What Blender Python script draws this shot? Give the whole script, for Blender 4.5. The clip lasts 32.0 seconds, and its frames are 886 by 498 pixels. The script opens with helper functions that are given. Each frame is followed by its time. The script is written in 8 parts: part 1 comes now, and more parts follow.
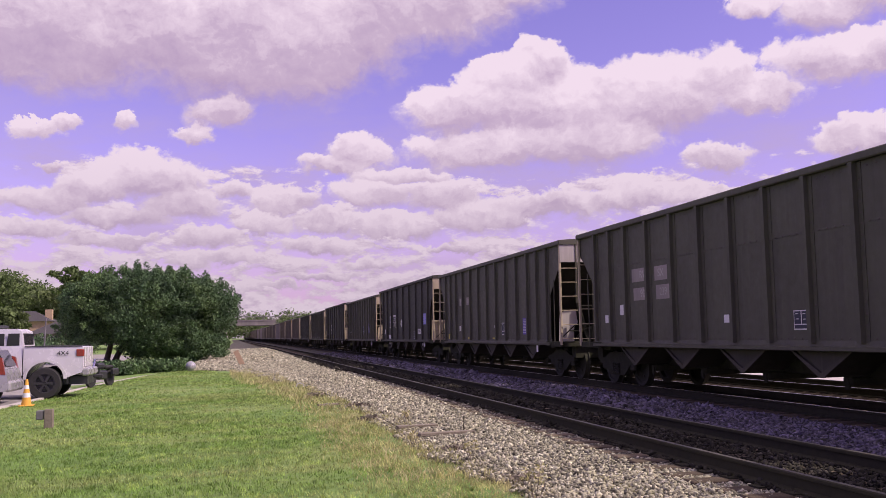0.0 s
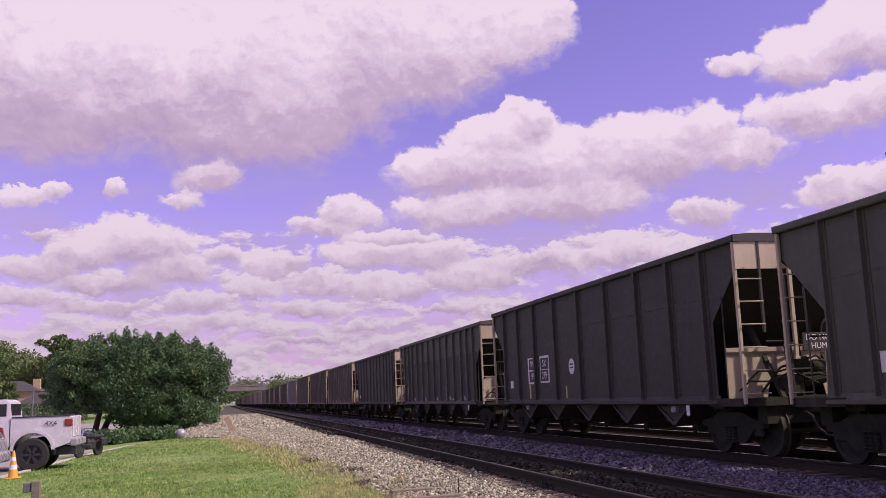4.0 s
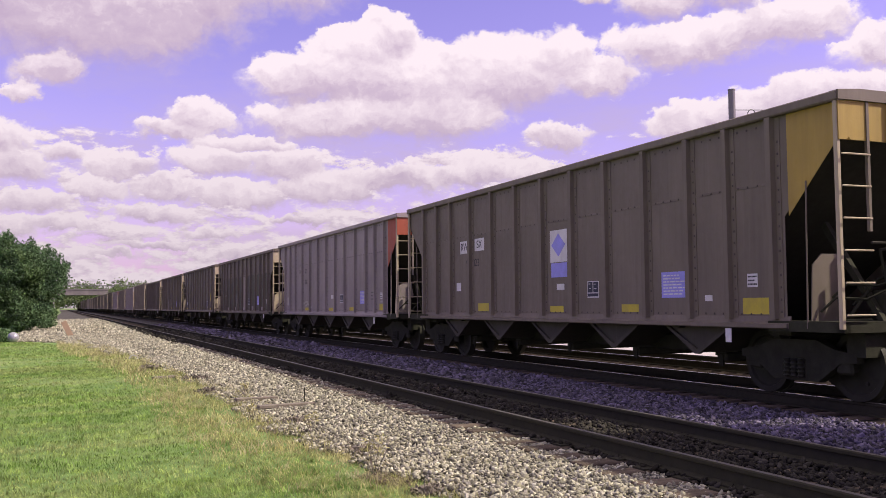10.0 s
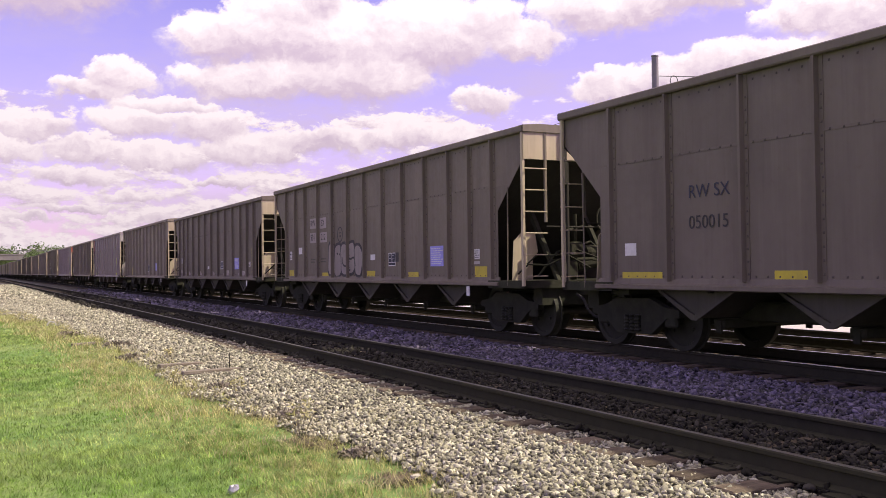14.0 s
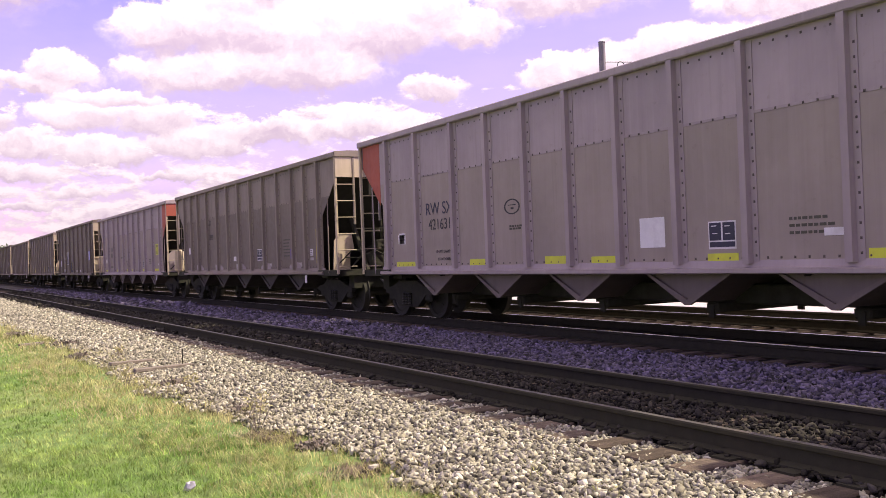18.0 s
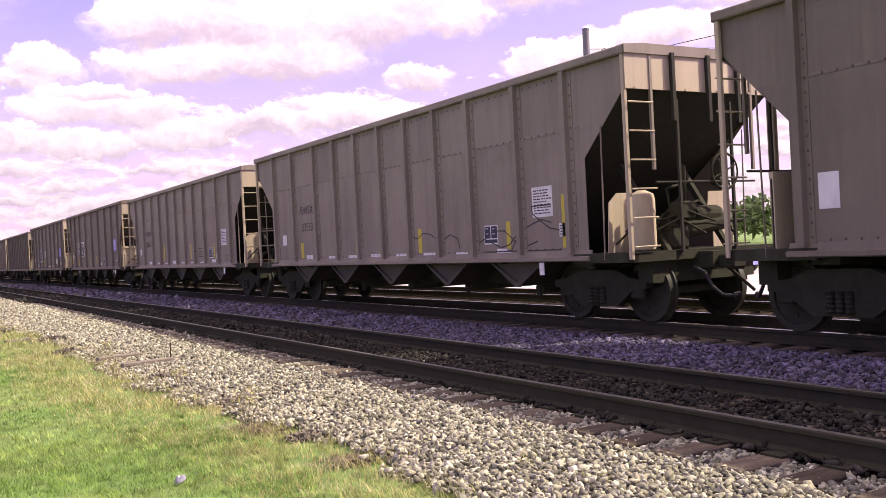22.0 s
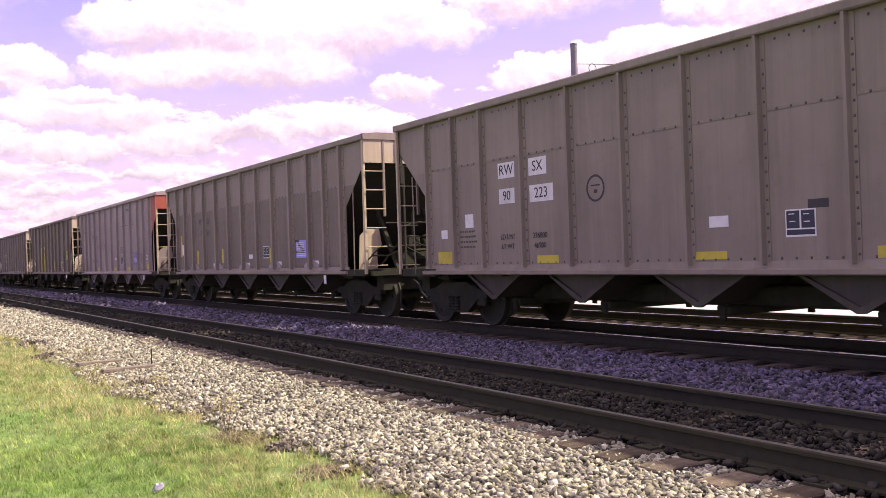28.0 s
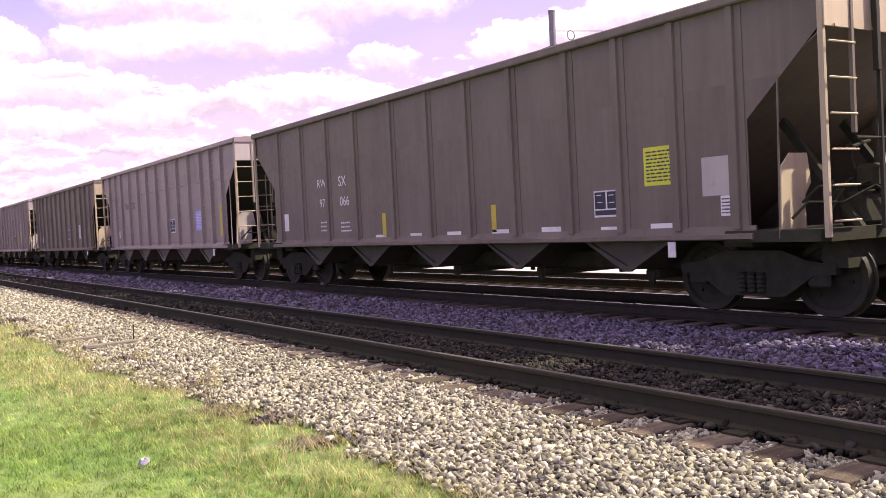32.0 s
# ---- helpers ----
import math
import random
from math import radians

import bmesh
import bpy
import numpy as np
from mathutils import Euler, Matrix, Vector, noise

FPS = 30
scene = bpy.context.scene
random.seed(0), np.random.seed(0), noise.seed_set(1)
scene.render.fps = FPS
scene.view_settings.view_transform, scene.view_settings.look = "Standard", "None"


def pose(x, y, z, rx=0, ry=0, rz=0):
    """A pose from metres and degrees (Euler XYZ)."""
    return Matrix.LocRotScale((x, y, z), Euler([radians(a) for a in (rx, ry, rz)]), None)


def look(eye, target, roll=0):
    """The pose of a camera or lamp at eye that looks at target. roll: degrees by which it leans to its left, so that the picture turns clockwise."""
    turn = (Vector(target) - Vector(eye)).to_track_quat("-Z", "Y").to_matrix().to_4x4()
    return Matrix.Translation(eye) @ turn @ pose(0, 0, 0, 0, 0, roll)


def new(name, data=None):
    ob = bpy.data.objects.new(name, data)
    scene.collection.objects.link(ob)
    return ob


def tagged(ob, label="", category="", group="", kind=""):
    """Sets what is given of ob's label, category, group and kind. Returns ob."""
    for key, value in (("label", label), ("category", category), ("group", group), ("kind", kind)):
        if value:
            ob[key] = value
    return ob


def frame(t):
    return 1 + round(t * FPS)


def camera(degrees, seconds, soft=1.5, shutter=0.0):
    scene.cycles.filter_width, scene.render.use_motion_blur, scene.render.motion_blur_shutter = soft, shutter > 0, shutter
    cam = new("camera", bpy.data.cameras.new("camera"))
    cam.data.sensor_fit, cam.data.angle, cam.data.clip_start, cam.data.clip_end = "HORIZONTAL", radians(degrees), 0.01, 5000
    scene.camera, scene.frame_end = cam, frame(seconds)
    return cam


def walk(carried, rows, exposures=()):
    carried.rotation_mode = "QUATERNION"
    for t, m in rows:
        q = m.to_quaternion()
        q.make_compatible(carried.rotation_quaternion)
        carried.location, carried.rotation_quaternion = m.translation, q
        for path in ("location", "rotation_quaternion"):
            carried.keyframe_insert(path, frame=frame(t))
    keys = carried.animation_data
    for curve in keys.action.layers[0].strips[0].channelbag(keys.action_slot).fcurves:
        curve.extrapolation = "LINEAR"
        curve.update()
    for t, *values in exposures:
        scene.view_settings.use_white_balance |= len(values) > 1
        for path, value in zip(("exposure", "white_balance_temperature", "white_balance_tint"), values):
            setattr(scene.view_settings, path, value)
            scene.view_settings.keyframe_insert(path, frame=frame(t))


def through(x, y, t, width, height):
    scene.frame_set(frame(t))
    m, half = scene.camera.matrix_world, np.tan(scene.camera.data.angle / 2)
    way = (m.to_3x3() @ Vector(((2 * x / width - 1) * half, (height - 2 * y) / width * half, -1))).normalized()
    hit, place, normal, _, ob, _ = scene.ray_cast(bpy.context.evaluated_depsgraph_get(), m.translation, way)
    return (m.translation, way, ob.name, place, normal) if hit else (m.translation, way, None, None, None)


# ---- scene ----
# Camera: it stands on the lawn and turns with the passing train.
EYE = (0.0, 0.0, 1.32)
CAR = 16.86          # length of one car over its couplers
cam = camera(50.8, 32.0, soft=0.75)
PATH = [
    (0, -12.79, 5.22, 0.98), (0.5, -12.89, 5.42, 1.02), (1, -13.24, 6.06, 1.23), (1.5, -13.33, 6.56, 1.28),
    (2, -13.45, 8.70, 1.78), (2.5, -13.46, 8.76, 1.75), (4.5, -13.19, 8.94, 2.28), (5, -13.29, 8.19, 1.96),
    (5.5, -13.38, 7.93, 1.28), (6, -13.36, 7.49, 0.63), (6.5, -13.40, 7.14, 0.15), (7, -13.14, 6.13, 0.02),
    (7.2, -13.14, 5.43, 0.02), (7.3, -13.11, 2.17, 0.38), (7.4, -13.11, 0.52, 0.49), (7.5, -13.10, -0.36, 0.61),
    (8, -13.23, 1.41, 0.99), (8.3, -13.25, 1.96, 0.31), (8.4, -13.52, 4.45, -0.73), (8.5, -14.33, 4.57, -1.39),
    (8.8, -15.99, 4.47, -1.04), (9, -18.27, 4.33, -0.55), (9.5, -19.84, 3.86, 0.03), (10, -22.40, 3.40, 0.50),
    (10.5, -23.71, 2.75, 0.64), (11, -24.53, 2.25, 0.60), (11.5, -25.04, 1.92, 0.53), (12, -25.45, 1.62, 0.57),
    (12.5, -25.88, 1.47, 0.56), (13, -26.24, 1.37, 0.53), (13.5, -26.55, 1.27, 0.61), (14, -26.88, 1.14, 0.72),
    (14.5, -27.26, 0.98, 0.89), (15, -27.78, 0.85, 1.07), (15.5, -28.25, 0.75, 1.20), (17.5, -29.50, 0.52, 1.93),
    (18, -29.75, 0.40, 2.13), (18.5, -29.90, 0.28, 2.30), (19, -29.96, 0.17, 2.44), (19.5, -30.06, 0.09, 2.52),
    (20, -30.20, 0.06, 2.57), (20.5, -30.27, 0.02, 2.69), (21, -30.39, -0.07, 2.77), (21.5, -30.48, -0.20, 2.86),
    (22, -30.55, -0.29, 2.99), (22.5, -30.65, -0.28, 2.86), (23, -30.70, -0.14, 2.57), (23.5, -30.92, 0.09, 2.31),
    (24, -30.97, 0.30, 2.13), (24.5, -31.05, 0.29, 1.94), (25, -31.25, 0.34, 1.82), (25.5, -31.18, 0.63, 1.65),
    (27.5, -31.36, 0.46, 1.78), (28, -31.49, 0.36, 1.91), (28.5, -31.70, 0.22, 2.05), (29, -31.75, 0.02, 2.02),
    (29.5, -31.72, -0.21, 2.04), (30, -31.79, -0.43, 2.27), (30.5, -31.97, -0.59, 2.49), (31, -32.22, -0.89, 2.69),
    (31.5, -32.58, -1.21, 2.81), (32, -32.65, -1.53, 2.89),
]
EXPOSE = [(0, -0.34, 6450, 27), (1.3, -0.34, 6450, 27), (2.0, -0.42, 6350, 31), (6.6, -0.42, 6400, 30), (7.3, -0.34, 6450, 23), (8.0, -0.20, 6400, 19), (9.0, -0.20, 6450, 18), (10.5, -0.06, 6650, 14), (13, 0.05, 6750, 12),
          (17.5, 0.28, 6850, 17), (20, 0.36, 6850, 18), (29, 0.46, 6850, 18), (32, 0.55, 6850, 17)]
walk(cam, [(t, pose(*EYE, 90 + pitch, roll, yaw)) for t, yaw, pitch, roll in PATH], EXPOSE)

# ---- world, sun ----
SUN = Vector((1.0, -0.5, 0.95)).normalized()


class Nodes:
    """Short hand for node trees."""

    def __init__(self, tree, clear=True):
        self.tree = tree
        if clear:
            tree.nodes.clear()

    def node(self, kind, inputs=None, **props):
        n = self.tree.nodes.new(kind)
        for k, v in props.items():
            setattr(n, k, v)
        for k, v in (inputs or {}).items():
            self.put(n.inputs[k], v)
        return n

    def put(self, socket, v):
        if isinstance(v, bpy.types.NodeSocket):
            self.tree.links.new(v, socket)
        else:
            socket.default_value = v

    def math(self, op, a, b=0.0, c=0.0, clamp=False):
        n = self.node("ShaderNodeMath", operation=op, use_clamp=clamp)
        for s, v in zip(n.inputs, (a, b, c)):
            self.put(s, v)
        return n.outputs[0]

    def vec(self, op, a, b=(0, 0, 0), out=0):
        n = self.node("ShaderNodeVectorMath", operation=op)
        self.put(n.inputs[0], a), self.put(n.inputs[1], b)
        return n.outputs[out]

    def noise(self, at, scale, detail=4.0, rough=0.55, distort=0.0):
        n = self.node("ShaderNodeTexNoise", {"Vector": at, "Scale": scale, "Detail": detail, "Roughness": rough, "Distortion": distort})
        return n.outputs[0]

    def span(self, v, lo, hi, a=0.0, b=1.0, smooth=False):
        n = self.node("ShaderNodeMapRange", {0: v, 1: lo, 2: hi, 3: a, 4: b}, clamp=True)
        if smooth:
            n.interpolation_type = "SMOOTHSTEP"
        return n.outputs[0]

    def mix(self, f, a, b, blend="MIX"):
        n = self.node("ShaderNodeMix", data_type="RGBA", blend_type=blend)
        self.put(n.inputs[0], f)
        for s, v in zip((n.inputs[6], n.inputs[7]), (a, b)):
            self.put(s, v if isinstance(v, bpy.types.NodeSocket) else (*v, 1)[:4])
        return n.outputs[2]


# Cumulus heaps as the sky shows them: bearing east of the track and height in degrees, half width, half height.
HIGH_HEAPS = [
    (-10.5, 19.8, 9.8, 7.2), (1.0, 20.6, 11.9, 8.6), (10.3, 22.6, 10.4, 6.6), (18.3, 22.3, 4.0, 3.2), (-6.4, 31.0, 24.0, 6.0), (-0.7, 13.2, 2.2, 1.1),
    (-2.0, 12.0, 1.2, 0.6), (-5.9, 12.5, 0.6, 0.6), (-9.3, 12.2, 0.9, 0.4), (-11.0, 11.9, 1.2, 0.5), (19.1, 16.1, 1.7, 1.4), (16.9, 15.5, 2.1, 1.4),
    (13.6, 13.4, 2.7, 1.7), (17.2, 14.0, 3.2, 2.6), (21.4, 13.4, 4.9, 2.4), (25.9, 13.7, 4.4, 2.6), (30.0, 14.7, 1.9, 1.6), (31.9, 13.5, 2.5, 1.2),
    (16.0, 11.2, 4.9, 1.5), (22.0, 11.1, 4.5, 1.7), (31.9, 18.3, 1.7, 0.7), (35.8, 18.1, 2.5, 2.0), (39.5, 18.7, 3.6, 2.4), (36.7, 14.8, 3.3, 1.5),
]
MIDDLE_HEAPS = [
    (29.5, 10.0, 1.9, 0.9), (37.5, 10.6, 2.4, 1.1), (7.9, 11.0, 1.8, 1.0), (6.3, 10.2, 1.9, 0.6), (10.3, 9.7, 2.5, 0.6), (-10.4, 9.8, 0.7, 0.4),
    (-7.7, 8.7, 2.6, 1.0), (-4.5, 9.3, 2.9, 1.5), (-2.9, 7.9, 2.3, 1.2), (-10.3, 7.8, 2.3, 0.9), (-6.7, 7.0, 3.4, 0.8), (-11.2, 6.1, 2.3, 0.7),
    (0.0, 8.8, 1.1, 0.7), (3.0, 8.1, 2.0, 1.0), (8.5, 8.4, 2.4, 1.0), (2.0, 6.7, 1.7, 0.7), (5.7, 7.0, 2.1, 0.8), (12.7, 8.4, 2.8, 1.0),
    (15.8, 7.1, 4.2, 1.1), (19.7, 7.6, 3.1, 1.1), (24.5, 8.0, 2.7, 0.9), (28.9, 8.1, 2.6, 0.7), (10.2, 6.6, 3.1, 0.9),
]
LOW_HEAPS = [
    (-1.6, 5.8, 2.3, 0.7), (-6.7, 5.5, 3.1, 0.5), (5.7, 5.5, 2.4, 0.6), (13.7, 5.3, 2.1, 0.4), (0.3, 4.7, 2.0, 0.5), (-2.3, 4.4, 1.4, 0.6),
    (5.4, 3.5, 2.5, 0.3), (1.7, 3.0, 2.7, 0.3), (8.4, 4.2, 2.1, 0.4), (10.5, 3.1, 1.7, 0.4), (38.0, 14.9, 4.7, 1.6), (42.9, 15.8, 3.9, 1.6),
    (43.5, 11.6, 3.7, 1.3), (39.6, 11.0, 3.0, 0.9), (49.4, 13.9, 3.3, 1.4), (52.3, 14.3, 2.6, 1.8), (46.7, 11.9, 4.2, 1.1), (53.6, 13.4, 4.8, 2.4),
    (59.3, 11.4, 4.2, 1.8),
]


def make_world():
    world = bpy.data.worlds.new("sky")
    world.use_nodes = True
    scene.world = world
    n = Nodes(world.node_tree)
    here = n.node("ShaderNodeTexCoord").outputs["Generated"]
    sky = n.node("ShaderNodeTexSky", sky_type="NISHITA", sun_disc=False, sun_elevation=math.asin(SUN.z), sun_rotation=math.atan2(SUN.x, SUN.y), dust_density=1.0).outputs[0]
    xyz = n.node("ShaderNodeSeparateXYZ", {0: here}).outputs
    east = n.math("MULTIPLY", n.math("ARCTAN2", xyz[0], xyz[1]), 57.296)
    high = n.math("MULTIPLY", n.math("ARCSINE", xyz[2]), 57.296)
    flat = n.node("ShaderNodeCombineXYZ", {0: n.math("MULTIPLY", east, 0.1), 1: n.math("MULTIPLY", high, 0.12), 2: 3.3}).outputs[0]

    def sway(scale, detail):
        c = n.node("ShaderNodeTexNoise", {"Vector": flat, "Scale": scale, "Detail": detail, "Roughness": 0.6}).outputs[1]
        return n.node("ShaderNodeSeparateXYZ", {0: n.vec("SUBTRACT", c, (0.5, 0.5, 0.5))}).outputs

    def puffs(at, scale, detail):
        """Rounded cauliflower lumps at several sizes."""
        v = n.node("ShaderNodeTexVoronoi", {"Vector": at, "Scale": scale, "Detail": detail, "Roughness": 0.62, "Lacunarity": 2.3, "Smoothness": 0.45}, feature="SMOOTH_F1", normalize=True)
        return n.math("SUBTRACT", 0.42, v.outputs["Distance"])

    big = sway(2.4, 2.0)
    fine = sway(11.0, 6.0)
    e = n.math("MULTIPLY_ADD", fine[0], 1.5, n.math("MULTIPLY_ADD", big[0], 2.6, east))
    h = n.math("MULTIPLY_ADD", fine[1], 1.2, n.math("MULTIPLY_ADD", big[1], 1.6, high))
    bent = n.node("ShaderNodeCombineXYZ", {0: n.math("MULTIPLY", e, 0.1), 1: n.math("MULTIPLY", h, 0.12), 2: 0.7}).outputs[0]
    lumps = puffs(bent, 4.6, 4.0)
    sunward = puffs(n.vec("ADD", bent, (0.022, 0.045, 0.0)), 4.6, 3.0)
    relief = n.math("SUBTRACT", lumps, sunward)
    mist = n.math("SUBTRACT", n.noise(flat, 2.8, 8.0, 0.60, 0.3), 0.5)
    # each heap is bright above, mauve and flat below
    best, total, tall = -1.5, 0.0001, 0.0
    for ce, ch, re, rh in HIGH_HEAPS + MIDDLE_HEAPS + LOW_HEAPS:
        a = n.math("MULTIPLY_ADD", e, 1 / re, -ce / re)
        b = n.math("MULTIPLY_ADD", h, 1 / rh, -ch / rh)
        c = n.math("MAXIMUM", b, n.math("MULTIPLY", b, -1.25))
        r = n.math("SQRT", n.math("MULTIPLY_ADD", a, a, n.math("MULTIPLY", c, c)))
        grow = min(2.4, max(0.9, rh / 1.8))
        best = n.math("SMOOTH_MAX", best, n.math("MULTIPLY_ADD", r, -grow, 0.10 + 1.06 * grow), 0.16)
        w = n.math("POWER", n.math("MAXIMUM", n.math("SUBTRACT", 1.35, r), 0.0), 2.5)
        total = n.math("ADD", total, w)
        tall = n.math("MULTIPLY_ADD", n.math("MULTIPLY", w, min(1.0, 0.35 + rh / 3.0)), b, tall)
    shade = n.math("DIVIDE", tall, total)
    overhead = n.span(high, 26.0, 50.0, -1.5, 0.75)
    best = n.math("MAXIMUM", best, overhead)
    # the far field of small flat heaps over the horizon
    far = n.vec("MULTIPLY", flat, (1.0, 1.9, 1.0))
    field = n.noise(far, 4.2, 8.0, 0.64, 0.1)
    above = n.noise(n.vec("ADD", far, (0.02, 0.07, 0.0)), 4.2, 6.0, 0.64, 0.1)
    low = n.math("MULTIPLY", n.math("SUBTRACT", field, n.span(high, 3.0, 11.0, 0.40, 0.55)), 3.0)
    low = n.math("SUBTRACT", low, n.span(high, 10.0, 14.0, 0.0, 3.0))
    is_low = n.span(n.math("SUBTRACT", low, best), -0.1, 0.25)
    edge = n.math("MULTIPLY_ADD", lumps, 0.80, n.math("MULTIPLY", mist, 1.1))
    depth = n.math("ADD", n.math("MAXIMUM", best, low), edge)
    cover = n.span(depth, 0.0, n.span(shade, -0.6, 0.3, 0.85, 0.20), 0, 1, True)
    tops = n.math("MULTIPLY_ADD", relief, 1.3, n.math("MULTIPLY_ADD", mist, 1.3, n.math("MULTIPLY_ADD", shade, 0.85, n.span(high, 15.0, 21.0, 0.0, 0.30))))
    tops = n.math("ADD", n.span(depth, 0.0, 0.5, 0.25, 0.0), tops)
    low_tops = n.math("MULTIPLY_ADD", n.math("SUBTRACT", field, above), 3.2, n.math("MULTIPLY_ADD", relief, 0.8, 0.2))
    tops = n.math("ADD", n.math("MULTIPLY", tops, n.math("SUBTRACT", 1.0, is_low)), n.math("MULTIPLY", is_low, low_tops))
    lit = n.span(tops, -0.98, 0.48)
    body = n.mix(n.span(lit, 0.0, 0.55), (0.74, 0.56, 0.84), (1.04, 0.86, 1.05))
    body = n.mix(n.span(lit, 0.50, 0.95), body, (1.52, 1.36, 1.45))
    # a thin veil joins the lower heaps
    veil = n.math("MULTIPLY", n.span(n.noise(n.vec("MULTIPLY", flat, (0.6, 1.4, 1.0)), 2.2, 6.0, 0.6), 0.36, 0.64), n.span(high, 9.0, 15.5, 0.75, 0.0))
    haze = n.span(high, 0.0, 13.0, 0.6, 0.0)
    blue = n.mix(1.0, sky, (0.305, 0.182, 0.305), "MULTIPLY")
    blue = n.mix(n.math("MAXIMUM", haze, veil), blue, (0.90, 0.74, 1.02))
    body = n.mix(n.math("MULTIPLY", haze, 0.3), body, (1.12, 0.98, 1.14))
    body = n.node("ShaderNodeHueSaturation", {"Value": n.span(high, 3.0, 13.0, 0.80, 1.0), "Color": body}).outputs[0]
    ground = n.span(xyz[2], -0.02, 0.0)
    colour = n.mix(ground, (0.12, 0.12, 0.10), n.mix(cover, blue, body))
    back = n.node("ShaderNodeBackground", {0: colour, 1: 0.70})
    n.node("ShaderNodeOutputWorld", {0: back.outputs[0]})


make_world()
sun = new("sun", bpy.data.lights.new("sun", "SUN"))
sun.data.energy, sun.data.angle, sun.data.color = 5.2, radians(0.53), (1.0, 0.93, 0.78)
sun.matrix_world = look(SUN * 100, (0, 0, 0))


# ---- materials ----
def surface(name, colour, rough=0.7, metal=0.0, spread=0.25, scale=3.0, stain=None, stain_amount=0.5, stain_scale=0.6, bump=0.2, bump_scale=60.0, island=0.0,
            single=0.0, streak=None, spec=0.5, transmit=0.0, hue=None):
    """A painted, stony or metal surface with grain and stains of its own."""
    m = bpy.data.materials.new(name)
    m.use_nodes = True
    n = Nodes(m.node_tree)
    at = n.node("ShaderNodeTexCoord").outputs["Object"]
    grain = n.noise(at, scale, 6.0, 0.65)
    dark, light = [c * (1 - spread) for c in colour], [min(1, c * (1 + spread)) for c in colour]
    col = n.mix(n.span(grain, 0.3, 0.7), dark, light)
    if stain:
        where = n.vec("MULTIPLY", at, (1, 1, 0.18) if streak is True else streak) if streak else at
        col = n.mix(n.math("MULTIPLY", n.span(n.noise(where, stain_scale, 5.0, 0.7), 0.45, 0.7), stain_amount), col, stain)
    if hue:
        chance = n.node("ShaderNodeNewGeometry").outputs["Random Per Island"]
        col = n.mix(n.span(n.math("FRACT", n.math("MULTIPLY", chance, 7.3)), 0.45, 1.0), col, hue)
    if island:
        rnd = n.node("ShaderNodeNewGeometry").outputs["Random Per Island"]
        col = n.mix(1.0, col, n.node("ShaderNodeHueSaturation", {"Hue": 0.5, "Saturation": 1.0, "Value": n.span(rnd, 0, 1, 1 - island, 1 + island), "Fac": 1.0, "Color": (0.8, 0.8, 0.8, 1)}).outputs[0], "MULTIPLY")
    if single:
        rnd = n.node("ShaderNodeObjectInfo").outputs["Random"]
        col = n.mix(1.0, col, n.node("ShaderNodeHueSaturation", {"Value": n.span(rnd, 0, 1, 1 - single, 1 + single), "Color": (0.8, 0.8, 0.8, 1)}).outputs[0], "MULTIPLY")
    fine = n.noise(at, bump_scale, 4.0, 0.6)
    lump = n.node("ShaderNodeBump", {"Strength": bump, "Distance": 0.02, "Height": fine})
    b = n.node("ShaderNodeBsdfPrincipled", {"Base Color": col, "Roughness": n.span(grain, 0.3, 0.7, max(0.02, rough - 0.1), min(1, rough + 0.1)), "Metallic": metal,
                                           "Normal": lump.outputs[0], "Specular IOR Level": spec, "Transmission Weight": transmit})
    n.node("ShaderNodeOutputMaterial", {0: b.outputs[0]})
    return m


def leafy(name, colour, second, patch=0.35, through=0.45, island=0.35, streak=None, tuft=None):
    """Blades and leaves, which let some light through."""
    m = surface(name, colour, 0.6, 0, 0.2, 1.2, second, 0.8, patch, 0.0, 10, island=island, spec=0.3, streak=streak)
    tree = m.node_tree
    n = Nodes(tree, False)
    b = next(k for k in tree.nodes if k.type == "BSDF_PRINCIPLED")
    if tuft:
        at = n.node("ShaderNodeTexCoord").outputs["Object"]
        flat = n.vec("MULTIPLY", at, (1.0, 1.0, 0.0))
        grown = n.mix(n.span(n.noise(flat, 2.2, 3.0, 0.6), 0.52, 0.70), b.inputs["Base Color"].links[0].from_socket, tuft)
        value = n.node("ShaderNodeHueSaturation", {"Value": n.span(n.noise(flat, 9.0, 3.0, 0.6), 0.32, 0.68, 0.52, 1.35), "Color": grown})
        n.put(b.inputs["Base Color"], value.outputs[0])
    out = next(k for k in tree.nodes if k.type == "OUTPUT_MATERIAL")
    back = n.node("ShaderNodeBsdfTranslucent", {0: b.inputs["Base Color"].links[0].from_socket})
    mixed = n.node("ShaderNodeMixShader", {0: through, 1: b.outputs[0], 2: back.outputs[0]})
    n.put(out.inputs[0], mixed.outputs[0])
    return m


RUST = (0.10, 0.055, 0.035)


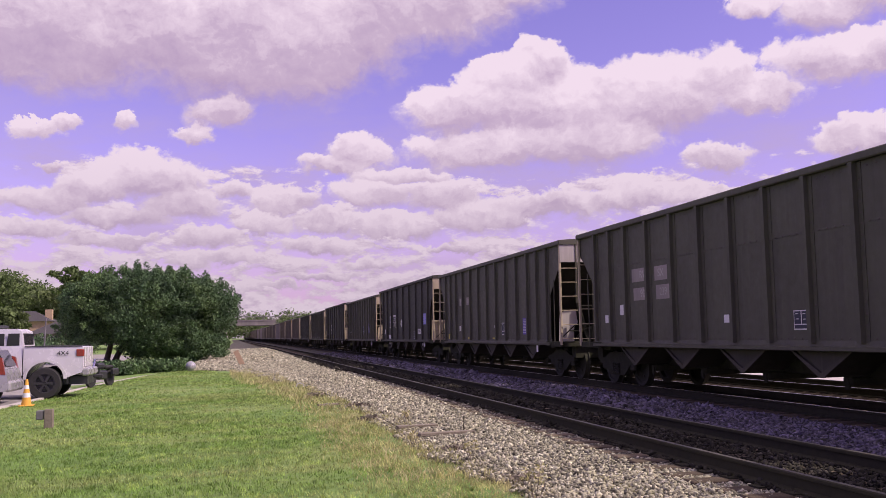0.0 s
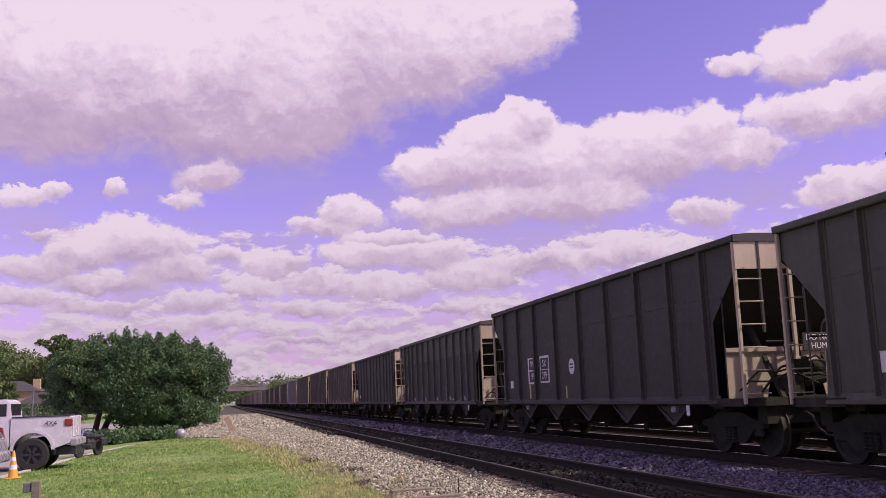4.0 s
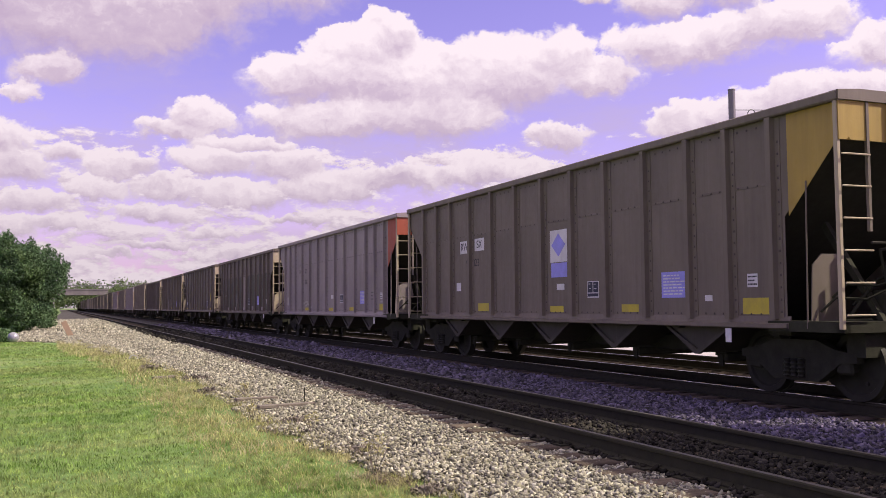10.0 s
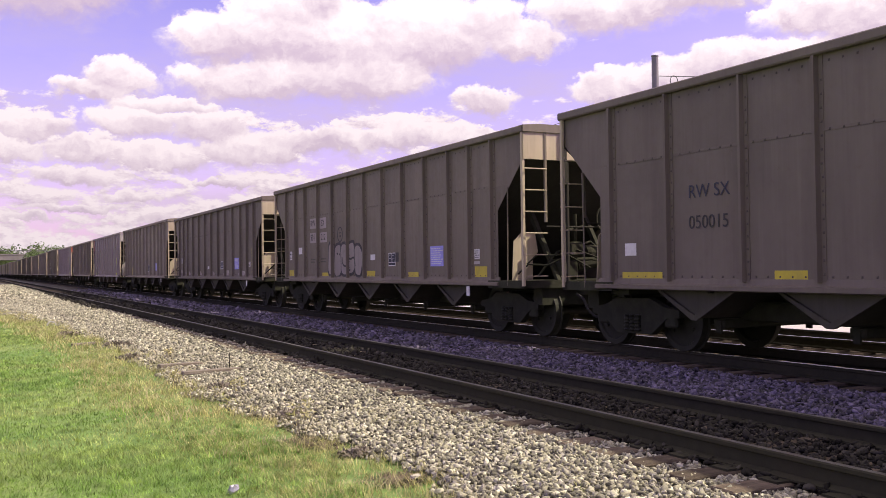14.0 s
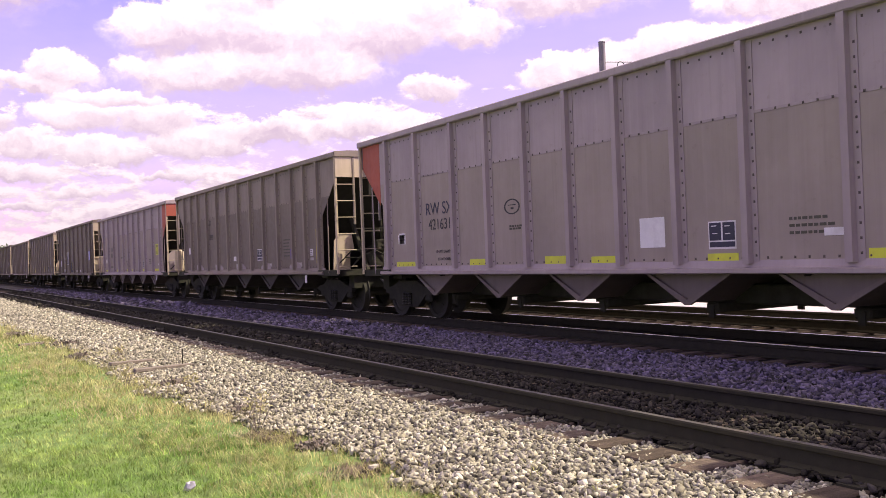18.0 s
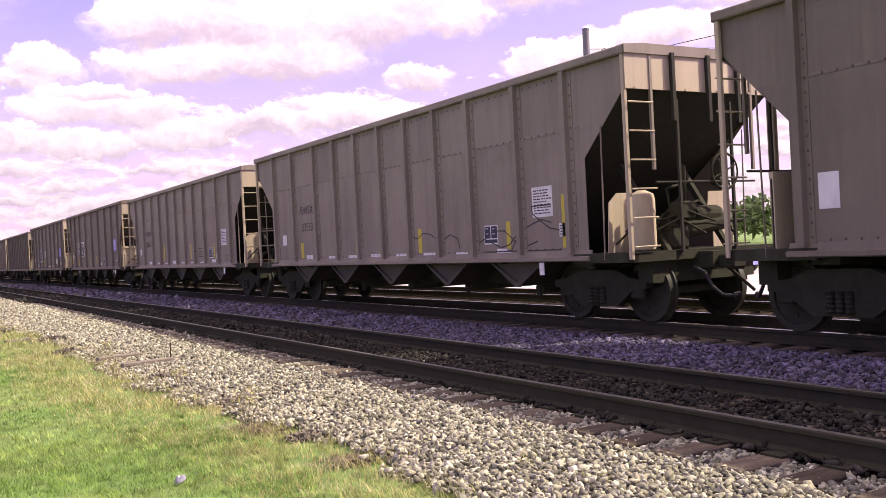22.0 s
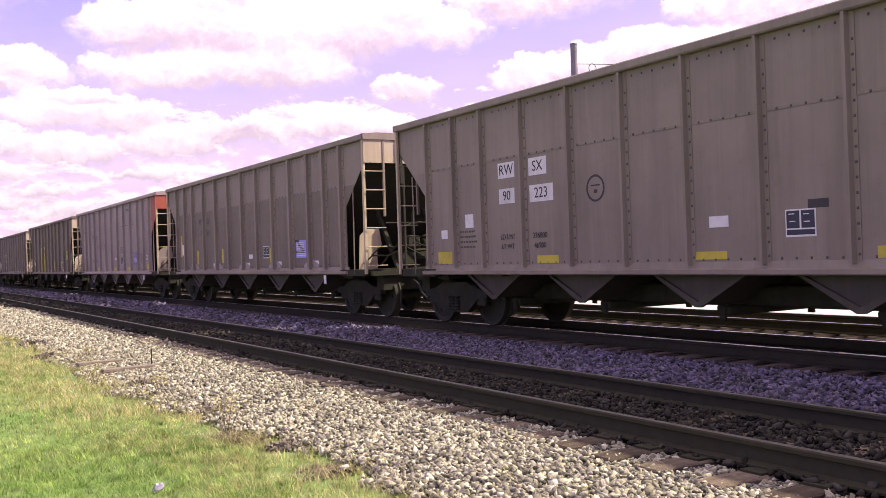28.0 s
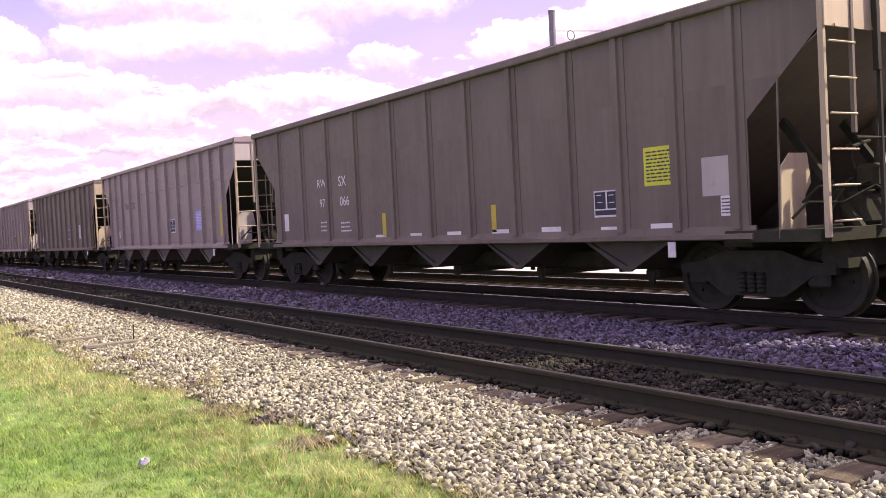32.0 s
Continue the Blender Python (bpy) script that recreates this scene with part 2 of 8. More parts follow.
def carpaint(name, colour, soot, rough=0.6, metal=0.0, wear=0.5, spec=0.4):
    """Weathered paint or aluminium of a coal car: streaks run down it, dust lies low on it, soot and rust break it."""
    m = bpy.data.materials.new(name)
    m.use_nodes = True
    n = Nodes(m.node_tree)
    shift = n.math("MULTIPLY", n.node("ShaderNodeObjectInfo").outputs["Random"], 60.0)
    at = n.vec("ADD", n.node("ShaderNodeTexCoord").outputs["Object"], n.node("ShaderNodeCombineXYZ", {0: shift, 1: shift}).outputs[0])
    blotch = n.noise(at, 0.55, 5.0, 0.6, 0.4)
    grain = n.noise(at, 7.0, 6.0, 0.7)
    run = n.noise(n.vec("MULTIPLY", at, (1.0, 1.0, 0.07)), 2.6, 5.0, 0.62)
    drip = n.noise(n.vec("MULTIPLY", at, (1.0, 1.0, 0.05)), 11.0, 3.0, 0.55)
    col = n.mix(n.span(blotch, 0.32, 0.68), [c * 0.86 for c in colour], [c * 1.12 for c in colour])
    col = n.mix(n.math("MULTIPLY", n.span(run, 0.46, 0.72), 0.75 * wear), col, soot)
    col = n.mix(n.math("MULTIPLY", n.span(drip, 0.56, 0.74), 0.6 * wear), col, [c * 0.62 for c in colour])
    col = n.mix(n.math("MULTIPLY", n.span(drip, 0.44, 0.28), 0.35 * wear), col, [min(0.8, c * 1.35 + 0.02) for c in colour])
    col = n.mix(n.math("MULTIPLY", n.span(grain, 0.62, 0.78), 0.55 * wear), col, RUST)
    lump = n.node("ShaderNodeBump", {"Strength": 0.12, "Distance": 0.02, "Height": n.math("MULTIPLY_ADD", blotch, 2.0, grain)})
    b = n.node("ShaderNodeBsdfPrincipled", {"Base Color": col, "Roughness": n.span(grain, 0.3, 0.7, rough - 0.1, rough + 0.12), "Metallic": metal, "Normal": lump.outputs[0], "Specular IOR Level": spec})
    n.node("ShaderNodeOutputMaterial", {0: b.outputs[0]})
    return m


PAINT = {
    "brown": carpaint("paint_brown_grey", (0.185, 0.153, 0.112), (0.085, 0.066, 0.05)),
    "taupe": carpaint("paint_taupe", (0.255, 0.214, 0.163), (0.12, 0.09, 0.07)),
    "grey": carpaint("bare_aluminium_grey", (0.325, 0.270, 0.238), (0.15, 0.12, 0.11), 0.5, 0.2, 0.5),
    "dark": carpaint("paint_charcoal", (0.082, 0.079, 0.052), (0.05, 0.04, 0.035)),
    "black": carpaint("paint_black_dust", (0.048, 0.046, 0.033), (0.05, 0.035, 0.03), 0.65),
    "umber": carpaint("paint_umber", (0.165, 0.136, 0.104), (0.085, 0.062, 0.047)),
    "sand": carpaint("paint_sand", (0.33, 0.278, 0.228), (0.22, 0.18, 0.13), 0.6, 0.0, 0.4),
    # body paint darkened for dirt and for the shade under the car
    "pocket": carpaint("pocket_dirt_shade", (0.085, 0.078, 0.055), (0.05, 0.045, 0.03), 0.75, spec=0.2),
    "slate": carpaint("aluminium_slate", (0.31, 0.265, 0.245), (0.15, 0.12, 0.11), 0.55, 0.1, 0.4),
    "pale": carpaint("bare_aluminium_pale", (0.36, 0.302, 0.285), (0.24, 0.19, 0.19), 0.5, 0.1, 0.45),
}
# Dark from grime and from the slope's own shade, put into the colour.
SLOPE = carpaint("slope_grime_shade", (0.040, 0.038, 0.029), (0.055, 0.048, 0.036), 0.8, spec=0.2)
TIP = {
    "tan": carpaint("end_paint_tan", (0.50, 0.42, 0.28), (0.24, 0.18, 0.12)),
    "red": carpaint("end_paint_red", (0.42, 0.10, 0.055), (0.20, 0.07, 0.045)),
    "yellow": carpaint("end_paint_yellow", (0.42, 0.29, 0.06), (0.20, 0.13, 0.05)),
    "pale": carpaint("end_paint_pale", (0.46, 0.42, 0.38), (0.24, 0.20, 0.17)),
}
STEEL = surface("rail_steel", (0.55, 0.53, 0.48), 0.3, 0.9, 0.15, 6, RUST, 0.4, 2.0, 0.1, 80)
# Darker, rougher steel for the railheads of the near track.
DULL_STEEL = surface("dull_rail_steel", (0.13, 0.125, 0.10), 0.5, 0.5, 0.2, 6, RUST, 0.4, 2.0, 0.1, 80)
RAILSIDE = surface("rail_rust", (0.042, 0.041, 0.026), 0.9, 0.0, 0.2, 8, (0.05, 0.043, 0.028), 0.5, 2.0, 0.2, 80, spec=0.1)
UNDER = surface("underframe_black", (0.045, 0.046, 0.030), 0.85, 0.0, 0.3, 5, (0.04, 0.036, 0.022), 0.35, 2.0, 0.2, 50, spec=0.1)
WHEEL = surface("wheel_steel", (0.040, 0.041, 0.027), 0.6, 0.0, 0.25, 6, (0.03, 0.024, 0.018), 0.4, 2.0, 0.1, 60, spec=0.15)
COAL = surface("coal_black", (0.03, 0.03, 0.032), 0.6, 0, 0.4, 9, None, 0, 1, 0.9, 12)
WHITE = surface("decal_white", (0.74, 0.72, 0.70), 0.6, 0, 0.08, 4, (0.35, 0.30, 0.27), 0.4, 2.5, 0.05, 60)
BLUE = surface("decal_blue", (0.34, 0.33, 0.80), 0.55, 0, 0.1, 4, (0.12, 0.10, 0.2), 0.3, 2.5, 0.05, 60)
LIME = surface("decal_lime", (0.62, 0.66, 0.05), 0.55, 0, 0.1, 4, (0.3, 0.28, 0.06), 0.3, 2.5, 0.05, 60)
YELLOW = surface("decal_yellow", (0.56, 0.46, 0.045), 0.6, 0, 0.12, 4, (0.26, 0.2, 0.07), 0.45, 2.5, 0.05, 60)
INK = surface("decal_ink", (0.035, 0.03, 0.03), 0.6, 0, 0.1, 4, None, 0, 1, 0.05, 60)
NAVY = surface("decal_navy", (0.03, 0.03, 0.05), 0.6, 0, 0.1, 4, None, 0, 1, 0.05, 60)
VIOLET = surface("spray_violet", (0.16, 0.115, 0.46), 0.7, 0, 0.3, 3, (0.09, 0.07, 0.12), 0.5, 2.5, 0.05, 60)
BALLAST = surface("ballast_stone", (0.330, 0.312, 0.208), 0.85, 0, 0.25, 14, (0.19, 0.168, 0.115), 0.4, 1.2, 0.6, 35, island=0.65, hue=(0.60, 0.575, 0.42))
LOOSE = surface("loose_stone", (0.46, 0.43, 0.34), 0.85, 0, 0.25, 1.5, (0.25, 0.22, 0.15), 0.4, 0.6, 0.4, 3, single=0.5)
# Ballast with the violet dark of the train's shade in its colour.
MIDSTONE = surface("shade_tinted_stone", (0.155, 0.130, 0.205), 0.85, 0, 0.25, 14, (0.11, 0.095, 0.10), 0.5, 1.2, 0.6, 35, island=0.7, hue=(0.025, 0.024, 0.020))
# Rivet heads, one dark tone on every car.
RIVET = surface("rivet_dark", (0.10, 0.08, 0.066), 0.8, 0, 0.2, 5, None, 0, 1, 0.1, 60)
# Oily stone, darkened further to carry the train's shadow in its colour.
SHADED_GRIME = surface("oily_shadow_stone", (0.042, 0.039, 0.029), 0.9, 0, 0.2, 14, (0.03, 0.028, 0.02), 0.5, 1.2, 0.4, 35, island=0.5, spec=0.1, hue=(0.075, 0.069, 0.056))
COALBED = surface("coal_dust_bed", (0.03, 0.030, 0.02), 0.95, 0, 0.3, 14, (0.013, 0.012, 0.009), 0.5, 1.2, 0.4, 35, spec=0.1)
# Near-black, so that gaps between the stones read as shadow.
BED = surface("ballast_bed", (0.05, 0.044, 0.032), 0.9, 0, 0.45, 22, (0.12, 0.10, 0.085), 0.5, 0.5, 1.0, 30)
TIE = surface("tie_timber", (0.19, 0.152, 0.108), 0.9, 0, 0.3, 5, (0.055, 0.044, 0.033), 0.75, 5.0, 0.8, 40, single=0.35, spec=0.1, streak=(0.12, 2.2, 1.0))
LAWN = surface("lawn_soil", (0.135, 0.24, 0.05), 0.95, 0, 0.3, 6, (0.34, 0.37, 0.13), 0.6, 0.22, 0.6, 50)
BLADE = leafy("grass_blade", (0.265, 0.44, 0.095), (0.66, 0.64, 0.29), 0.8, streak=(0.3, 1.0, 1.0), tuft=(0.45, 0.59, 0.15))
STRAW = leafy("dry_grass_blade", (0.62, 0.57, 0.26), (0.40, 0.52, 0.13), 0.9, tuft=(0.70, 0.62, 0.38))
THATCH = surface("dead_thatch", (0.20, 0.155, 0.10), 0.9, 0, 0.3, 8, (0.32, 0.26, 0.16), 0.6, 3.0, 0.2, 30, island=0.5)
LEAF = leafy("tree_leaf", (0.105, 0.19, 0.085), (0.20, 0.31, 0.10), 0.4, 0.3, 0.55)
FARLEAF = leafy("far_leaf", (0.14, 0.205, 0.07), (0.21, 0.26, 0.10), 0.06, 0.3, 0.45)
BARK = surface("bark", (0.10, 0.075, 0.055), 0.9, 0, 0.3, 8, None, 0, 1, 0.8, 30)
ASPHALT = surface("asphalt_pale", (0.30, 0.28, 0.26), 0.9, 0, 0.15, 4, (0.18, 0.17, 0.16), 0.4, 0.3, 0.4, 60)
BRIDGE = surface("weathered_concrete", (0.24, 0.215, 0.20), 0.9, 0, 0.2, 0.4, (0.12, 0.105, 0.10), 0.6, 0.2, 0.3, 8, streak=True)
CONCRETE = surface("concrete", (0.52, 0.48, 0.44), 0.85, 0, 0.12, 3, (0.32, 0.29, 0.26), 0.4, 0.5, 0.3, 40)
SILVER = surface("car_paint_silver", (0.36, 0.35, 0.37), 0.28, 0.3, 0.03, 3, None, 0, 1, 0.02, 60)
PEARL = surface("car_paint_white", (0.60, 0.58, 0.60), 0.25, 0.05, 0.03, 3, None, 0, 1, 0.02, 60)
RUBBER = surface("tyre_rubber", (0.025, 0.024, 0.024), 0.85, 0, 0.2, 6, None, 0, 1, 0.3, 60)
CHROME = surface("chrome", (0.6, 0.6, 0.62), 0.2, 1.0, 0.05, 6, None, 0, 1, 0.02, 60)
PLASTIC = surface("black_plastic", (0.03, 0.03, 0.032), 0.5, 0, 0.1, 6, None, 0, 1, 0.05, 60)
GLASS = surface("dark_glass", (0.02, 0.022, 0.025), 0.06, 0, 0.05, 6, None, 0, 1, 0.0, 60)
LENS = surface("tail_lamp_red", (0.24, 0.035, 0.025), 0.2, 0, 0.1, 6, None, 0, 1, 0.0, 60)
ORANGE = surface("cone_orange", (0.70, 0.36, 0.04), 0.5, 0, 0.1, 6, None, 0, 1, 0.1, 60)
TIMBER = surface("weathered_timber", (0.21, 0.18, 0.135), 0.9, 0, 0.25, 9, (0.12, 0.09, 0.07), 0.5, 3, 0.5, 40)
BRICKWALL = surface("tan_wall", (0.42, 0.30, 0.19), 0.85, 0, 0.15, 3, (0.3, 0.2, 0.13), 0.4, 0.6, 0.3, 30)
ROOF = surface("roof_shingle", (0.055, 0.05, 0.05), 0.9, 0, 0.25, 3, None, 0, 1, 0.4, 20)
SIDING = surface("white_siding", (0.50, 0.485, 0.46), 0.8, 0, 0.06, 2, (0.45, 0.42, 0.39), 0.3, 0.5, 0.2, 20)
GALV = surface("galvanised_pole", (0.20, 0.19, 0.19), 0.5, 0.5, 0.15, 4, (0.10, 0.09, 0.09), 0.4, 0.8, 0.1, 40)


# ---- mesh building ----
class Geo:
    """Gathers vertices and faces for one mesh."""

    def __init__(self):
        self.v, self.f, self.smooth = [], [], False

    def add(self, verts, faces):
        k = len(self.v)
        self.v += [tuple(p) for p in verts]
        self.f += [tuple(i + k for i in f) for f in faces]
        return self

    def box(self, a, b, c=0.0):
        (x0, y0, z0), (x1, y1, z1) = [min(p) for p in zip(a, b)], [max(p) for p in zip(a, b)]
        if c <= 0:
            v = [(x, y, z) for x in (x0, x1) for y in (y0, y1) for z in (z0, z1)]
            return self.add(v, [(0, 1, 3, 2), (4, 6, 7, 5), (0, 4, 5, 1), (2, 3, 7, 6), (0, 2, 6, 4), (1, 5, 7, 3)])
        c = min(c, (x1 - x0) * 0.45, (y1 - y0) * 0.45, (z1 - z0) * 0.45)
        bm = bmesh.new()
        bmesh.ops.create_cube(bm, size=1.0, matrix=Matrix.Translation(((x0 + x1) / 2, (y0 + y1) / 2, (z0 + z1) / 2)) @ Matrix.Diagonal((x1 - x0, y1 - y0, z1 - z0, 1)))
        bmesh.ops.bevel(bm, geom=bm.edges[:], offset=c, segments=1, affect="EDGES", profile=0.5)
        self.take(bm)
        return self

    def take(self, bm, m=None):
        bm.verts.index_update()
        self.add([(m @ p.co) if m else p.co for p in bm.verts], [[q.index for q in f.verts] for f in bm.faces])
        bm.free()

    def plate(self, outline, axis, lo, hi):
        """A flat outline (two coordinates a point, anticlockwise or not) drawn out along an axis."""
        def at(p, d):
            return (d, p[0], p[1]) if axis == "x" else (p[0], d, p[1]) if axis == "y" else (p[0], p[1], d)
        n = len(outline)
        v = [at(p, lo) for p in outline] + [at(p, hi) for p in outline]
        return self.add(v, [tuple(range(n)), tuple(range(2 * n - 1, n - 1, -1))] + [(i, (i + 1) % n, n + (i + 1) % n, n + i) for i in range(n)])

    def rod(self, p, q, r, n=8, r1=None, caps=True):
        p, q = Vector(p), Vector(q)
        d = (q - p).normalized()
        a = d.orthogonal().normalized()
        b = d.cross(a)
        ring = [a * math.cos(i * math.tau / n) + b * math.sin(i * math.tau / n) for i in range(n)]
        r1 = r if r1 is None else r1
        v = [p + k * r for k in ring] + [q + k * r1 for k in ring]
        f = [(i, (i + 1) % n, n + (i + 1) % n, n + i) for i in range(n)]
        if caps:
            f += [tuple(range(n - 1, -1, -1)), tuple(range(n, 2 * n))]
        return self.add(v, f)

    def turn(self, profile, axis="z", n=24, centre=(0, 0, 0), caps=True):
        """A profile of (radius, height) turned round an axis."""
        v = []
        for r, h in profile:
            for i in range(n):
                c, s = r * math.cos(i * math.tau / n), r * math.sin(i * math.tau / n)
                p = (c, s, h) if axis == "z" else (h, c, s) if axis == "x" else (c, h, s)
                v.append([p[j] + centre[j] for j in range(3)])
        f = [(j * n + i, j * n + (i + 1) % n, (j + 1) * n + (i + 1) % n, (j + 1) * n + i) for j in range(len(profile) - 1) for i in range(n)]
        if caps:
            f += [tuple(range(n)), tuple(range((len(profile) - 1) * n, len(profile) * n))]
        return self.add(v, f)

    def mesh(self, name, material, smooth=False):
        me = bpy.data.meshes.new(name)
        me.from_pydata(self.v, [], self.f)
        bm = bmesh.new()
        bm.from_mesh(me)
        bmesh.ops.recalc_face_normals(bm, faces=bm.faces)
        bm.to_mesh(me)
        bm.free()
        if smooth:
            me.shade_smooth()
            me.set_sharp_from_angle(angle=radians(38))
        me.materials.append(material)
        return me


def part(name, geo, material, parent=None, label="", smooth=False, at=None):
    """One mesh object, under a thing or a part if one is given."""
    me = geo if isinstance(geo, bpy.types.Mesh) else geo.mesh(name, material, smooth)
    ob = new(name, me)
    if parent:
        ob.parent = parent
    if at is not None:
        ob.matrix_basis = at if isinstance(at, Matrix) else Matrix.Translation(at)
    if label:
        ob["label"] = label
    return ob


def thing(name, label, category, m=None, group="", kind=""):
    ob = new(name)
    ob.empty_display_size = 0.2
    if m is not None:
        ob.matrix_basis = m if isinstance(m, Matrix) else Matrix.Translation(m)
    return tagged(ob, label, category, group, kind)


def structure(name, geo, material, label, category="ground", smooth=False):
    return tagged(part(name, geo, material, smooth=smooth), label, category, kind="structure")


def bulk(name, verts, faces, material, label="", category="", parent=None, kind="stuff"):
    """One mesh of very many like faces, from number arrays."""
    verts, faces = np.asarray(verts, np.float32).reshape(-1, 3), np.asarray(faces, np.int32)
    me = bpy.data.meshes.new(name)
    me.vertices.add(len(verts)), me.loops.add(faces.size), me.polygons.add(len(faces))
    me.vertices.foreach_set("co", verts.ravel())
    me.loops.foreach_set("vertex_index", faces.ravel())
    me.polygons.foreach_set("loop_start", np.arange(0, faces.size, faces.shape[1], dtype=np.int32))
    me.update(calc_edges=True)
    me.materials.append(material)
    ob = new(name, me)
    if parent:
        ob.parent = parent
    return tagged(ob, label, category, kind=kind)


def spun(n, rng):
    """n random turns, as matrices."""
    q = rng.normal(size=(n, 4))
    q /= np.linalg.norm(q, axis=1)[:, None]
    w, x, y, z = q.T
    return np.stack([1 - 2 * (y * y + z * z), 2 * (x * y - z * w), 2 * (x * z + y * w), 2 * (x * y + z * w), 1 - 2 * (x * x + z * z), 2 * (y * z - x * w),
                     2 * (x * z - y * w), 2 * (y * z + x * w), 1 - 2 * (x * x + y * y)], 1).reshape(n, 3, 3)


# ---- ground ----
def ground_z(x, y=0.0):
    """Height of the bare ground: the lawn falls gently from the track to the car park."""
    pts = [(-400, 6.0), (-120, 1.0), (-60, -0.42), (-5.8, -0.42), (0.0, -0.30), (2.6, -0.27), (4.1, -0.23), (15.9, -0.23), (17.3, -0.40), (60, -0.5), (400, -0.5)]
    for (a, p), (b, q) in zip(pts, pts[1:]):
        if x <= b:
            return p + (q - p) * max(0.0, (x - a)) / (b - a)
    return pts[-1][1]


def make_ground():
    xs = [-2000, -400, -250, -120, -60, -30, -15, -9, -5.8] + [-5 + 0.5 * i for i in range(20)] + [6, 10, 14, 17, 19, 25, 60, 400, 2000]
    ys = [-300, -60, -20] + [-10 + 2.0 * i for i in range(40)] + [90, 130, 200, 300, 450, 700, 1200, 2500]
    v, f = [], []
    for y in ys:
        for x in xs:
            swell = 0.03 * noise.noise((x * 0.35, y * 0.25, 0)) if -6 < x < 2.4 and -10 < y < 70 else 0.0
            v.append((x, y, ground_z(x) - (0.012 if x > 2.5 else 0.0) + swell))
    w = len(xs)
    for j in range(len(ys) - 1):
        for i in range(w - 1):
            f.append((j * w + i, j * w + i + 1, (j + 1) * w + i + 1, (j + 1) * w + i))
    g = Geo()
    g.add(v, f)
    structure("ground", g, LAWN, "mown green lawn with dry patches beside the railway", "lawn", smooth=True)


def bed_edge(y):
    """Where the grass gives way to stone."""
    base = 2.75 if y > 9 else 2.75 + (9 - y) * 0.06
    if y > 14:
        base = float(np.interp(y, (14, 24, 30, 36, 41, 47, 52, 120, 300), (2.75, 2.6, 2.25, 1.55, 1.1, 0.1, -2.4, -1.5, 1.0)))
    return base + 0.42 * noise.noise((0.3, y * 0.55, 4.0)) + 0.24 * noise.noise((0.3, y * 2.1, 9.0))


TRACKS = [5.78, 10.47, 14.05]     # centres; the train runs on the second


def make_bed():
    v, f = [], []
    ys = [-60 + 0.5 * i for i in range(320)] + [100 + 12 * i for i in range(60)]
    for y in ys:
        e = bed_edge(y)
        row = [(e, ground_z(e) + 0.012), (e + 0.35, ground_z(e + 0.35) + 0.016), (4.1, -0.212), (15.9, -0.212), (16.9, -0.32)]
        v += [(x, y, z) for x, z in row]
    for j in range(len(ys) - 1):
        for i in range(4):
            f.append((j * 5 + i, j * 5 + i + 1, j * 5 + i + 6, j * 5 + i + 5))
    g = Geo()
    g.add(v, f)
    # the first plate carries the shadow's tone, the second is coal dust
    for a, b, m, what in ((4.95, 7.06, SHADED_GRIME, "oily stone between the rails, train shadow in its colour"), (9.16, 16.2, COALBED, "black coal dust over the stone of the tracks")):
        k = Geo()
        k.plate([(a, -60), (b, -60), (b, 800), (a, 800)], "z", -0.3, -0.206)
        structure("oiled_bed", k, m, what, "ballast")
    return structure("ballast_bed", g, BED, "bed under the crushed stone, gap shadow put into its colour", "ballast")


RAIL = [(-0.07, -0.17), (-0.07, -0.155), (-0.012, -0.135), (-0.010, -0.045), (-0.036, -0.035), (-0.036, -0.008), (-0.028, 0.0),
        (0.028, 0.0), (0.036, -0.008), (0.036, -0.035), (0.010, -0.045), (0.012, -0.135), (0.07, -0.155), (0.07, -0.17)]


def make_tracks():
    made = []
    for k, c in enumerate(TRACKS):
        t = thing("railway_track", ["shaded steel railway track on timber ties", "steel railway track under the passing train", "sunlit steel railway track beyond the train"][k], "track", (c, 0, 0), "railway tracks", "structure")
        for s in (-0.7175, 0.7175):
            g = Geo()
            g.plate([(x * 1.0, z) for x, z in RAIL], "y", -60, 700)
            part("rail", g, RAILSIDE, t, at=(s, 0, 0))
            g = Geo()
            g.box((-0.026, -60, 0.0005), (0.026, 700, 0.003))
            part("railhead", g, STEEL if k else DULL_STEEL, t, "running surface of the rail", at=(s, 0, 0))
        made.append(t)
    return made


# ---- coal hopper cars ----
HALF, WIDE, SILL, TRUCK = 7.72, 1.52, 1.02, 6.4


def wheelset_geo():
    g = Geo()
    for s in (-1, 1):
        x = s * 0.70
        g.turn([(0.10, x - s * 0.02), (0.14, x - s * 0.02), (0.16, x + s * 0.03), (0.36, x + s * 0.045), (0.38, x - s * 0.035), (0.49, x - s * 0.035), (0.49, x - s * 0.008), (0.462, x + s * 0.0), (0.455, x + s * 0.10),
                (0.38, x + s * 0.10), (0.36, x + s * 0.07), (0.16, x + s * 0.085), (0.12, x + s * 0.12), (0.05, x + s * 0.13)], "x", 28)
    g.rod((-1.02, 0, 0), (1.02, 0, 0), 0.075, 10)
    # three cast bosses make the turning readable
    for i in range(3):
        a = i * math.tau / 3
        for s in (-1, 1):
            g.rod((s * 0.76, 0.25 * math.cos(a), 0.25 * math.sin(a)), (s * 0.80, 0.25 * math.cos(a), 0.25 * math.sin(a)), 0.03, 6)
    return g


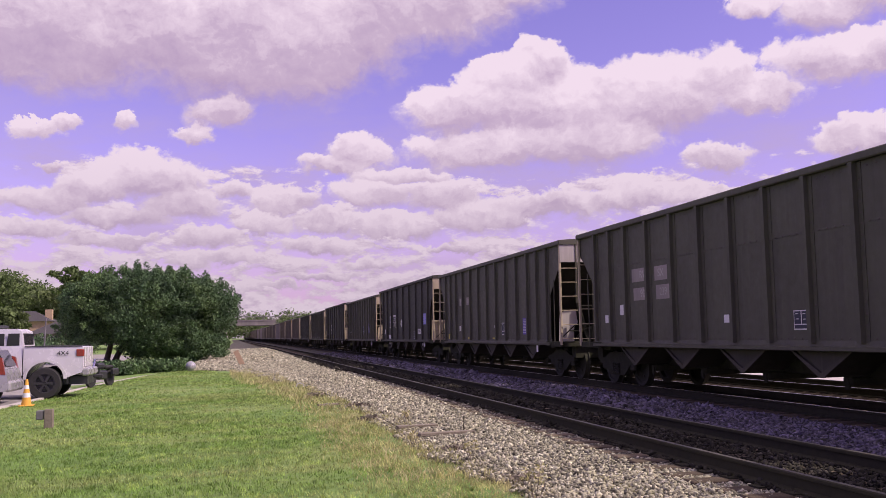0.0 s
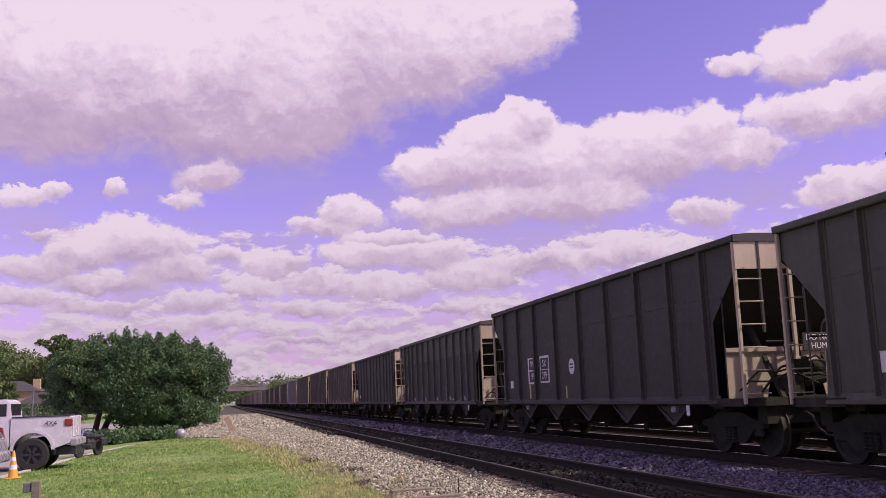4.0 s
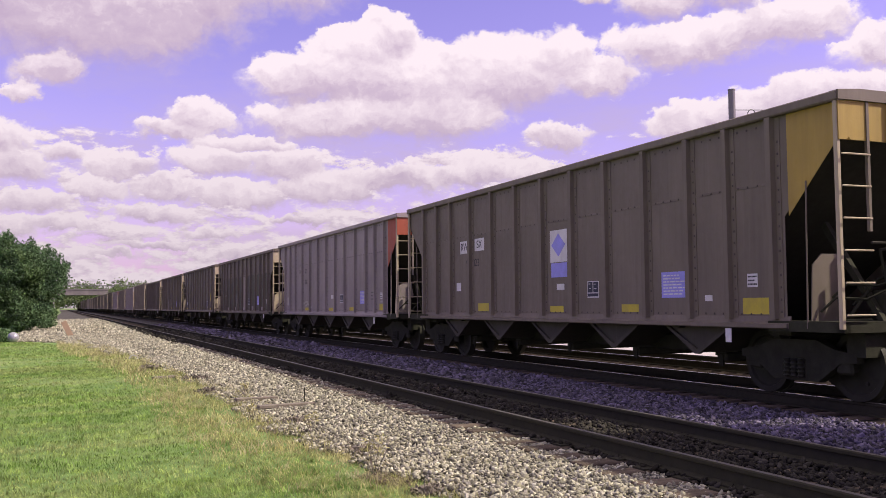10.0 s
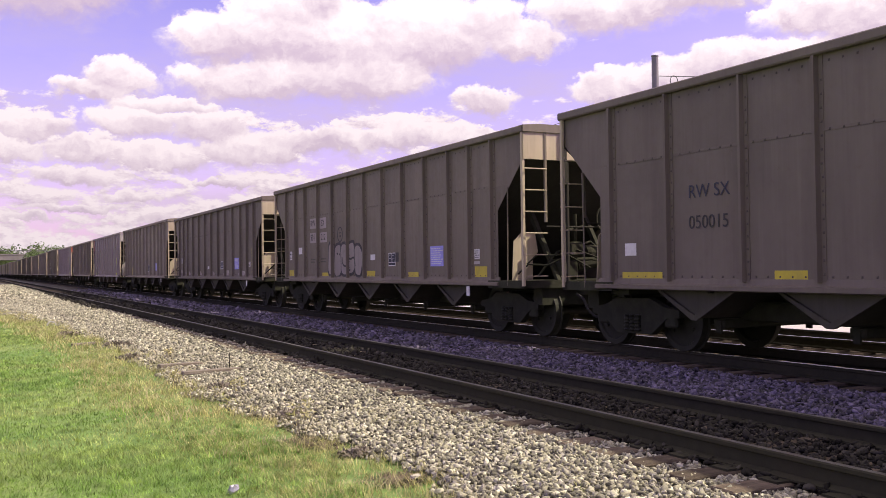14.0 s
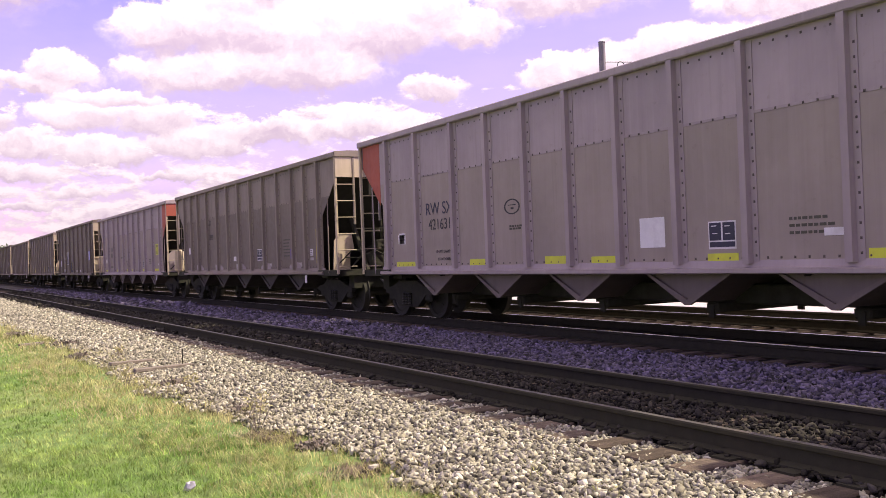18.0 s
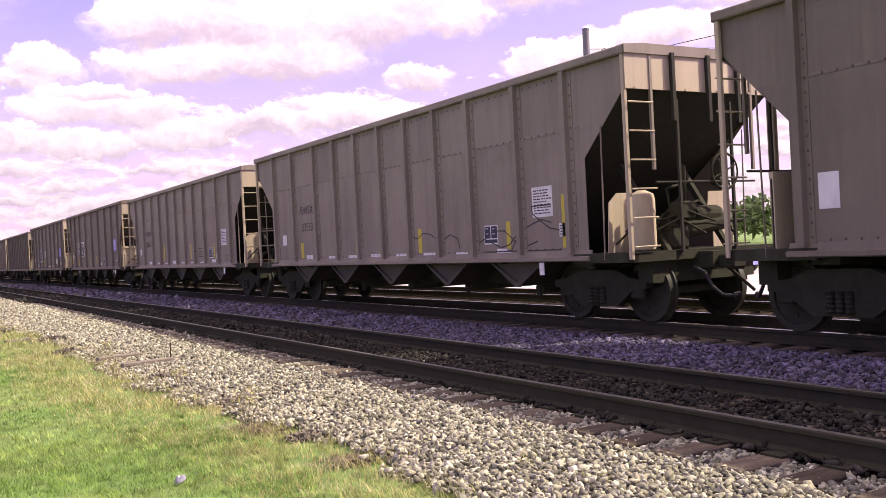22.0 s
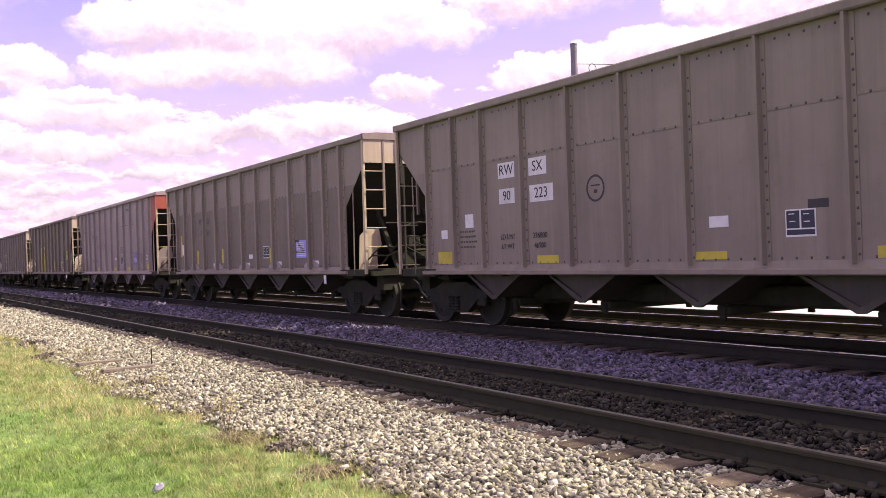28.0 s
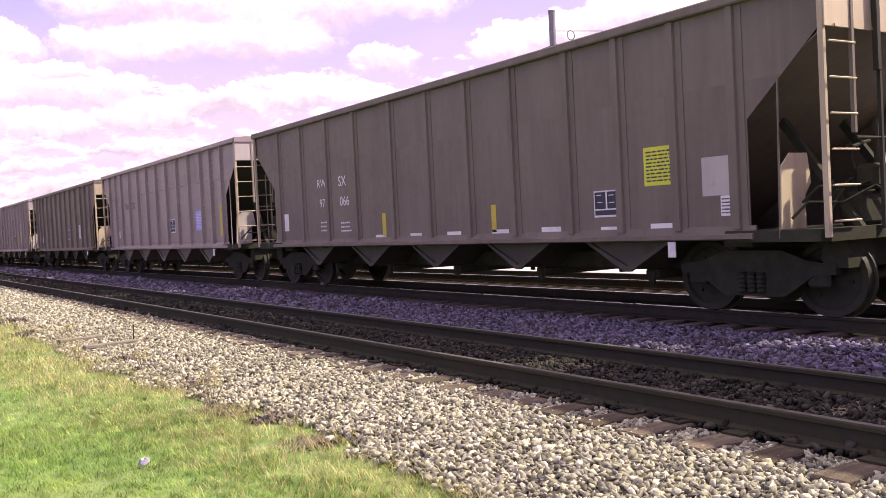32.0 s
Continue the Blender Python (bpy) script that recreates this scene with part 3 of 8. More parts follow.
def frame_geo(side):
    """Cast side frame of a truck."""
    g = Geo()
    x0, x1 = side * 0.93, side * 1.06
    g.plate([(-1.08, 0.52), (-1.08, 0.63), (-0.72, 0.68), (-0.40, 0.80), (0.40, 0.80), (0.72, 0.68), (1.08, 0.63), (1.08, 0.52), (0.80, 0.50), (0.42, 0.24), (-0.42, 0.24), (-0.80, 0.50)], "x", x0, x1)
    for y in (-0.84, 0.84):
        g.box((x0 - 0.02, y - 0.14, 0.36), (x1 + 0.02, y + 0.14, 0.60), 0.03)
    return g


def spring_geo():
    g = Geo()
    g.turn([p for i in range(5) for p in ((0.045, i * 0.055 - 0.02), (0.062, i * 0.055), (0.045, i * 0.055 + 0.02))], "z", 10)
    return g


CAR_MESHES = {}


def shared(key, make, material, smooth=False):
    k = (key, material.name)
    if k not in CAR_MESHES:
        CAR_MESHES[k] = make().mesh(key if isinstance(key, str) else key[0], material, smooth)
    return CAR_MESHES[k]


def g_side(top, s, low):
    """Upper or lower side sheet; they meet at the lapped seam."""
    y, yi, seam = HALF, HALF - 1.02, top - 1.02
    k = yi + 1.02 * (seam - (top - 1.48)) / 0.98
    if low:
        pts = [(-k, seam), (-yi, top - 1.48), (-yi, SILL), (yi, SILL), (yi, top - 1.48), (k, seam)]
    else:
        pts = [(-y, top), (-y, top - 0.50), (-k, seam), (k, seam), (y, top - 0.50), (y, top)]
    g = Geo()
    g.plate(pts, "x", s * (WIDE - 0.085), s * (WIDE - 0.075))
    return g


def g_tip(top, e):
    """Painted corner of the side over the end platform."""
    y, yi = e * (HALF - 0.09), e * (HALF - 0.93)
    g = Geo()
    g.plate([(y, top - 0.11), (y, top - 0.62), (yi, top - 1.48), (yi, top - 0.11)], "x", -WIDE + 0.068, -WIDE + 0.075)
    return g


def g_slope(top, e):
    """Slope sheet and vertical end sheet, at the end e."""
    g = Geo()
    y, w = e * HALF, WIDE - 0.09
    pts = [(y, top), (y, top - 0.58), (e * 4.3, 0.92), (e * 4.3, 0.94), (y - e * 0.012, top - 0.57), (y - e * 0.012, top)]
    g.plate(pts, "x", -w, w)
    return g


def g_endpanel(top, e):
    g = Geo()
    y = e * HALF
    g.box((-WIDE + 0.02, y - e * 0.01, top - 0.60), (WIDE - 0.02, y + e * 0.02, top - 0.10))
    for i in range(9):
        x = -1.32 + i * 0.33
        g.box((x - 0.02, y, top - 0.60), (x + 0.02, y + e * 0.035, top - 0.57))
    return g


def g_rib(top, style, short):
    z0, z1 = SILL + 0.06, top - 0.10
    if short:
        z0 = top - 1.30
    g = Geo()
    lip, web, d = {"hat": (0.105, 0.115, 0.085), "thin": (0.075, 0.05, 0.080), "soft": (0.10, 0.12, 0.05)}[style]
    # a flat riveted flange beside a raised web
    sec = [(-lip, 0.0), (-lip, -0.010), (-0.012, -0.012), (0.0, -d), (web * 0.85, -d), (web, -0.010), (web + 0.03, -0.010), (web + 0.03, 0.0)]
    v = [(x, y, z) for z in (z0, z1) for y, x in sec]
    n = len(sec)
    g.add(v, [tuple(range(n)), tuple(range(2 * n - 1, n - 1, -1))] + [(i, (i + 1) % n, n + (i + 1) % n, n + i) for i in range(n)])
    return g


def g_rivets(top, spots, style):
    """All rivet heads of the near side: along the ribs, the seam and the chords."""
    g = Geo()
    w = {"hat": 0.062, "thin": 0.046}[style]
    r = 0.0155

    def head(y, z, x):
        g.add([(x, y - r, z - r), (x, y + r, z - r), (x, y + r, z + r), (x, y - r, z + r), (x - 0.013, y, z)], [(0, 1, 4), (1, 2, 4), (2, 3, 4), (3, 0, 4)])

    x = -WIDE + 0.075
    for y in spots:
        for i in range(int((top - SILL - 0.3) / 0.165)):
            head(y - w, SILL + 0.16 + i * 0.165, x - 0.0105)
    for y in np.arange(-6.4, 6.41, 0.2):
        if min(abs(y - q) for q in spots) > 0.14:
            for z in (top - 1.003, top - 0.19, SILL + 0.13):
                head(float(y), z, x - (0.0075 if z == top - 1.003 else 0.0005))
    return g


def g_post(top, e, tall):
    """Upright channel on the end sheet; on some cars it stands free down to the platform."""
    g = Geo()
    y = e * HALF
    foot = SILL + 0.75 if tall else top - 1.05
    g.box((-0.035, y + e * 0.022, foot), (0.035, y + e * 0.085, top - 0.06), 0.006)
    if tall:
        g.box((-0.05, y + e * 0.01, foot - 0.05), (0.05, y + e * 0.09, foot), 0.006)
    return g


def g_chord(top, s):
    g = Geo()
    x = s * WIDE
    g.plate([(x - s * 0.13, top - 0.11), (x + s * 0.005, top - 0.11), (x + s * 0.02, top - 0.09), (x + s * 0.02, top), (x - s * 0.01, top + 0.02), (x - s * 0.13, top + 0.02)], "y", -HALF - 0.03, HALF + 0.03)
    return g


def g_endchord(top, e):
    g = Geo()
    y = e * HALF
    g.plate([(-WIDE, top - 0.10), (-WIDE, top + 0.02), (-WIDE + 0.35, top + 0.05), (WIDE - 0.35, top + 0.05), (WIDE, top + 0.02), (WIDE, top - 0.10)], "y", y - e * 0.10, y + e * 0.05)
    return g


def g_sill(s):
    g = Geo()
    x = s * WIDE
    g.plate([(x - s * 0.16, SILL - 0.07), (x - s * 0.02, SILL - 0.07), (x + s * 0.01, SILL - 0.055), (x + s * 0.01, SILL + 0.0), (x - s * 0.05, SILL + 0.015), (x - s * 0.07, SILL + 0.10), (x - s * 0.09, SILL + 0.10), (x - s * 0.09, SILL), (x - s * 0.16, SILL)],
            "y", -HALF + 0.95, HALF - 0.95)
    return g


def g_seam(top, s):
    """Lapped seam with its row of rivets, two thirds up the side."""
    g = Geo()
    z = top - 1.02
    g.box((s * (WIDE - 0.075), -6.6, z), (s * (WIDE - 0.068), 6.6, z + 0.035))
    return g


def g_pocket():
    """One discharge hopper: a V across the car."""
    g = Geo()
    w = WIDE - 0.20
    g.plate([(-0.74, SILL - 0.06), (0.74, SILL - 0.06), (0.08, 0.56), (-0.08, 0.56)], "x", -w, w)
    return g


def g_rim():
    g = Geo()
    g.plate([(-0.82, SILL - 0.06), (-0.74, SILL - 0.06), (0.0, 0.60), (0.74, SILL - 0.06), (0.82, SILL - 0.06), (0.05, 0.53), (-0.05, 0.53)], "x", -WIDE + 0.15, -WIDE + 0.198)
    return g


def g_door():
    g = Geo()
    w = WIDE - 0.62
    g.box((-w, -0.12, 0.40), (w, 0.12, 0.53), 0.02)
    for s in (-1, 1):
        g.box((s * w - 0.02, -0.05, 0.33), (s * w + 0.02, 0.05, 0.50))
    return g


def g_centre():
    g = Geo()
    g.box((-0.22, -HALF - 0.28, 0.78), (0.22, HALF + 0.28, 1.02))
    g.box((-0.55, -5.3, 0.50), (0.55, 5.3, 0.78), 0.03)
    for y in (-TRUCK, TRUCK):
        g.box((-1.30, y - 0.20, 0.86), (1.30, y + 0.20, 1.02))
    return g


def g_platform(e):
    g = Geo()
    y0, y1 = e * (HALF - 1.35), e * HALF
    g.box((-WIDE + 0.03, y1 - e * 0.12, SILL - 0.10), (WIDE - 0.03, y1, SILL + 0.026))
    g.box((-1.05, y1 - e * 0.40, SILL - 0.42), (1.05, y1 - e * 0.10, SILL - 0.06))
    for s in (-1, 1):
        g.box((s * (WIDE - 0.13), y0, SILL - 0.10), (s * (WIDE - 0.03), y1, SILL + 0.026))
    g.box((-WIDE + 0.04, y0, SILL + 0.022), (WIDE - 0.04, y1, SILL + 0.04))
    return g


def g_bulkhead(e):
    """Upright sheet across the car that carries the slope sheet, cut away in the middle."""
    g = Geo()
    y, w = e * (HALF - 0.72), WIDE - 0.10
    g.plate([(-w, SILL + 0.04), (-w, 1.98), (w, 1.98), (w, SILL + 0.04), (0.62, SILL + 0.04), (0.55, 1.34), (0.40, 1.46), (-0.40, 1.46), (-0.55, 1.34), (-0.62, SILL + 0.04)], "y", y - 0.008, y + 0.008)
    g.box((-w, y + e * 0.01, 1.90), (w, y + e * 0.06, 1.98))
    return g


def g_leg(s, e):
    """Upright plate beside the platform's edge that carries the slope sheet."""
    g = Geo()
    y = e * (HALF - 0.72)
    g.plate([(s * 1.32, SILL + 0.04), (s * 1.28, 1.80), (s * 1.12, 1.95), (s * 0.80, 1.95), (s * 0.74, 1.60), (s * 0.86, 1.45), (s * 0.86, SILL + 0.04)], "y", y - 0.008, y + 0.008)
    return g


def g_prop(e):
    """Diagonal prop from the platform's edge up to the slope sheet."""
    g = Geo()
    y = e * (HALF - 0.16)
    g.plate([(y, SILL + 0.04), (y - e * 0.09, SILL + 0.04), (y - e * 1.02, 2.34), (y - e * 0.95, 2.42)], "x", -0.04, 0.04)
    return g


def g_hose(e):
    """Air hose and angle cock hanging beside the coupler, with a bright coupling."""
    g = Geo()
    y = e * (HALF + 0.30)
    pts = [(-0.42, y - e * 0.2, 0.80), (-0.42, y, 0.72), (-0.40, y + e * 0.12, 0.52), (-0.34, y + e * 0.24, 0.40), (-0.24, y + e * 0.36, 0.38)]
    for p, q in zip(pts, pts[1:]):
        g.rod(p, q, 0.026, 7)
    g.rod(pts[-1], (-0.17, y + e * 0.42, 0.40), 0.045, 8)
    return g


def g_pipe(k):
    """One brake pipe, bent along the platform."""
    g = Geo()
    x, z = ((-1.25, 0.12), (-1.05, 0.30), (-0.7, 0.20))[k]
    pts = [(x, 0.28, z), (x + 0.18, 0.20, z + 0.18), (x + 0.45, -0.05, z + 0.16), (x + 0.80, -0.22, z + 0.34 - k * 0.08), (x + 1.25, -0.30, z + 0.10)]
    for p, q in zip(pts, pts[1:]):
        g.rod(p, q, 0.017, 6)
    return g


def g_valve():
    g = Geo()
    g.box((-0.42, -0.22, 0.42), (-0.06, 0.06, 0.72), 0.05)
    g.rod((-0.2, -0.10, 0.0), (-0.2, -0.10, 1.25), 0.03, 8)
    return g


def g_drum():
    return Geo().turn([(0.04, -0.30), (0.12, -0.27), (0.14, -0.20), (0.14, 0.20), (0.12, 0.27), (0.04, 0.30)], "x", 14, (0.42, 0.10, 0.52))


def g_jackpad():
    """Pale casting under the sill at the bolster."""
    return Geo().box((-WIDE + 0.10, -0.10, SILL - 0.24), (-WIDE + 0.22, 0.10, SILL - 0.10), 0.03)


def g_ladder(top, s, e, which=0):
    """Corner post of the ladder, and its stiles on side and end."""
    x, y = s * WIDE, e * HALF
    g = Geo()
    if which == 1:
        return g.rod((x - s * 0.04, y - e * 0.62, SILL - 0.06), (x - s * 0.04, y - e * 0.58, top - 1.05), 0.013, 6)
    if which == 2:
        return g.box((x - s * 0.52, y - e * 0.01, top - 1.75), (x - s * 0.47, y + e * 0.035, top - 0.08), 0.004)
    g.box((x - s * 0.06, y - e * 0.06, SILL - 0.06), (x, y + e * 0.004, top - 0.10), 0.008)
    return g


def g_rung(s, e):
    g = Geo()
    x, y = s * WIDE, e * HALF
    g.rod((x - s * 0.03, y + e * 0.05, 0), (x - s * 0.50, y + e * 0.05, 0), 0.012, 6)
    return g


def g_handrail(e):
    g = Geo()
    y = e * (HALF + 0.03)
    g.rod((-WIDE + 0.5, y, 2.05), (WIDE - 0.5, y, 2.05), 0.016, 6)
    for x in (-0.55, 0.55):
        g.box((x - 0.02, y - 0.02, SILL), (x + 0.02, y + 0.02, 3.25))
    return g


def g_coupler(e):
    g = Geo()
    y = e * (HALF + 0.28)
    g.box((-0.10, y - e * 0.1, 0.78), (0.10, y + e * 0.22, 0.96), 0.02)
    g.box((-0.16, y + e * 0.12, 0.74), (0.17, y + e * 0.30, 1.0), 0.05)
    g.rod((0.28, y - e * 0.3, 0.85), (0.33, y + e * 0.25, 0.42), 0.025, 6)
    return g


def g_tank():
    """Brake reservoir, upright on the platform."""
    g = Geo()
    g.turn([(0.05, 0.0), (0.17, 0.05), (0.19, 0.12), (0.19, 0.78), (0.17, 0.86), (0.06, 0.92)], "z", 16)
    return g


def g_gear():
    """Brake valve, cylinder and piping on the end platform."""
    g = Geo()
    g.box((-0.55, -0.16, 0.02), (-0.15, 0.16, 0.42), 0.05)
    g.rod((-0.10, 0.05, 0.30), (0.75, 0.05, 0.42), 0.13, 12)
    g.rod((0.75, 0.05, 0.42), (1.15, 0.0, 0.42), 0.03, 6)
    for a, b in (((-0.9, 0.1, 0.1), (-0.5, 0.05, 0.55)), ((-0.5, 0.05, 0.55), (0.3, 0.1, 0.75)), ((0.3, 0.1, 0.75), (0.9, -0.1, 0.2)), ((-0.35, 0, 0.4), (-0.35, 0.1, 0.95)), ((-0.35, 0.1, 0.95), (0.2, 0.2, 1.05))):
        g.rod(a, b, 0.022, 6)
    return g


def g_brakewheel():
    g = Geo()
    g.turn([(0.27, -0.012), (0.29, 0.0), (0.27, 0.012), (0.25, 0.0), (0.27, -0.012)], "y", 20, caps=False)
    for i in range(4):
        a = i * math.pi / 2 + 0.4
        g.rod((0, 0, 0), (0.27 * math.cos(a), 0, 0.27 * math.sin(a)), 0.012, 5)
    g.box((-0.12, 0.02, -0.2), (0.12, 0.2, 0.2), 0.03)
    return g


def g_gusset(q):
    g = Geo()
    g.plate([(0.0, 0.0), (q * 0.30, 0.0), (q * 0.30, 0.07), (q * 0.02, 0.17), (0.0, 0.17)], "x", -0.012, 0.0)
    return g


def build_car(top, paint, low, tip, ribs, style, extra, label):
    car = thing("coal_hopper_car", label, "freight car", group="coal hopper cars of the passing train")
    P, Q, T, K = PAINT[paint], PAINT[low], TIP[tip], TIP["tan"]
    # pockets get a darker tone than the body, for dirt and shade
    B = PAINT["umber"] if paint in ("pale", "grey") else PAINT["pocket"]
    for e in (-1, 1):
        # shaded slopes: umber on these cars, near-black on the rest
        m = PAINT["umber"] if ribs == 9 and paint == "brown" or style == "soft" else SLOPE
        part("slope_sheet", shared(("slope", top, e), lambda: g_slope(top, e), m), m, car, "slope sheet with grime and shade in its colour")
    for s in (-1, 1):
        part("upper_sheet", shared(("upper_sheet", top, s), lambda: g_side(top, s, False), P), P, car)
        part("lower_sheet", shared(("lower_sheet", top, s), lambda: g_side(top, s, True), Q), Q, car)
        part("top_chord", shared(("chord", top, s), lambda: g_chord(top, s), P), P, car)
        part("side_sill", shared(("sill", s), lambda: g_sill(s), P), P, car)
    if "s" in extra:
        part("riveted_seam", shared(("seam", top, -1), lambda: g_seam(top, -1), P), P, car)
    for e, key in ((-1, "N"), (1, "F")):
        if key in extra:
            m = TIP["red"] if key == "F" else T
            part("corner_sheet", shared(("corner_sheet", top, e), lambda: g_tip(top, e), m), m, car, "painted corner of the side")
    half = {13: (0.0, 1.18, 2.36, 3.56, 4.72, 5.63, 6.55), 11: (0.0, 1.18, 2.36, 3.57, 5.03, 6.36), 9: (0.0, 1.8, 3.55, 5.1, 6.5), 12: ()}[ribs]
    spots = sorted({-y for y in half} | set(half)) or [6.3, 5.08, 3.82, 2.57, 1.13, -0.12, -1.30, -2.48, -3.76, -4.74, -5.70, -6.58]
    if "s" in extra:
        part("rivets", shared(("rivets", top, ribs, style), lambda: g_rivets(top, spots, style), RIVET), RIVET, car, "dark rivet heads")["kind"] = "stuff"
    inner = HALF - 1.02
    lip, web = {"hat": (0.105, 0.145), "thin": (0.075, 0.08), "soft": (0.10, 0.15)}[style]
    BANDS[car.name] = [(y - lip, y + web) for y in spots]
    for s in (-1, 1):
        for y in spots:
            short = abs(y) > inner
            me = shared(("rib", top, style, short), lambda: g_rib(top, style, short), P)
            part("side_rib", me, P, car, at=Matrix.Translation((s * (WIDE - 0.075), y, 0)) @ Matrix.Rotation(0 if s < 0 else math.pi, 4, "Z"))
    for e in (-1, 1):
        part("end_panel", shared(("endpanel", top, e), lambda: g_endpanel(top, e), T), T, car, "faded painted end panel")
        part("end_chord", shared(("endchord", top, e), lambda: g_endchord(top, e), P), P, car)
        part("platform", shared(("platform", e), lambda: g_platform(e), UNDER), UNDER, car)
        if ribs == 9:
            part("bulkhead", shared(("bulkhead", e), lambda: g_bulkhead(e), K), K, car, "tan upright end bulkhead")
        else:
            leg = T if tip in ("tan", "pale") else P
            for s in (-1, 1):
                part("bulkhead_leg", shared(("bulkhead_leg", s, e), lambda: g_leg(s, e), leg), leg, car)
        for x in (-0.62, 0.62):
            part("prop", shared(("prop", e), lambda: g_prop(e), UNDER), UNDER, car, at=(x, 0, 0))
        part("air_hose", shared(("air_hose", e), lambda: g_hose(e), RUBBER), RUBBER, car)
        if ribs == 9:
            part("jack_pad", shared("jack_pad", g_jackpad, TIP["pale"]), TIP["pale"], car, at=(0, e * 4.75, 0))
        for q in ((-0.62, 0.10, 0.72) if ribs != 9 else (-0.45, 0.35)):
            post = K if ribs == 9 else SLOPE
            part("end_post", shared(("end_post", top, e, ribs == 9), lambda: g_post(top, e, ribs == 9), post), post, car, at=(q, 0, 0))
        part("handrail", shared(("handrail", e), lambda: g_handrail(e), SLOPE), SLOPE, car)
        part("coupler", shared(("coupler", e), lambda: g_coupler(e), UNDER), UNDER, car)
        for s in (-1, 1):
            L = part("ladder", shared(("ladder", top, s, e), lambda: g_ladder(top, s, e), K), K, car)
            for w in (1, 2):
                part("stile", shared(("stile", top, s, e, w), lambda: g_ladder(top, s, e, w), P), P, L)
            for i in range(6):
                z = SILL + 0.12 + i * (top - 0.5 - SILL) / 6
                if s < 0:
                    part("rung", shared(("rung", s, e), lambda: g_rung(s, e), K), K, L, at=(0, 0, z))
    part("brake_gear", shared("brake_gear", g_gear, UNDER), UNDER, car, at=(0, -HALF + 0.36, SILL + 0.02))
    for k in range(3):
        part("brake_pipe", shared(("brake_pipe", k), lambda: g_pipe(k), UNDER), UNDER, car, at=(0, -HALF + 0.34, SILL + 0.04))
    part("brake_valve", shared("brake_valve", g_valve, UNDER), UNDER, car, at=(0, -HALF + 0.34, SILL + 0.04))
    part("brake_drum", shared("brake_drum", g_drum, UNDER), UNDER, car, at=(0, -HALF + 0.34, SILL + 0.04))
    part("brake_wheel", shared("brake_wheel", g_brakewheel, UNDER), UNDER, car, at=(0.35, -HALF - 0.06, 2.2))
    if ribs == 9:
        sign = part("hump_sign", shared("hump_sign", lambda: Geo().box((-0.36, -0.02, -0.16), (0.36, 0.0, 0.16), 0.004), INK), INK, car, "black sign with white words", at=(0.02, -HALF - 0.095, 2.02))
        for text, z in (("DO NOT", 0.075), ("HUMP", -0.075)):
            c = bpy.data.curves.new("lettering", "FONT")
            c.body, c.size, c.extrude, c.align_x, c.align_y = text, 0.15, 0.001, "CENTER", "CENTER"
            c.materials.append(WHITE)
            ob = new("lettering", c)
            ob.parent = sign
            ob.matrix_basis = Matrix.Translation((0, -0.022, z)) @ Matrix.Rotation(math.pi / 2, 4, "X")
    if "t" in extra:
        part("air_reservoir", shared("air_reservoir", g_tank, K, True), K, car, "upright tan air tank", at=(-0.95, -HALF + 0.36, SILL + 0.02))
    part("reflector", shared("reflector", lambda: Geo().box((-WIDE + 0.02, -5.62, 0.74), (-WIDE + 0.035, -5.50, 0.94)), WHITE), WHITE, car, "small white reflector plate")
    part("centre_sill", shared("centre_sill", g_centre, UNDER), UNDER, car)
    for i in range(5):
        y = (i - 2) * 2.33
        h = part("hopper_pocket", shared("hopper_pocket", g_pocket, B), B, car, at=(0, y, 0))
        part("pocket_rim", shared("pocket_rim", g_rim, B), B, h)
        part("discharge_door", shared("discharge_door", g_door, UNDER), UNDER, h)
    if "g" in extra:
        for y in spots[2:-1:2]:
            for q in (-1, 1):
                part("gusset", shared(("gusset", q), lambda: g_gusset(q), PAINT["pale"]), PAINT["pale"], car, "pale bolted gusset plate", at=(-WIDE + 0.07, y + q * 0.13, SILL + 0.10))
    g = lambda: Geo().box((-WIDE + 0.12, -HALF + 0.05, top - 0.42), (WIDE - 0.12, HALF - 0.05, top - 0.30))
    part("coal_load", shared(("load", top), g, COAL), COAL, car)
    for e in (-1, 1):
        t = part("truck", shared("truck", lambda: Geo().box((-0.98, -0.16, 0.52), (0.98, 0.16, 0.80), 0.04), UNDER), UNDER, car, at=(0, e * TRUCK, 0))
        for s in (-1, 1):
            part("side_frame", shared(("side_frame", s), lambda: frame_geo(s), UNDER), UNDER, t)
            for y in (-0.13, 0.0, 0.13):
                part("spring", shared("spring", spring_geo, WHEEL), WHEEL, t, at=(s * 1.075, y, 0.30))
        for y in (-0.84, 0.84):
            w = part("wheelset", shared("wheelset", wheelset_geo, WHEEL, True), WHEEL, car, at=(0, e * TRUCK + y, 0.457))
            WHEELS.setdefault(round(e * TRUCK + y, 2), []).append(w)
    return car


WHEELS = {}
BANDS = {}      # where the ribs of each car stand, as from and to along it


# ---- marks on the cars ----
INKS = {"W": WHITE, "B": BLUE, "L": LIME, "Y": YELLOW, "K": INK, "N": NAVY, "V": VIOLET, "T": TIP["pale"], "G": PAINT["grey"], "D": PAINT["dark"], "E": PAINT["slate"], "Q": PAINT["pale"]}
FACE = Matrix(((0, 0, -1, 0), (-1, 0, 0, 0), (0, 1, 0, 0), (0, 0, 0, 1)))     # writing runs towards the near end


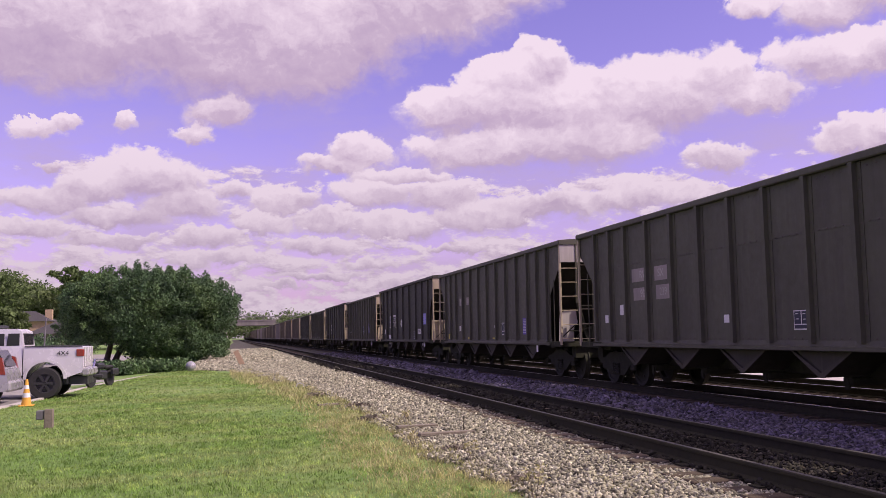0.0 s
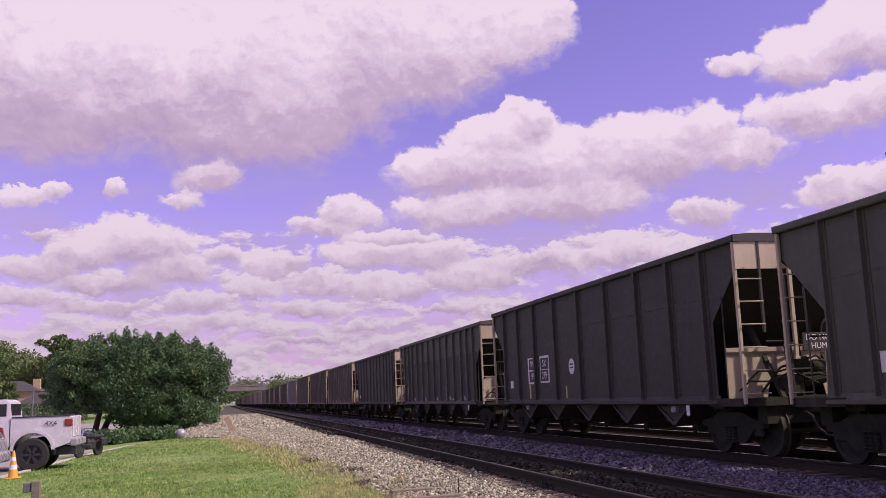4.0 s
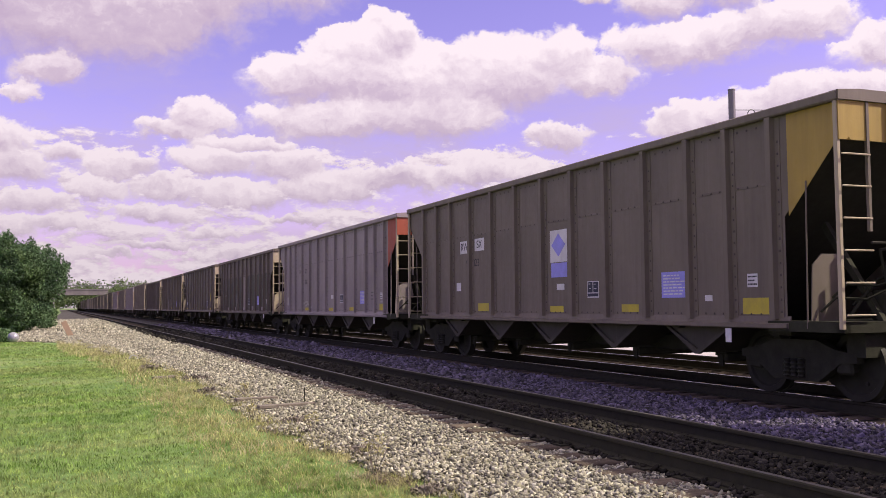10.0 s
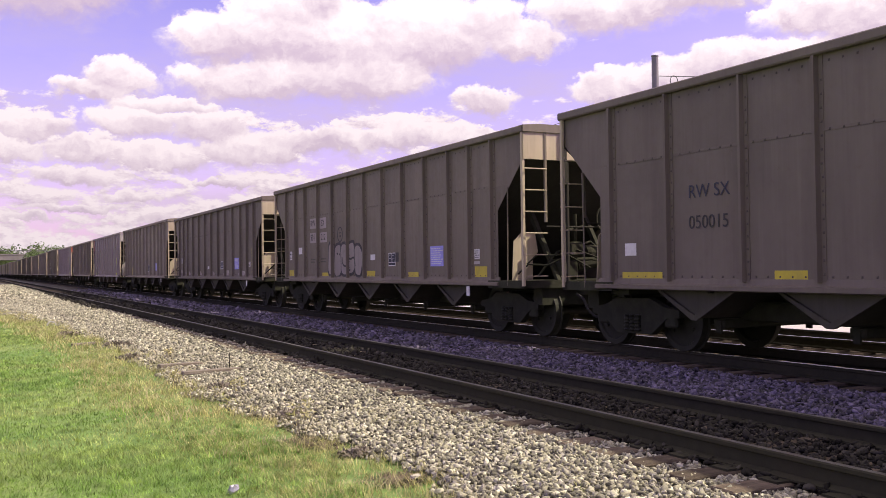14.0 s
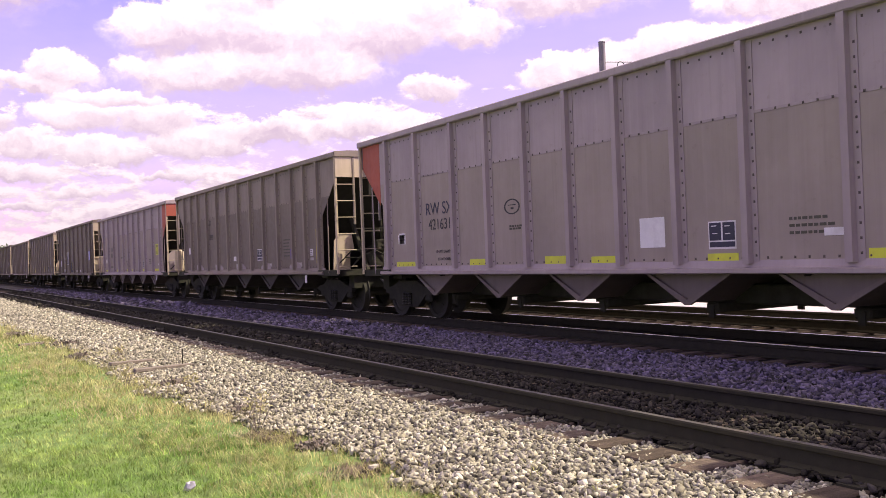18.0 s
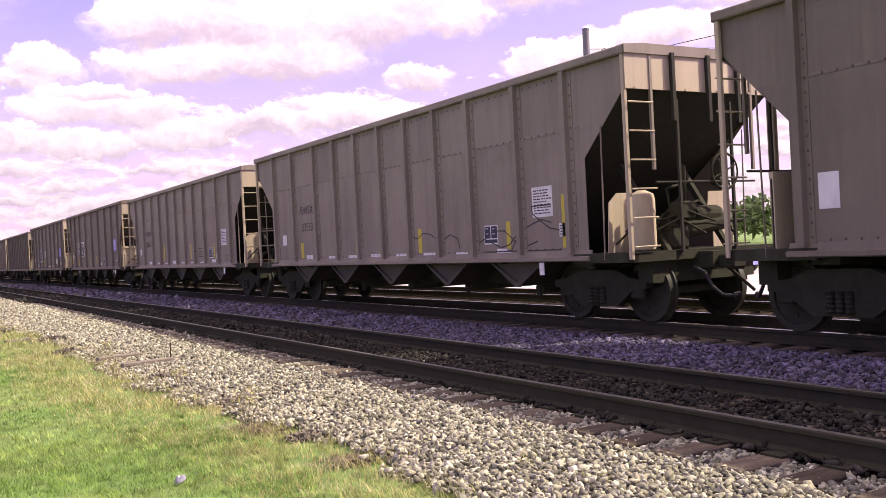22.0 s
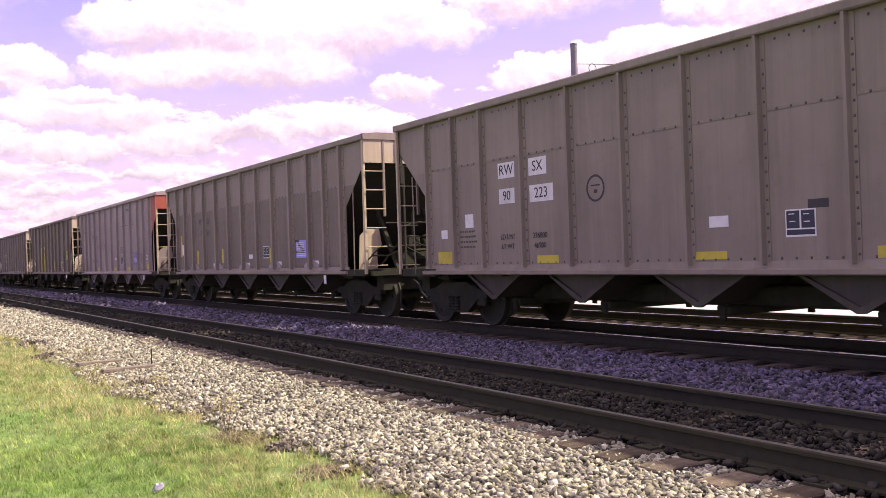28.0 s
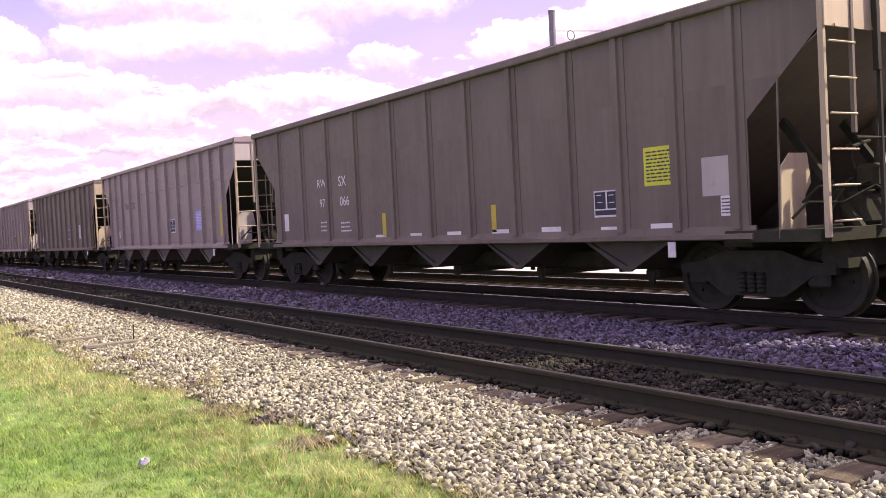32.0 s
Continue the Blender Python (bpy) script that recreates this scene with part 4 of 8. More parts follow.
def clear(car, y, w):
    """The place nearest to y where a mark of that width lies flat between two ribs."""
    bands = BANDS.get(car.name, ())
    if not any(a < y + w / 2 and b > y - w / 2 for a, b in bands):
        return y
    gaps = [(b, c) for (a, b), (c, d) in zip(bands, bands[1:]) if c - b > w + 0.01]
    spots = [min(max(y, a + w / 2), b - w / 2) for a, b in gaps]
    best = min(spots, key=lambda q: abs(q - y), default=y)
    return best if abs(best - y) < 0.42 else y


def letter(car, text, y, z, high, ink, out=0.0):
    y = clear(car, y, 0.74 * high * len(text)) if len(text) < 4 else y
    c = bpy.data.curves.new("lettering", "FONT")
    c.body, c.size, c.extrude, c.align_x, c.align_y = text, high * 1.38, 0.001, "CENTER", "CENTER"
    c.materials.append(INKS[ink])
    ob = new("lettering", c)
    ob.parent = car
    ob.matrix_basis = Matrix.Translation((-WIDE + 0.075 - 0.007 - out, y, z)) @ FACE
    return ob


def placard(car, y, z, w, h, ink, name="placard", out=0.0, bars=0, barink="K", frame_ink="", parent=None):
    x, y = -WIDE + 0.075 - out, clear(car, y, w)
    g = Geo()
    g.box((x - 0.004, y - w / 2, z - h / 2), (x, y + w / 2, z + h / 2))
    p = part(name, g, INKS[ink], car)
    if bars:
        g, rng = Geo(), random.Random(round(y * 100 + z * 10))
        for i in range(bars):
            zz, yy, end = z + h * (0.42 - 0.84 * (i + 0.5) / bars), y + w * 0.42, y - w * rng.uniform(0.15, 0.43)
            while yy > end:
                step = w * rng.uniform(0.07, 0.20)
                g.box((x - 0.006, max(y - w * 0.45, yy - step), zz - h * 0.17 / bars), (x - 0.0045, yy, zz + h * 0.17 / bars))
                yy -= step + w * 0.035
        part("printed_text", g, INKS[barink], p)["kind"] = "stuff"
    return p


def panel_board(car, y, z, s=1.0):
    """The consolidated stencil: a dark board with a white border and halves."""
    y = clear(car, y, 0.62 * s)
    p = placard(car, y, z, 0.62 * s, 0.48 * s, "W", "stencil_board")
    x = -WIDE + 0.075
    g = Geo()
    g.box((x - 0.007, y + 0.02 * s, z - 0.09 * s), (x - 0.0045, y + 0.285 * s, z + 0.215 * s))
    g.box((x - 0.007, y - 0.285 * s, z - 0.09 * s), (x - 0.0045, y - 0.02 * s, z + 0.215 * s))
    g.box((x - 0.007, y - 0.285 * s, z - 0.205 * s), (x - 0.0045, y + 0.285 * s, z - 0.115 * s))
    part("stencil_field", g, NAVY, p)["kind"] = "stuff"
    g = Geo()
    for a, b in ((0.20, 0.16), (-0.10, 0.15), (0.18, 0.03), (-0.11, 0.02)):
        g.box((x - 0.008, y + (a - 0.08) * s, z + (b - 0.008) * s), (x - 0.0072, y + (a + 0.04) * s, z + (b + 0.008) * s))
    part("printed_text", g, WHITE, p)["kind"] = "stuff"


def notice(car, y, z, w, h, ink):
    """A printed notice: lines too small to read."""
    inks = {"W": "K", "B": "W", "L": "K", "Y": "K", "V": "W", "G": "D", "D": "W"}
    if ink in "GD":         # stencilled straight on the paint
        g, x = Geo(), -WIDE + 0.0745
        n = max(2, round(h / 0.10))
        rng = random.Random(round(y * 100 + z * 10))
        for i in range(n):
            zz, yy, end = z + h * (0.45 - (i + 0.5) / n * 0.9), y + w * 0.5, y - w * rng.uniform(0.2, 0.5)
            while yy > end:
                step = w * rng.uniform(0.06, 0.17)
                g.box((x - 0.003, yy - step, zz - 0.017), (x, yy, zz + 0.017))
                yy -= step + 0.022
        return tagged(part("stencilled_lines", g, INKS["D" if ink == "G" else "W"], car), kind="stuff")
    return placard(car, y, z, w, h, ink, "notice", bars=max(3, round(h / 0.055)), barink=inks[ink])


def oval(car, y, z, w, h, ink):
    x = -WIDE + 0.075
    g = Geo()
    g.plate([(y + 0.5 * w * math.cos(a), z + 0.5 * h * math.sin(a)) for a in [i * math.tau / 18 for i in range(18)]], "x", x - 0.004, x)
    p = part("oval_patch", g, INKS[ink], car)
    g = Geo()
    g.box((x - 0.006, y - w * 0.25, z + h * 0.08), (x - 0.0045, y + w * 0.28, z + h * 0.18)).box((x - 0.006, y - w * 0.28, z - h * 0.12), (x - 0.0045, y + w * 0.2, z - h * 0.03))
    part("printed_text", g, INK, p)["kind"] = "stuff"


def ring(car, y, z, w, h, ink):
    x = -WIDE + 0.075
    g = Geo()
    a = [i * math.tau / 24 for i in range(24)]
    for k in range(24):
        c, d = a[k], a[(k + 1) % 24]
        g.plate([(y + 0.5 * w * math.cos(c), z + 0.5 * h * math.sin(c)), (y + 0.5 * w * math.cos(d), z + 0.5 * h * math.sin(d)), (y + 0.42 * w * math.cos(d), z + 0.42 * h * math.sin(d)), (y + 0.42 * w * math.cos(c), z + 0.42 * h * math.sin(c))], "x", x - 0.003, x)
    g.box((x - 0.003, y - w * 0.1, z - h * 0.18), (x, y + w * 0.08, z - h * 0.05)).box((x - 0.003, y - w * 0.25, z + h * 0.08), (x, y + w * 0.25, z + h * 0.13))
    return part("round_emblem", g, INKS[ink], car)


def lozenge(car, y, z, w, h, ink):
    x = -WIDE + 0.075
    g = Geo()
    g.plate([(y - w / 2, z), (y, z + h / 2), (y + w / 2, z), (y, z - h / 2)], "x", x - 0.008, x - 0.005)
    return part("diamond", g, INKS[ink], car)


def strokes(car, y, z, w, h, ink, n, thick, seed, name, out=0.0):
    """Sprayed strokes, as flat bent bands."""
    rng, g, x = random.Random(seed), Geo(), -WIDE + 0.071 - out
    for i in range(n):
        py, pz = y + w * (0.5 - (i + 0.5) / n), z + rng.uniform(-0.4, 0.1) * h
        a = rng.uniform(0, 6.28)
        for k in range(9):
            a += rng.uniform(-1.0, 1.0)
            qy, qz = py + math.cos(a) * w / n * 0.45, min(z + h / 2, max(z - h / 2, pz + math.sin(a) * h * 0.28))
            d = Vector((qy - py, qz - pz))
            if d.length > 1e-4:
                m = Vector((-d.y, d.x)).normalized() * thick
                g.plate([(py + m.x, pz + m.y), (qy + m.x, qz + m.y), (qy - m.x, qz - m.y), (py - m.x, pz - m.y)], "x", x - 0.0006 * (1 + (k + i) % 3), x + 0.003)
            py, pz = qy, qz
    return tagged(part(name, g, INKS[ink], car), kind="stuff")


def tag(car, y, z, w, h, ink):
    if ink == "V":      # fat rounded forms, grey inside and dark round the edge
        rng, x, n = random.Random(int(y * 100)), -WIDE + 0.071, max(3, round(w / 0.52))
        for i in range(n):
            cy, cz = y + w * (0.5 - (i + 0.5) / n), z + h * rng.uniform(-0.06, 0.06)
            ry, rz, p = w / n * rng.uniform(0.56, 0.66), h * rng.uniform(0.44, 0.52), rng.uniform(0, 6.28)

            def rim(k):
                return [(cy + k * ry * math.copysign(abs(math.cos(a)) ** 0.6, math.cos(a)) * (1 + 0.12 * math.sin(3 * a + p)),
                         cz + k * rz * math.copysign(abs(math.sin(a)) ** 0.6, math.sin(a)) * (1 + 0.10 * math.sin(2 * a + p))) for a in [q * math.tau / 28 for q in range(28)]]
            d = 0.0016 * i
            edge = part("sprayed_outline", Geo().plate(rim(1.0), "x", x - 0.002 - d, x + 0.003), INK, car)
            part("sprayed_fill", Geo().plate(rim(0.84), "x", x - 0.0028 - d, x), PAINT["slate"], edge)
            strokes(edge, cy, cz - h * 0.08, ry * 0.8, rz * 1.1, "K", 1, 0.026, int(p * 100), "inner_stroke", 0.0012 + d)
        return None
    return strokes(car, y, z, w, h, ink, max(3, round(w / 0.3)), 0.028, int(y * 100), "sprayed_tag")


def scribble(car, y, z, w, h, ink):
    return strokes(car, y, z, w, h, ink, max(3, round(w / 0.6)), 0.010, int(y * 100), "scribble")


TRAIN, SHIFT = [], {}


def hopper(k, paint, low, tip, ribs, style, top, extra, length, label):
    """One car of the train, counted from the one that fills the view at the start."""
    car = build_car(top, paint, low, tip, ribs, style, extra, label)
    car.scale.y = length / 15.44
    TRAIN.append((k, car))
    return car


def make_fill(k):
    """Cars of which only the outline is seen."""
    kinds = (("brown", "brown", "tan", 13, "hat", 3.90, "s", "brown coal hopper car with ribbed sides"), ("dark", "dark", "tan", 13, "thin", 3.86, "s", "charcoal coal hopper car with thin ribs"),
             ("grey", "grey", "pale", 13, "thin", 3.92, "s", "grey coal hopper car with pale ends"), ("taupe", "brown", "pale", 11, "hat", 3.92, "s", "two-tone coal hopper car with pale ends"),
             ("black", "black", "tan", 12, "soft", 3.86, "", "black smooth-sided coal hopper car"))
    paint, low, tip, ribs, style, top, extra, label = kinds[{3: 1, 24: 0, 30: 2, 31: 0}.get(k, (k * 3 + 1) % 5)]
    c = hopper(k, paint, low, tip, ribs, style, top, extra, 15.44, label)
    placard(c, 5.6, 1.55, 0.14, 0.3, "W"), panel_board(c, -1.5, 1.7, 0.9), notice(c, -4.4, 1.8, 0.7, 0.6, ("B", "W", "L")[k % 3]), placard(c, -6.2, 1.75, 0.16, 0.9, "Y")
    letter(c, "RW", 4.1, 2.55, 0.25, "K"), letter(c, "SX", 3.2, 2.55, 0.25, "K")


# how far the train has come, in metres, at seconds
RUN = [(0, 0.0), (2, 30.1), (4, 60.2), (6, 90.4), (8, 120.7), (10, 151.2), (12, 181.6), (14, 212.2), (16, 242.9), (18, 273.6), (20, 304.4), (22, 335.3), (24, 366.2), (26, 397.2), (28, 428.3), (30, 459.4), (32, 490.6)]
FRONT = 23.22 - HALF      # middle of the first car at the start
# small differences in the length of the cars
SHIFT.update({2: -0.08, 4: -0.09, 5: 0.06, 6: 0.13, 7: 0.11, 9: 0.47, 11: -0.21, 12: -0.13, 13: -0.32, 14: -0.24, 15: -0.05, 18: 0.22, 19: 0.24, 20: 0.28, 21: 0.12, 23: -0.12, 25: -0.11, 26: -0.07, 29: 0.70, 30: 1.25, 31: 1.25, 32: 1.25, 33: 1.25, 34: 1.25, 35: 1.25, 36: 1.25, 37: 1.25, 38: 1.25})


def run_at(t):
    ts, ss = zip(*RUN)
    return float(np.interp(t, ts, ss))


def motions():
    # the cars roll towards and past the camera
    for k, car in TRAIN:
        walk(car, [(t, pose(TRACKS[1], FRONT + CAR * k + SHIFT.get(k, 0.0) - s, 0)) for t, s in RUN])
    # wheels: every car's share one turning
    steps = [i / FPS for i in range(32 * FPS + 1)]
    for y, wheels in WHEELS.items():
        walk(wheels[0], [(t, Matrix.Translation((0, y, 0.457)) @ Matrix.Rotation(run_at(t) / 0.457, 4, "X")) for t in steps])
        keys = wheels[0].animation_data
        for w in wheels[1:]:
            w.rotation_mode = "QUATERNION"
            own = w.animation_data_create()
            own.action, own.action_slot = keys.action, keys.action_slot


# ---- surroundings ----
def make_bridge():
    b = thing("road_bridge", "concrete road bridge over the railway in the distance", "bridge", (0, 360, 0))
    part("deck", Geo().box((-60, -5, 5.7), (70, 5, 7.4), 0.1), BRIDGE, b)
    for y in (-5, 5):
        part("parapet", Geo().box((-60, y - 0.15, 7.4), (70, y + 0.15, 7.9)), BRIDGE, b)
        g = Geo()
        for i in range(44):
            g.box((-60 + i * 3, y - 0.06, 7.9), (-59.88 + i * 3, y + 0.06, 9.2))
        g.box((-60, y - 0.06, 9.1), (70, y + 0.06, 9.25))
        part("railing", g, GALV, b)
    for x in (-2.5, 22):
        for y in (-3.5, 0, 3.5):
            part("pier", Geo().rod((x, y, -0.5), (x, y, 5.2), 0.5, 12), BRIDGE, b)
        part("pier_cap", Geo().box((x - 0.7, -4.8, 5.1), (x + 0.7, 4.8, 5.7), 0.1), BRIDGE, b)
    part("abutment", Geo().box((-60, -5, -0.5), (-22, 5, 5.7)), BRIDGE, b)


def foliage(rng, clumps, per, size, leaf):
    """Leaves in clumps: each leaf a small bent quad. clumps: rows of x, y, z, radius x, y, z."""
    c = np.repeat(np.asarray(clumps, float), per, axis=0)
    n = len(c)
    d = rng.normal(size=(n, 3))
    d /= np.linalg.norm(d, axis=1)[:, None]
    r = rng.random(n)[:, None] ** 0.45
    p = c[:, :3] + d * r * c[:, 3:6]
    m = spun(n, rng)
    s = size * (0.6 + 0.8 * rng.random((n, 1)))
    a, b = m[:, :, 0] * s, m[:, :, 1] * s * 0.45
    up = m[:, :, 2] * s * 0.12
    v = np.stack([p - a, p - b + up, p + a, p + b + up], 1).reshape(-1, 3)
    return v, np.arange(n * 4).reshape(n, 4)


def make_tree(name, label, x, y, high, wide, trunk, rng, clumps=70, per=150, leaf=0.14, material=LEAF, lean=0.0, base=None):
    z0 = ground_z(x) if base is None else base
    t = thing(name, label, "tree", (x, y, z0))
    g = Geo()
    g.rod((0, 0, -0.2), (lean * 0.3, 0, trunk), wide * 0.022 + 0.08, 10, wide * 0.015 + 0.05)
    part("trunk", g, BARK, t, smooth=True)
    rows = []
    for i in range(clumps):
        u = rng.normal(size=3)
        u /= np.linalg.norm(u)
        k = 0.62 + 0.30 * rng.random()
        zc = trunk * 0.75 + (high - trunk * 0.75) * 0.5
        rows.append((u[0] * wide * 0.5 * k, u[1] * wide * 0.42 * k, zc + u[2] * (high - trunk * 0.75) * 0.46 * k, *(wide * 0.10 * (0.7 + 0.7 * rng.random(3)) * (1, 1, 0.75))))
    g = Geo()
    for r in rows[::5]:
        g.rod((0, 0, trunk * 0.8), r[:3], 0.05 + wide * 0.004, 6, 0.02)
    part("limb", g, BARK, t)
    v, f = foliage(rng, rows, per, leaf, material)
    bulk("crown", v, f, material, parent=t, kind="")
    return t


def make_broad_tree(rng):
    t = thing("broad_tree", "broad dense green tree with a low rounded crown", "tree", (-6.0, 75, -0.4))
    for x, y, q in ((-3.2, 0, (-2.6, 0.3, 2.6)), (-2.7, 0.4, (-1.4, 0.5, 2.8)), (0.6, 0.5, (0.8, 0.3, 2.6))):
        part("trunk", Geo().rod((x, y, -0.2), q, 0.24, 10, 0.15), BARK, t, smooth=True)
    rows = []
    for i in range(230):
        u = rng.normal(size=3)
        u /= np.linalg.norm(u)
        u[1] = -abs(u[1]) if rng.random() < 0.6 else u[1]
        k = 0.55 + 0.40 * rng.random() ** 0.7
        x, z = u[0] * 6.3 * k - 0.1, 3.6 + math.copysign(abs(u[2]) ** 0.75, u[2]) * 3.2 * k
        if x < -1.6 and z < 1.9:
            z += 1.6
        rows.append((x, u[1] * 5.2 * k, max(0.45 if x > -1.4 else 1.9, z), *((0.85 + 0.65 * rng.random(3)) * (1.0, 1.0, 0.62))))
    # low skirt of branches towards the railway
    for i in range(60):
        rows.append((0.5 + rng.random() * 4.9, -1.5 - 2.5 * rng.random(), 0.5 + 1.4 * rng.random(), 0.8, 0.8, 0.55))
    # shoots that break the outline
    for i in range(260):
        u = rng.normal(size=3)
        u /= np.linalg.norm(u)
        u[2] = abs(u[2]) if rng.random() < 0.8 else u[2]
        x, y, z = u[0] * 6.6 - 0.1, u[1] * 5.5, max(0.6 if u[0] > -0.2 else 2.0, 3.6 + math.copysign(abs(u[2]) ** 0.75, u[2]) * 3.3)
        rows.append((x + rng.normal() * 0.2, y, z + rng.normal() * 0.25, 0.30, 0.30, 0.22 + 0.4 * rng.random()))
    g = Geo()
    for r in rows[:290:6]:
        g.rod((-1.2, 0.3, 2.2), r[:3], 0.09, 6, 0.02)
    part("limb", g, BARK, t)
    v, f = foliage(rng, rows[:290], 620, 0.098, LEAF)
    w, q = foliage(rng, rows[290:], 110, 0.09, LEAF)
    v, f = np.concatenate([v, w]), np.concatenate([f, q + len(v)])
    bulk("crown", v, f, LEAF, parent=t, kind="")


def make_woods():
    rng = np.random.default_rng(5)
    # wooded hill beyond the car park: bearing and height of its skyline in degrees
    rows = []
    for i in range(520):
        a, y = -32 + rng.random() * 29, 165 + rng.random() * 60
        sky = float(np.interp(a, (-32, -20, -12.6, -10.1, -8.5, -6, -3), (5.2, 4.9, 4.3, 3.3, 3.25, 3.3, 1.2)))
        h = (1.3 + y * math.tan(radians(sky))) * (1.0 - 0.35 * rng.random() ** 1.5)
        r = 1.7 + 1.5 * rng.random()
        for k in range(3):
            rows.append((y * math.tan(radians(a)) + rng.normal() * r * 0.6, y + rng.normal() * r * 0.6, h * (0.42 + 0.22 * k), r, r, h * 0.13))
    for a, y, sky in ((-9.3, 160, 4.28), (-8.9, 163, 4.1), (-8.2, 160, 4.0), (-7.5, 160, 3.9), (-6.6, 162, 3.8)):
        h = 1.3 + y * math.tan(radians(sky))
        for k in range(7):
            rows.append((y * math.tan(radians(a)) + rng.normal() * 0.9, y, h - 0.5 - k * 0.7, 1.3, 1.2, 0.5))
    v, f = foliage(rng, rows, 120, 0.37, FARLEAF)
    bulk("hillside_woods", v, f, FARLEAF, "dense green woods on the hillside", "woods")
    rows = []
    for i in range(40):
        h = 7.0 + 2.0 * rng.random()
        rows.append((16.5 + rng.random() * 16, 285 + rng.random() * 40, h * 0.55, 2.6, 2.6, h * 0.45))
    v, f = foliage(rng, rows, 900, 0.28, FARLEAF)
    bulk("trackside_trees", v, f, FARLEAF, "clump of green trees beside the railway near the bridge", "trees")
    rows = []
    for i in range(220):
        x, y = -40 + rng.random() * 130, 420 + rng.random() * 80
        h = 8 + 6 * rng.random()
        rows.append((x, y, h * 0.55, 5, 5, h * 0.5))
    for i in range(300):
        x, y = 60 + rng.random() * 80, -60 + rng.random() * 420
        h = 4 + 3 * rng.random()
        rows.append((x + 8, y, h * 0.5, 3.0, 3.0, h * 0.5))
    v, f = foliage(rng, rows, 170, 0.6, FARLEAF)
    bulk("distant_woods", v, f, FARLEAF, "distant green trees beyond the railway", "woods")


def make_pole():
    t = thing("utility_pole", "dark slender steel pole rising behind the train", "pole", (25.65, 30.7, -0.5))
    part("shaft", Geo().rod((0, 0, 0), (0, 0, 10.55), 0.17, 14, 0.14), GALV, t, smooth=True)
    part("wire_loop", Geo().turn([(0.20, -0.012), (0.22, 0.0), (0.20, 0.012), (0.18, 0.0), (0.20, -0.012)], "y", 20, (0.75, -0.3, 9.55), caps=False), PLASTIC, t)
    part("wire", Geo().rod((0.14, 0, 9.75), (6.0, -3.0, 9.55), 0.014, 6), PLASTIC, t)
    part("cap", Geo().rod((0, 0, 10.55), (0, 0, 10.60), 0.155, 14), GALV, t)



# ---- parked vehicles ----
def wheel(parent, x, y, r, w, rim=CHROME, face=-1):
    t = part("wheel", Geo().turn([(r * 0.62, -w / 2), (r * 0.93, -w / 2), (r, -w * 0.32), (r, w * 0.32), (r * 0.93, w / 2), (r * 0.62, w / 2)], "y", 28, caps=False), RUBBER, parent, "black tyre", True, at=(x, y, r))
    g = Geo()
    g.turn([(r * 0.62, w * 0.4), (r * 0.62, -w * 0.46), (r * 0.56, -w * 0.46), (r * 0.54, -w * 0.2), (r * 0.16, -w * 0.2), (r * 0.14, -w * 0.36), (0.01, -w * 0.36)], "y", 28)
    for i in range(6):
        a = i * math.tau / 6
        c, s = math.cos(a), math.sin(a)
        g.plate([(c * r * 0.1 - s * 0.03, s * r * 0.1 + c * 0.03), (c * r * 0.58 - s * 0.045, s * r * 0.58 + c * 0.045), (c * r * 0.58 + s * 0.045, s * r * 0.58 - c * 0.045), (c * r * 0.1 + s * 0.03, s * r * 0.1 - c * 0.03)], "y", -w * 0.42, -w * 0.22)
    part("rim", g, rim, t, smooth=True)
    return t


def body_shell(outline, half, lean=0.10, crown=0.0):
    """A car body from its side outline in (x, z), with the upper part leaning in."""
    g = Geo()
    n = len(outline)
    hi = max(z for x, z in outline)
    v = []
    for s, inset in ((-1, 0.0), (-1, 0.06), (1, 0.06), (1, 0.0)):
        for x, z in outline:
            k = max(0.0, (z - 0.95) / max(0.01, hi - 0.95)) if z > 0.95 else 0.0
            cx = sum(p[0] for p in outline) / n
            shrink = 0.985 if inset == 0.0 else 1.0
            v.append((cx + (x - cx) * shrink, s * (half - lean * k), z))
    f = [tuple(range(n)), tuple(range(4 * n - 1, 3 * n - 1, -1))]
    for a, b in ((0, 1), (1, 2), (2, 3)):
        f += [(a * n + i, a * n + (i + 1) % n, b * n + (i + 1) % n, b * n + i) for i in range(n)]
    g.add(v, f)
    return g


def arch(cx, r, n=9, z0=0.42):
    """Points of a wheel arch from front to back, for a lower outline."""
    return [(cx + r * math.cos(math.pi * (1 - i / (n - 1))), max(z0, 0.40 + r * math.sin(math.pi * i / (n - 1)))) for i in range(n)]


